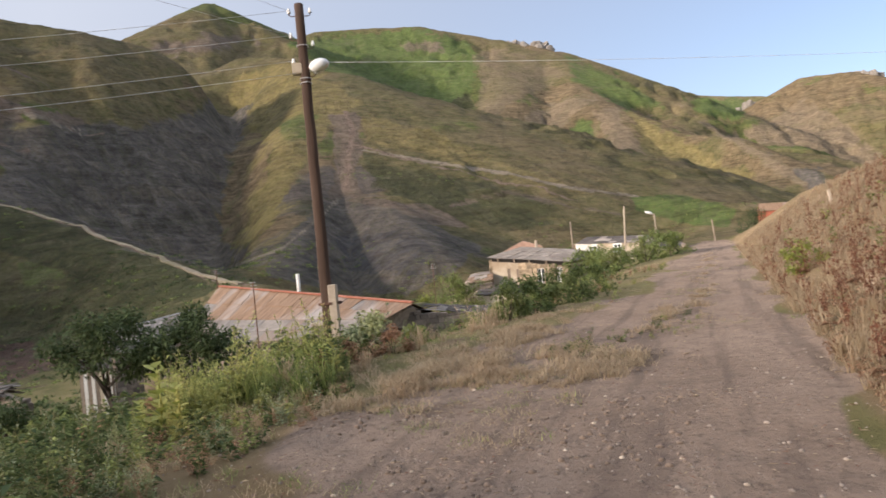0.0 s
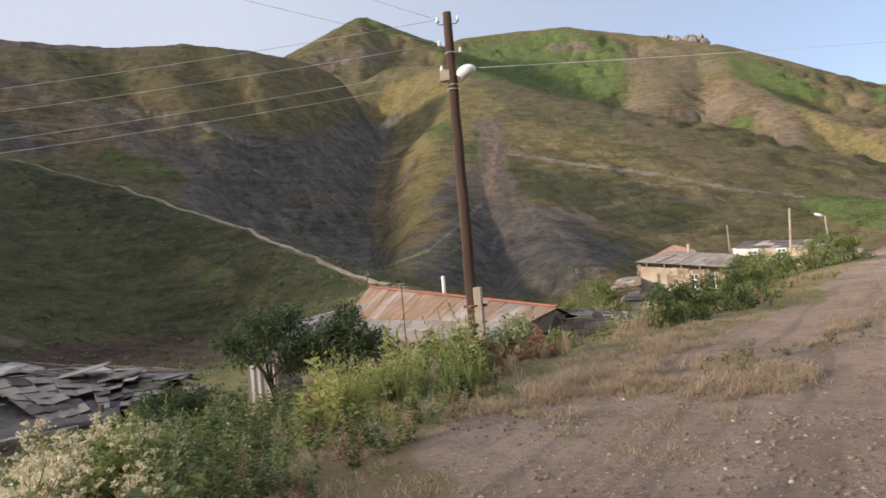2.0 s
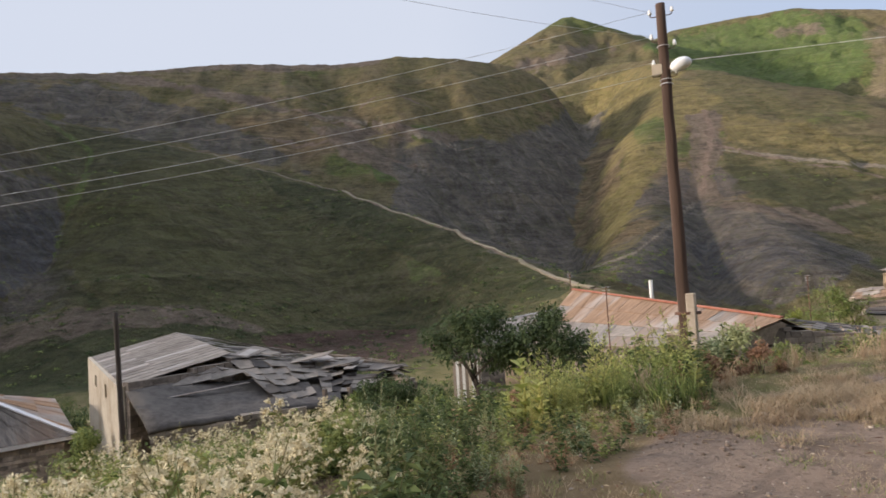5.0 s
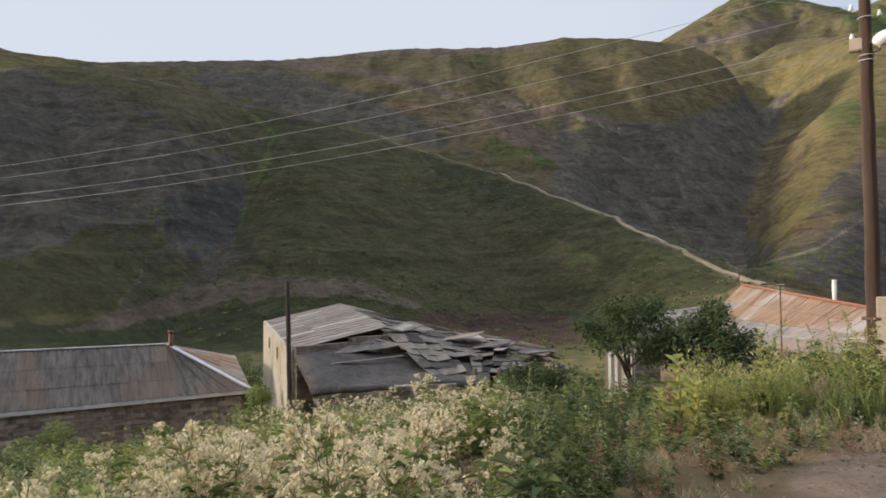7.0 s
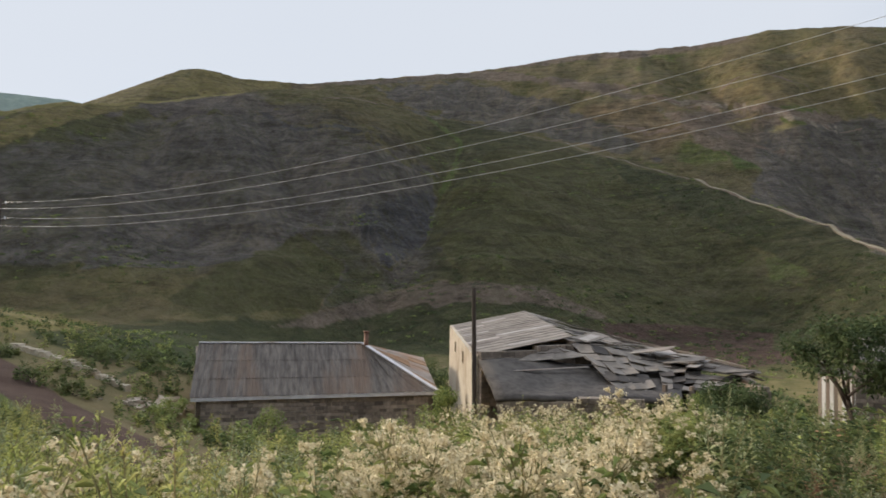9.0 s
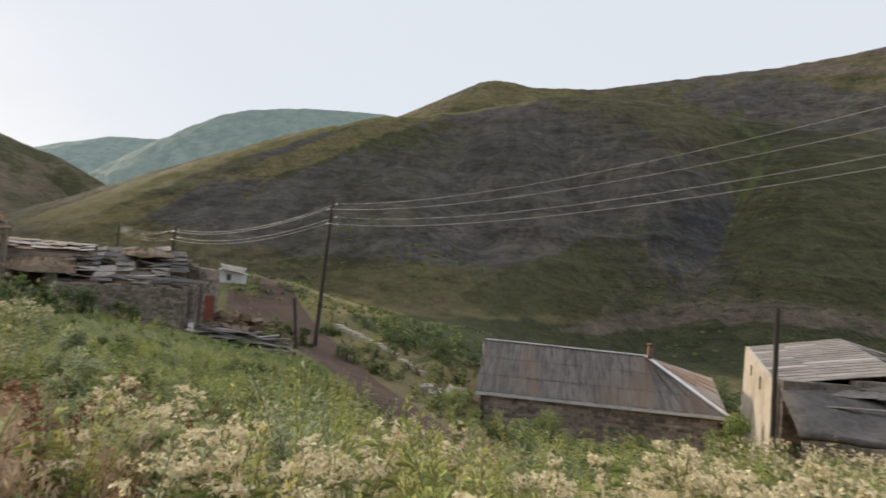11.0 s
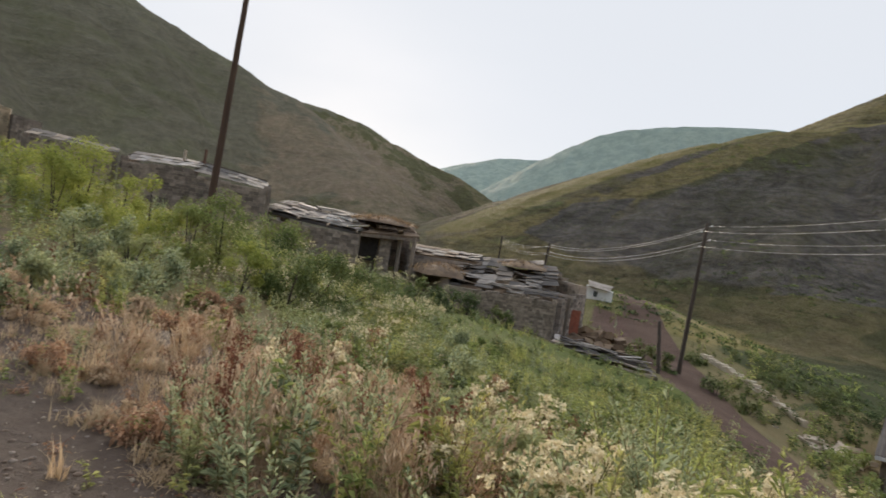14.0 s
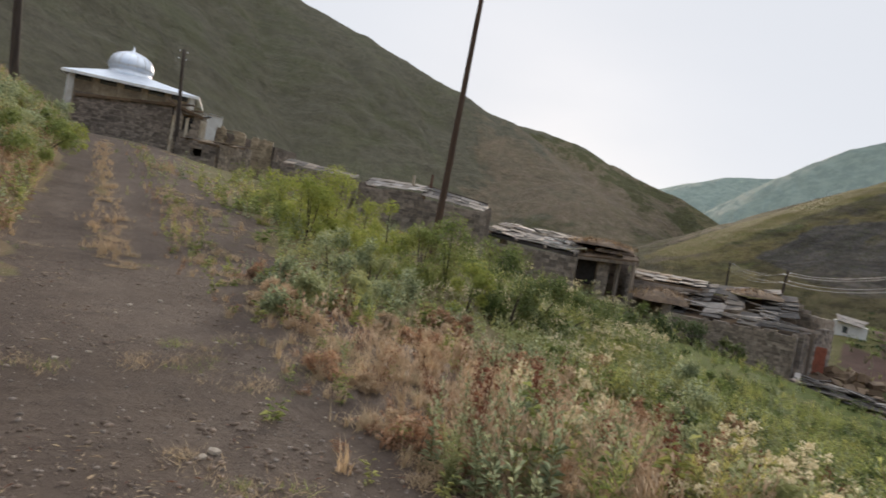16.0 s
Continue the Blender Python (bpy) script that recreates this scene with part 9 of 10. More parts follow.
    for i in range(m):
        crown_ = 0.05 < d[i] < 0.75 and (s[i] < -12 or s[i] > 13)
        south = 1.9 < d[i] < 5.2 and s[i] < -2
        north = 2.7 < d[i] < 5.4 and 6 < s[i] < 16
        need = 0.47 if crown_ else (0.58 if south else (0.52 if north else 2.0))
        if lump[i] > need:
            spots.append(((x[i], y[i], z[i] - 0.01, rr.uniform(0, 6.28), rr.uniform(0.6, 1.5), (0, 0)), rr.randrange(5)))
    # the golden fringe along the edge of the dirt and across the fork
    tall = [t_grass(random.Random(420 + i), True, 0.04, 0.17) for i in range(5)]
    fringe = []
    for _ in range(520):
        q = rr.random()
        if q < 0.5:
            s_ = rr.uniform(6.2, 12.5)
            d_ = 3.75 - 0.09 * max(0, s_ - 6) + rr.gauss(0.1, 0.28)
        elif q < 0.88:
            a_, r_ = rr.uniform(-14, 1), rr.gauss(9.0, 0.7)
            s_, d_ = r_ * math.cos(radians(a_ + 20)), r_ * math.sin(radians(a_ + 20))
        else:
            s_, d_ = rr.uniform(10.0, 14.5), rr.gauss(0.95, 0.22)
        x_, y_ = s_ * UX - d_ * UY, s_ * UY + d_ * UX
        if fbm(np.array([x_ / 0.8 + 4]), np.array([y_ / 0.8]), 2)[0] < 0.42:
            continue
        fringe.append(((x_, y_, gz(x_, y_) - 0.01, rr.uniform(0, 6.28), rr.uniform(0.5, 1.15), (0, 0)), rr.randrange(5)))
    scatter_mesh("golden_fringe_grass", tall, fringe, [G_DRY, G_PEACH], "golden dry grass along the edge of the dirt", "grass")
    scatter_mesh("golden_tussocks", tus, spots, [G_DRY, G_PEACH], "golden dry grass tussocks between the wheel tracks", "grass")
    scatter_mesh("short_dry_grass", short, cover, [G_DRY, G_PEACH], "short dry grass scattered over the bare dirt", "grass")
    scatter_mesh("short_green_grass", short, green, [G_GREEN, G_LIME], "short green grass in patches on the dirt", "grass")


def foliage(n, fn, size, r, mat=0):
    rs = np.random.RandomState(r.randrange(10 ** 6))
    pts = [fn() for _ in range(n)] if callable(fn) else fn
    if callable(fn):
        P = np.array([p[:] for p, o in pts])
        O = np.array([o[:] for p, o in pts])
    else:
        P, O = fn
    D = O + rs.normal(0, 1, (n, 3)) * (0.6, 0.6, 0.5)
    D /= np.linalg.norm(D, axis=1)[:, None] + 1e-6
    L = (size * rs.uniform(0.6, 1.4, n))[:, None]
    S = np.column_stack([D[:, 1], -D[:, 0], rs.uniform(-.5, .5, n)])
    S /= np.linalg.norm(S, axis=1)[:, None] + 1e-6
    mid = P + D * L * 0.5 + np.array((0, 0, 0.06)) * L
    tip = P + D * L - np.array((0, 0, 0.2)) * L
    if size > 0.12:
        V = np.stack([P - S * L * 0.22, P + S * L * 0.30 + 0.1 * D * L, tip], 1).reshape(-1, 3)
        F = np.arange(3 * n).reshape(-1, 3)
        return V, F, np.full(n, mat)
    V = np.stack([P, mid + S * L * 0.275, tip, mid - S * L * 0.275], 1).reshape(-1, 3)
    o = np.arange(n)[:, None] * 4
    F = np.concatenate([o + (0, 1, 2), o + (0, 2, 3)])
    return V, F, np.full(len(F), mat)


def shrub(az, r_, w, h, material, label, n=1500, leaf=0.10, seed=0, name="shrub", trunk=0.0, lift=0.0, group="village shrubs"):
    """Uneven crown of many small leaves gathered in clumps on real stems."""
    r2 = random.Random(seed)
    p = place(az, r_)
    g = gz(p.x, p.y)
    ob = thing(name, (p.x, p.y, g), label, "tree" if trunk else "shrub", group)
    clumps = []
    for _ in range(max(11, int(w * h * 3.5))):
        a, u = r2.uniform(0, 6.28), math.sqrt(r2.random())
        zz = trunk + lift + (h - trunk) * r2.uniform(0.12, 0.95) if trunk else h * r2.random() ** 1.25 * 0.92
        top = 1 - abs((zz - trunk) / (h - trunk) - 0.45) ** 2 * 2.0 if trunk else 1.05 - 0.8 * (zz / h) ** 1.6
        rad = w / 2 * u * max(top, 0.25)
        clumps.append((Vector((math.cos(a) * rad, math.sin(a) * rad, zz)), r2.uniform(0.16, 0.30) * (w + h) / 3.2))

    rs = np.random.RandomState(seed + 7)
    which = rs.randint(len(clumps), size=n)
    C = np.array([c[:] for c, q in clumps])[which]
    Q = np.array([q for c, q in clumps])[which]
    O = rs.normal(0, 1, (n, 3)) * (1, 1, 0.8)
    O = O / np.linalg.norm(O, axis=1)[:, None] * (rs.rand(n) ** 0.4)[:, None]
    P = C + O * Q[:, None]
    P[:, 2] = np.where(P[:, 2] < 0.02, 0.02 + rs.rand(n) * 0.1, P[:, 2])
    soup_part("crown", foliage(n, (P, O), leaf, r2), [material], ob)
    bm = bmesh.new()
    if trunk:
        x = [Vector((0, 0, -.3)), Vector((.05, .02, trunk * 0.5)), Vector((-.04, .05, trunk)), Vector((.05, 0, trunk + (h - trunk) * 0.5))]
        tube(bm, x, [0.09, 0.075, 0.06, 0.03], 8)
        for k in range(6):
            c = r2.choice(clumps)[0]
            b = Vector((0, 0, trunk * r2.uniform(0.6, 1.0)))
            tube(bm, [b, b.lerp(c, 0.5) + Vector((0, 0, .12)), c], [0.045, 0.03, 0.012], 6)
        me = link_mesh("trunk", bm, M_POLE_DARK, True)
    else:
        for k in range(5):
            c = r2.choice(clumps)[0]
            th = min(1.0, w / 2.2)
            tube(bm, [Vector((0, 0, -.15)), c * 0.5, c], [0.03 * th, 0.02 * th, 0.008 * th], 5)
        me = link_mesh("branch", bm, M_POLE_DARK, True)
    me.parent = ob
    return ob


def thicket(seed, m, *spots):
    """Shrubs of one kind: azimuth, distance, width, height each."""
    lab = {G_MID: "round dense green bush below the ruins", G_BUSH: "bushy green shrub on the village slope", G_DARK: "dense dark green shrub beside the old houses", G_SAGE: "grey-green bush of tall weeds", G_YBUSH: "yellow-green leafy bush on the slope"}[m]
    for k, (az, r, w, h) in enumerate(spots):
        n = int(min(w * h * (760 if r < 30 else 300), 5200)) + 300
        shrub(az, r, w, h, m, lab, n, 0.085 if r < 30 else 0.15, seed + k)


def verge_bushes():
    """Separate bushy plants on the verge, from knee to waist height."""
    rr = random.Random(9)
    labels = {G_MID: "dark green leafy bush below the road edge", G_SAGE: "grey-green wormwood bush on the road verge", G_RED: "withered rust-red bush on the road verge", G_PEACH: "bleached straw-coloured dead bush on the verge", G_BUSH: "leafy green bush on the road verge", G_DARK: "dark green leafy bush below the road edge"}
    taken = []
    for a0, a1, r0, r1, m, count, w0, w1, flat in (
            (103, 150, 4.4, 9, G_SAGE, 3, 0.45, 0.85, 0.85), (100, 150, 9, 18, G_SAGE, 5, 0.7, 1.3, 0.85), (106, 150, 4.4, 9, G_RED, 9, 0.3, 0.6, 0.7), (106, 150, 9, 16, G_RED, 12, 0.5, 0.9, 0.7),
            (106, 148, 4.6, 14, G_PEACH, 30, 0.3, 0.75, 0.6), (98, 128, 9, 22, G_BUSH, 14, 0.6, 1.1, 0.45), (62, 103, 5, 11, G_SAGE, 5, 0.5, 0.9, 0.9),
            (3, 27, 8.5, 15, G_BUSH, 9, 0.5, 0.9, 0.55), (5, 26, 9, 15, G_RED, 5, 0.4, 0.8, 0.8), (20, 38, 12, 17, G_MID, 12, 0.7, 1.4, 0.6), (38, 60, 8, 14, G_BUSH, 10, 0.6, 1.1, 0.8)):
        done = tries = 0
        while done < count and tries < 400:
            tries += 1
            az, r = rr.uniform(a0, a1), rr.uniform(r0, r1)
            p = place(az, r)
            s, d = road_sd(p.x, p.y)
            edge = 1.9 + 2.9 * sstep(1.5, 5, s) * (1 - sstep(10, 20, s)) + 0.9 * sstep(10, 22, s)
            w = rr.uniform(w0, w1)
            if d < edge + w * 0.3 or any(math.hypot(p.x - q[0], p.y - q[1]) < 0.42 * (w + q[2]) for q in taken):
                continue
            taken.append((p.x, p.y, w))
            h = w * flat * rr.uniform(0.8, 1.15)
            small = 0.048 if r < 9 else 0.062
            shrub(az, r, w, h, m, labels[m], int(700 + 2300 * w * h), small * (0.75 if m in (G_RED, G_PEACH) else 1), rr.randrange(9999), group="verge bushes", name="verge_bush")
            done += 1


def build_shrubs():
    shrub(28.9, 21.5, 3.1, 3.3, G_DARK, "crooked fruit tree with thin dark crown", 7000, 0.13, 1, "fruit_tree", 1.25)
    shrub(35.8, 21.0, 2.4, 1.7, G_DARK, "crooked fruit tree with thin dark crown", 3600, 0.10, 2, "fruit_tree", 0.3)
    shrub(22.8, 21.0, 3.1, 2.9, G_DARK, "dense round dark green fruit tree", 9000, 0.13, 3, "fruit_tree", 0.4)
    thicket(40, G_BUSH, (1.6, 45, 3.6, 2.9), (0.0, 46, 2.6, 2.2), (5.5, 47, 3, 1.4), (-9.2, 43, 2.8, 2.0), (-10.8, 44, 3.0, 2.0), (-12.3, 46, 2.6, 1.8), (-14.2, 47, 2.6, 2.0), (-15.8, 49, 2.6, 1.9), (-17.0, 50, 2.0, 1.7))
    thicket(60, G_BUSH, (-1.2, 24, 2.4, 0.6), (-3.2, 26, 2.6, 0.6), (-5.0, 28, 2.6, 0.6), (-6.8, 31, 2.6, 0.7), (-8.6, 34, 2.6, 0.8), (-11.5, 39, 2.6, 1.0))
    thicket(70, G_MID, (-3.2, 15.6, 1.8, 0.9), (-4.8, 17.0, 2.0, 1.0), (-6.4, 18.6, 2.0, 1.1), (-8.0, 20.5, 2.0, 1.0), (-9.6, 24.0, 2.0, 0.9))
    thicket(76, G_BUSH, (-12.4, 40, 2.6, 1.6), (-14.6, 44, 2.6, 1.7), (-16.4, 47, 2.4, 1.6), (-10.6, 41, 2.8, 1.9))
    thicket(80, G_SAGE, (8.6, 14.4, 1.6, 1.0), (9.9, 14.8, 1.2, 0.8))
    thicket(90, G_DARK, (60, 37, 3, 2.2), (61, 47, 4, 2.4), (-22.6, 100, 5, 3.2))
    thicket(95, G_MID, (37.0, 27, 2.6, 1.5), (39.5, 28, 2.4, 1.4), (34.5, 27, 2.4, 1.3), (41.8, 31, 2.6, 1.3), (32.0, 30, 2.4, 1.2), (37.5, 33, 3.0, 1.4), (34.0, 36, 3.0, 1.6), (40.5, 38, 3.0, 1.6))
    thicket(100, G_BUSH, (37.2, 23.5, 2.8, 1.5), (40, 22.5, 2.6, 1.1), (28, 18, 2.0, 0.6), (33, 17.5, 2.0, 0.7), (25.2, 18, 1.8, 0.6), (59.2, 31, 2.6, 1.9))
    thicket(120, G_BUSH, (73.5, 26, 2.4, 1.5), (80.8, 33.5, 2.6, 1.5), (82.8, 34.0, 2.2, 1.0), (76.5, 30.5, 2.4, 1.1), (66, 31, 2.4, 0.9))
    thicket(140, G_MID, (125.8, 20, 2.3, 2.2), (123.6, 21, 2.2, 2.0), (121.0, 23.5, 2.2, 1.5), (118.5, 26, 2.4, 1.2), (115.5, 31, 2.2, 1.2), (108, 36.5, 2.2, 0.9))
    thicket(150, G_BUSH, (127.6, 21.5, 2.2, 2.3))
    thicket(155, G_MID, (96.5, 41, 2.2, 1.3), (94.5, 40, 1.8, 1.0), (90.5, 38, 2.0, 1.0), (88, 37, 1.8, 0.9), (92.5, 45, 2.0, 0.8))
    thicket(160, G_DARK, (113, 33, 2.6, 1.3), (111, 36, 2.4, 1.2))
    thicket(165, G_BUSH, (131.6, 22, 2.4, 2.6), (134.0, 21, 2.0, 2.0))
    thicket(170, G_YBUSH, (137, 22, 2.6, 2.3), (143.6, 23, 2.4, 2.3), (146, 30, 2.6, 2.0), (129.6, 19.5, 1.7, 1.6), (141.8, 25, 3.2, 2.8), (144.3, 26, 2.4, 2.1), (139.2, 26, 2.2, 2.1))
    thicket(190, G_SAGE, (138, 18, 1.8, 1.5), (141.5, 17.5, 1.6, 1.3), (136, 15.5, 1.5, 1.1), (165.4, 24, 2.0, 1.2))
    thicket(200, G_BUSH, (146.8, 27, 2.0, 1.2), (163.5, 27, 2.2, 1.4), (165.8, 21, 2.0, 1.3), (164.6, 31, 2.4, 1.7))
    thicket(205, G_SAGE, (167.2, 22, 2.2, 1.5), (166.0, 29, 2.2, 1.5), (162.8, 38, 2.2, 1.5))
    thicket(210, G_YBUSH, (161.8, 34, 2, 1.2), (3.6, 46, 3.0, 1.7), (-26.2, 16, 1.0, 0.7))
    thicket(230, G_DARK, (56.0, 50, 4.4, 1.8), (58.5, 52, 4.0, 1.9), (53.5, 56, 4.6, 1.8), (50.5, 58, 4.4, 1.5), (63.0, 54, 4.2, 1.7), (66.5, 56, 4.4, 1.6), (70.5, 53, 4.0, 1.5), (75.0, 52, 4.2, 1.4), (79.5, 50, 4.0, 1.4), (60.5, 43, 3.4, 1.9))
    thicket(245, G_MID, (54.8, 62, 5.0, 1.8), (61.5, 60, 4.8, 1.7), (68.5, 61, 5.0, 1.6), (83.0, 48, 3.6, 1.2), (86.5, 47, 3.2, 1.1), (45.5, 52, 4.0, 1.4), (42.0, 48, 3.6, 1.4), (38.5, 47, 3.6, 1.5), (31.5, 44, 3.4, 1.6), (34.5, 45, 3.4, 1.5))
    # burdock with broad bright leaves
    for az, r, sc, seed in ((25.0, 8.0, 0.72, 1), (23.7, 7.8, 0.5, 2), (26.3, 8.3, 0.45, 3)):
        p = place(az, r)
        g = gz(p.x, p.y)
        ob = thing("burdock_plant", (p.x, p.y, g), "bright green burdock with broad ragged leaves", "plant", "burdock plants")
        r2 = random.Random(seed)
        st = Soup()
        h = 1.15 * sc
        line = [Vector((0, 0, -.1)), Vector((.03, .02, h * .5)), Vector((.0, .05, h))]
        st.stem(line, 0.018, 0.01, 0)
        soup_part("stalk", st.arrays(), [G_LIME], ob)
        for k in range(19):
            lf = Soup()
            t = (k + 0.5) / 19
            a = k * 2.4
            L = (0.46 - 0.24 * t) * sc * r2.uniform(0.7, 1.15)
            d = Vector((math.cos(a), math.sin(a), 0.55 + t * 0.6)).normalized()
            b = Vector((0, 0, h * (0.15 + 0.85 * t)))
            sd = Vector((-math.sin(a), math.cos(a), 0))
            rows = []
            for i, (u, w) in enumerate(((0.0, 0.02), (0.25, 0.20), (0.5, 0.26), (0.75, 0.18), (1.0, 0.01))):
                c = b + d * (L * u) - Vector((0, 0, 0.35 * L * u * u))
                w2 = w * L * 1.3
                rows.append((c - sd * w2 + Vector((0, 0, 0.05 * L)), c, c + sd * w2 + Vector((0, 0, 0.05 * L))))
            vs = [q for row in rows for q in row]
            fs = []
            for i in range(4):
                for j in range(2):
                    a0 = i * 3 + j
                    fs += [(a0, a0 + 1, a0 + 4), (a0, a0 + 4, a0 + 3)]
            lf.tri(vs, fs, 0)
            soup_part("leaf", lf.arrays(), [G_LIME if k % 5 else G_YBUSH], ob)


def build_hillside_cover():
    """Tussocks and scrub on the slopes across the valley."""
    rr = random.Random(77)
    tuss = [foliage(24, lambda: (Vector((rr.gauss(0, .4), rr.gauss(0, .4), rr.random() * .5)), Vector((rr.gauss(0, 1), rr.gauss(0, 1), 1))), 0.55, rr) for _ in range(5)]
    scrub, dark = [], []
    n = 24000
    az = np.array([rr.uniform(-30, 168) for _ in range(n)])
    r = np.array([math.exp(rr.uniform(math.log(52), math.log(420))) for _ in range(n)])
    x, y = -r * np.sin(np.radians(az)), r * np.cos(np.radians(az))
    z = ground_z(x, y)
    wet = fbm(x / 30 + 8, y / 30, 4)
    spur = sorted((a, q) for a, e, q in HILLS["path_spur"][1])
    crest_r = np.interp(az, [a for a, q in spur], [q for a, q in spur])
    for i in range(n):
        e = ((x[i], y[i], z[i] - 0.15, rr.uniform(0, 6.28), rr.uniform(0.3, 0.75) * (0.7 + r[i] / 400), (0, 0)), rr.randrange(5))
        foot = (18 < az[i] < 100 and r[i] < 112)
        under = crest_r[i] - r[i]
        if 19 < az[i] < 48 and 48 < r[i] < 112 and wet[i] > 0.25:
            (dark if rr.random() < 0.7 else scrub).append(e)
        elif 20 < az[i] < 46 and 1.0 < under < 34 and wet[i] > 0.40:
            (dark if rr.random() < 0.75 else scrub).append(e)
        elif foot and wet[i] > 0.42:
            (dark if rr.random() < 0.6 else scrub).append(e)
        elif wet[i] > 0.60 and r[i] < 200 and az[i] < 110:
            scrub.append(e)
    scatter_mesh("hillside_scrub", tuss, scrub, [G_BUSH], "green scrub dotted over the hillsides", "scrub")
    scatter_mesh("dark_scrub", tuss, dark, [G_DARK], "dark nettles and scrub along the valley foot", "scrub")


M_CLOD = grainy("dry_clod_earth", (0.150, 0.108, 0.080), (0.255, 0.190, 0.142), None, 30, island=0.3)


def build_stones():
    rr = random.Random(5)
    bm = bmesh.new()
    bmesh.ops.create_icosphere(bm, subdivisions=1, radius=1.0)
    base_v = np.array([v.co[:] for v in bm.verts])
    base_f = np.array([[v.index for v in f.verts] for f in bm.faces])
    bm.free()
    temps = []
    for k in range(5):
        v = base_v * (1 + 0.35 * np.random.RandomState(k).rand(len(base_v), 1)) * np.array([1, 0.75, 0.5])
        temps.append((v, base_f, np.zeros(len(base_f), int)))
    dark, pale = [], []
    for _ in range(11000):
        az, r = rr.uniform(-42, 170), math.exp(rr.uniform(math.log(1.8), math.log(26)))
        x, y = -r * math.sin(radians(az)), r * math.cos(radians(az))
        s, d = road_sd(x, y)
        if not -1.6 < d < 6.5:
            continue
        sc = 0.007 + 0.026 * rr.random() ** 4 + 0.0004 * r
        if r > 9 and rr.random() < 0.5:
            continue
        (pale if rr.random() < 0.15 else dark).append((x, y, sc * 0.7))
    clods = []
    for _ in range(5200):
        az, r = rr.uniform(-34, 26), math.exp(rr.uniform(math.log(2.4), math.log(9.5)))
        x, y = -r * math.sin(radians(az)), r * math.cos(radians(az))
        s, d = road_sd(x, y)
        if 0.2 < d < 3.7 and vnoise(np.array([x * 1.4]), np.array([y * 1.4]))[0] > 0.45:
            clods.append((x, y, 0.006 + 0.026 * rr.random() ** 3))
    for _ in range(4200):
        az, r = rr.uniform(112, 168), math.exp(rr.uniform(math.log(2.4), math.log(14)))
        x, y = -r * math.sin(radians(az)), r * math.cos(radians(az))
        s, d = road_sd(x, y)
        if -0.8 < d < 5.5 and vnoise(np.array([x * 1.2]), np.array([y * 1.2]))[0] > 0.5:
            clods.append((x, y, 0.006 + 0.024 * rr.random() ** 3))
    for lst, nm, mats, lab in ((clods, "dirt_clods", [M_CLOD], "crumbled brown clods of dry earth"), (dark, "gravel", [M_STONE_DARK], "brown gravel scattered on the dirt road"), (pale, "pale_gravel", [M_CONCRETE], "pale stones scattered on the dirt road")):
        zz = ground_z(np.array([a[0] for a in lst]), np.array([a[1] for a in lst]))
        scatter_mesh(nm, temps, [((x, y, z + sc * 0.15, rr.uniform(0, 6.28), sc, (0, 0)), rr.randrange(5)) for (x, y, sc), z in zip(lst, zz)], mats, lab, "gravel")
    for az, r, k in ((6.6, 8.0, 0.045), (136.4, 8.0, 0.05), (-29.2, 8.3, 0.035), (162.0, 6.3, 0.035), (150.5, 4.4, 0.045), (151.4, 4.3, 0.035), (157, 9, 0.04), (154.8, 9.5, 0.035)):
        p = place(az, r)
        v, f, m = temps[rr.randrange(5)]
        me = bpy.data.meshes.new("stone")
        me.from_pydata((v * k).tolist(), [], f.tolist())
        me.materials.append(M_CONCRETE)
        ob = new("stone", me)
        ob.location = (p.x, p.y, gz(p.x, p.y) + k * 0.2)
        ob.rotation_euler = (0, 0, rr.uniform(0, 6))
        tagged(ob, "single pale stone lying on the dirt", "stone", "loose stones")


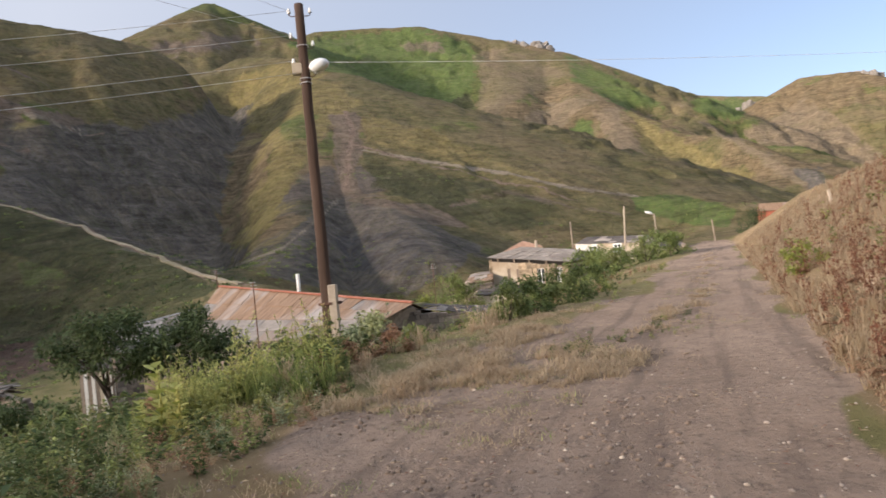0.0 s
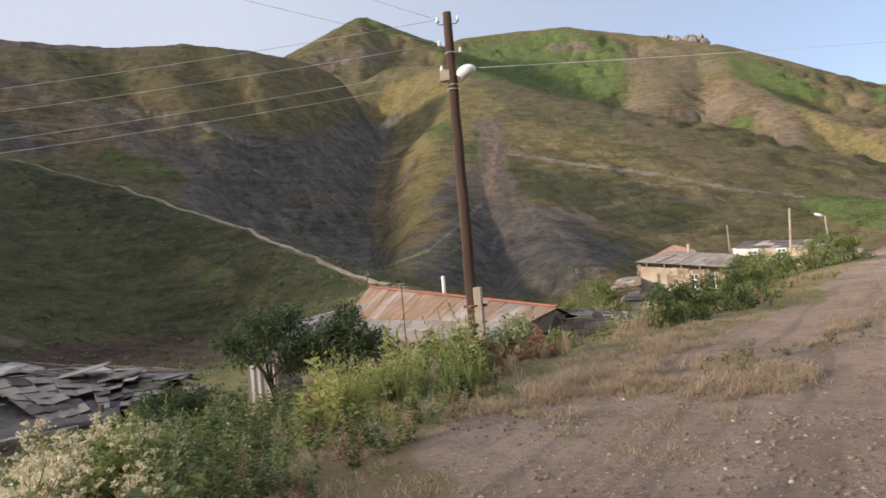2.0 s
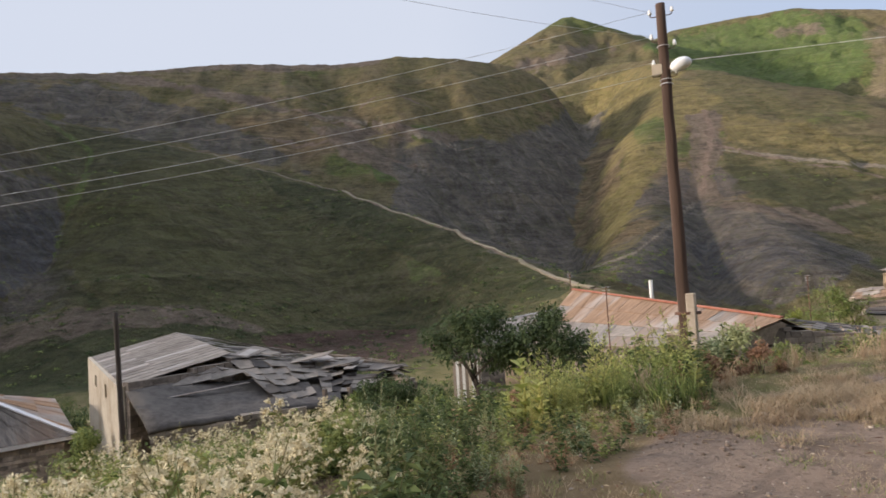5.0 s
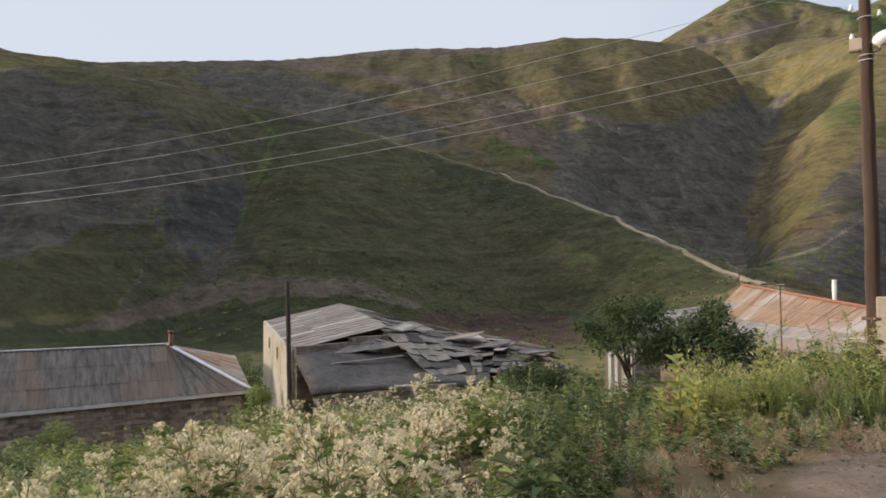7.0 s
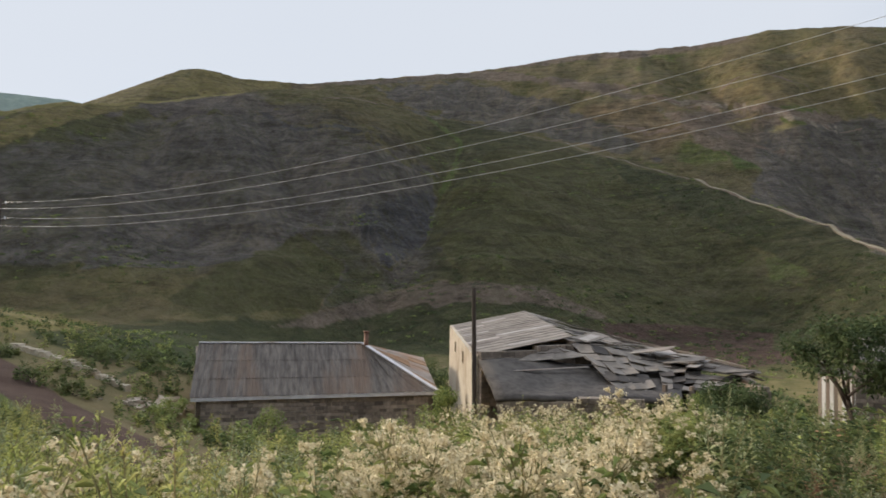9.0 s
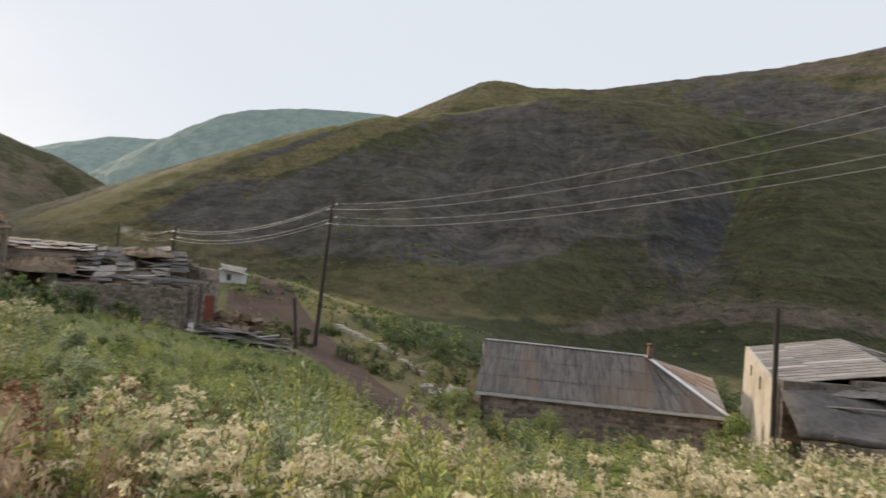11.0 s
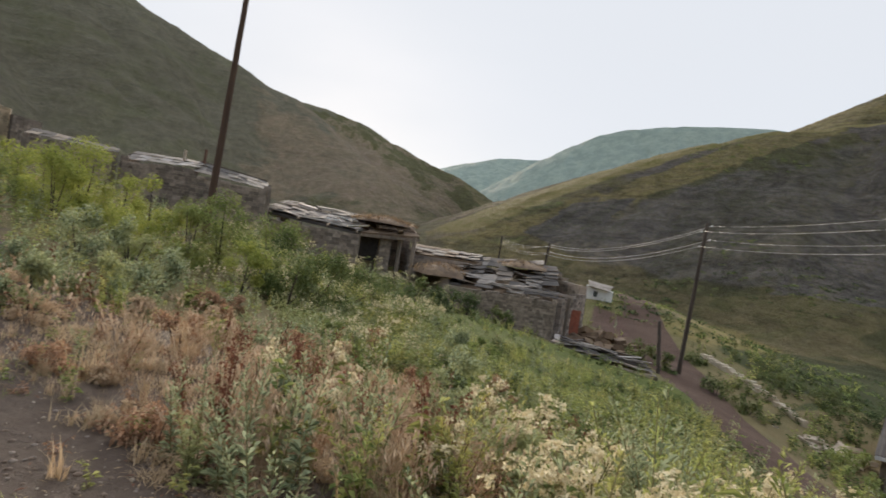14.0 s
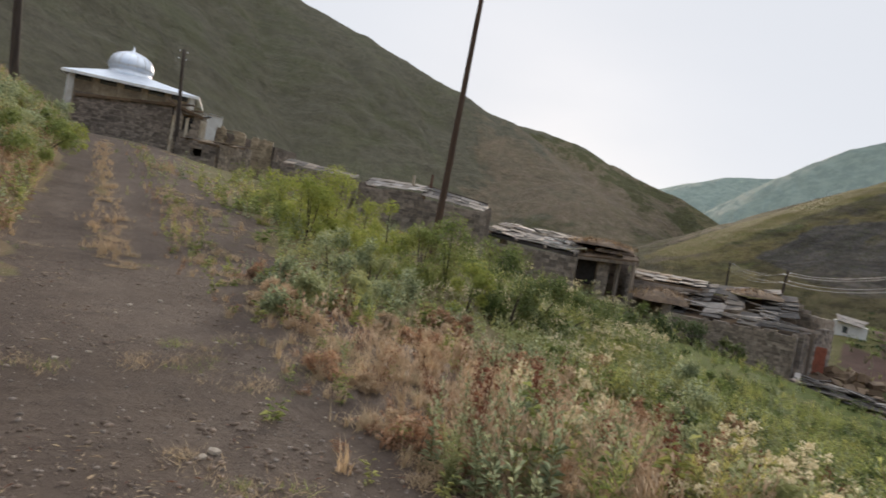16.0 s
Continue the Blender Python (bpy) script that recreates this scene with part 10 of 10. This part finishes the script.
def straw_litter():
    """Bits of straw and dead leaf blown over the dirt."""
    rr = random.Random(61)
    temps = []
    for k in range(6):
        s = Soup()
        for _ in range(5):
            a = rr.uniform(0, 6.28)
            s.leaf(Vector((rr.gauss(0, .09), rr.gauss(0, .09), 0.012)), Vector((math.cos(a), math.sin(a), rr.uniform(0, 0.25))), rr.uniform(.018, .055), rr.uniform(.004, .012), rr.choice((0, 0, 1, 2)), 0.05, rr)
        temps.append(s.arrays())
    spots = []
    n = 2600
    az = np.array([rr.uniform(-42, 170) for _ in range(n)])
    r = np.exp(np.array([rr.uniform(math.log(1.8), math.log(20)) for _ in range(n)]))
    x, y = -r * np.sin(np.radians(az)), r * np.cos(np.radians(az))
    z = ground_z(x, y)
    s, d = road_sd(x, y)
    lump = fbm(x / 0.8 + 5, y / 0.8 + 33, 3)
    for i in range(n):
        if -1.4 < d[i] < 6.5 and lump[i] > 0.43:
            spots.append(((x[i], y[i], z[i], rr.uniform(0, 6.28), rr.uniform(0.7, 1.3) * (1 + 0.04 * r[i]), (0, 0)), rr.randrange(6)))
    scatter_mesh("straw_litter", temps, spots, [G_DRY, G_PEACH, G_RUST], "bits of straw and dead leaves on the dirt", "litter")


def build_outcrops():
    """Pale rock on the far crests."""
    for az, el, r, w, h, seed in ((-5.6, 16.3, 838, 14, 9, 1), (-6.9, 16.2, 832, 17, 12, 2), (-8.1, 15.8, 826, 15, 10, 3), (-29.9, 8.4, 868, 16, 8, 4), (-31.0, 8.3, 860, 14, 9, 5), (-22.8, 7.9, 900, 12, 8, 6), (-23.5, 8.0, 900, 14, 10, 7)):
        p = place(az, r)
        g = gz(p.x, p.y)
        ob = thing("rock_outcrop", (p.x, p.y, g), "pale limestone outcrop on the distant ridge", "rock", "rock outcrops")
        r2 = random.Random(seed)
        for k in range(5):
            bm = bmesh.new()
            bmesh.ops.create_icosphere(bm, subdivisions=2, radius=1.0)
            for v in bm.verts:
                v.co *= 1 + 0.4 * noise.noise(v.co * 1.7 + Vector((seed * 3 + k, 0, 0)))
                v.co.z = round(v.co.z * 3) / 3
            off = Vector((r2.gauss(0, w * .45), r2.gauss(0, 4), -h * 0.25))
            bmesh.ops.transform(bm, verts=bm.verts, matrix=Matrix.Translation(Vector((p.x, p.y, g)) + off) @ Matrix.Diagonal((w * r2.uniform(.25, .5), w * .3, h * r2.uniform(.4, .8), 1)))
            part("rock", bm, M_ROCK, ob)


M_ROCK = grainy("pale_limestone", (0.23, 0.205, 0.18), (0.34, 0.31, 0.27), (0.15, 0.13, 0.11), 0.4, bump=0.8, dist=0.4)
build_weeds()
build_shrubs()
verge_bushes()
build_hillside_cover()
build_stones()
build_outcrops()
straw_litter()
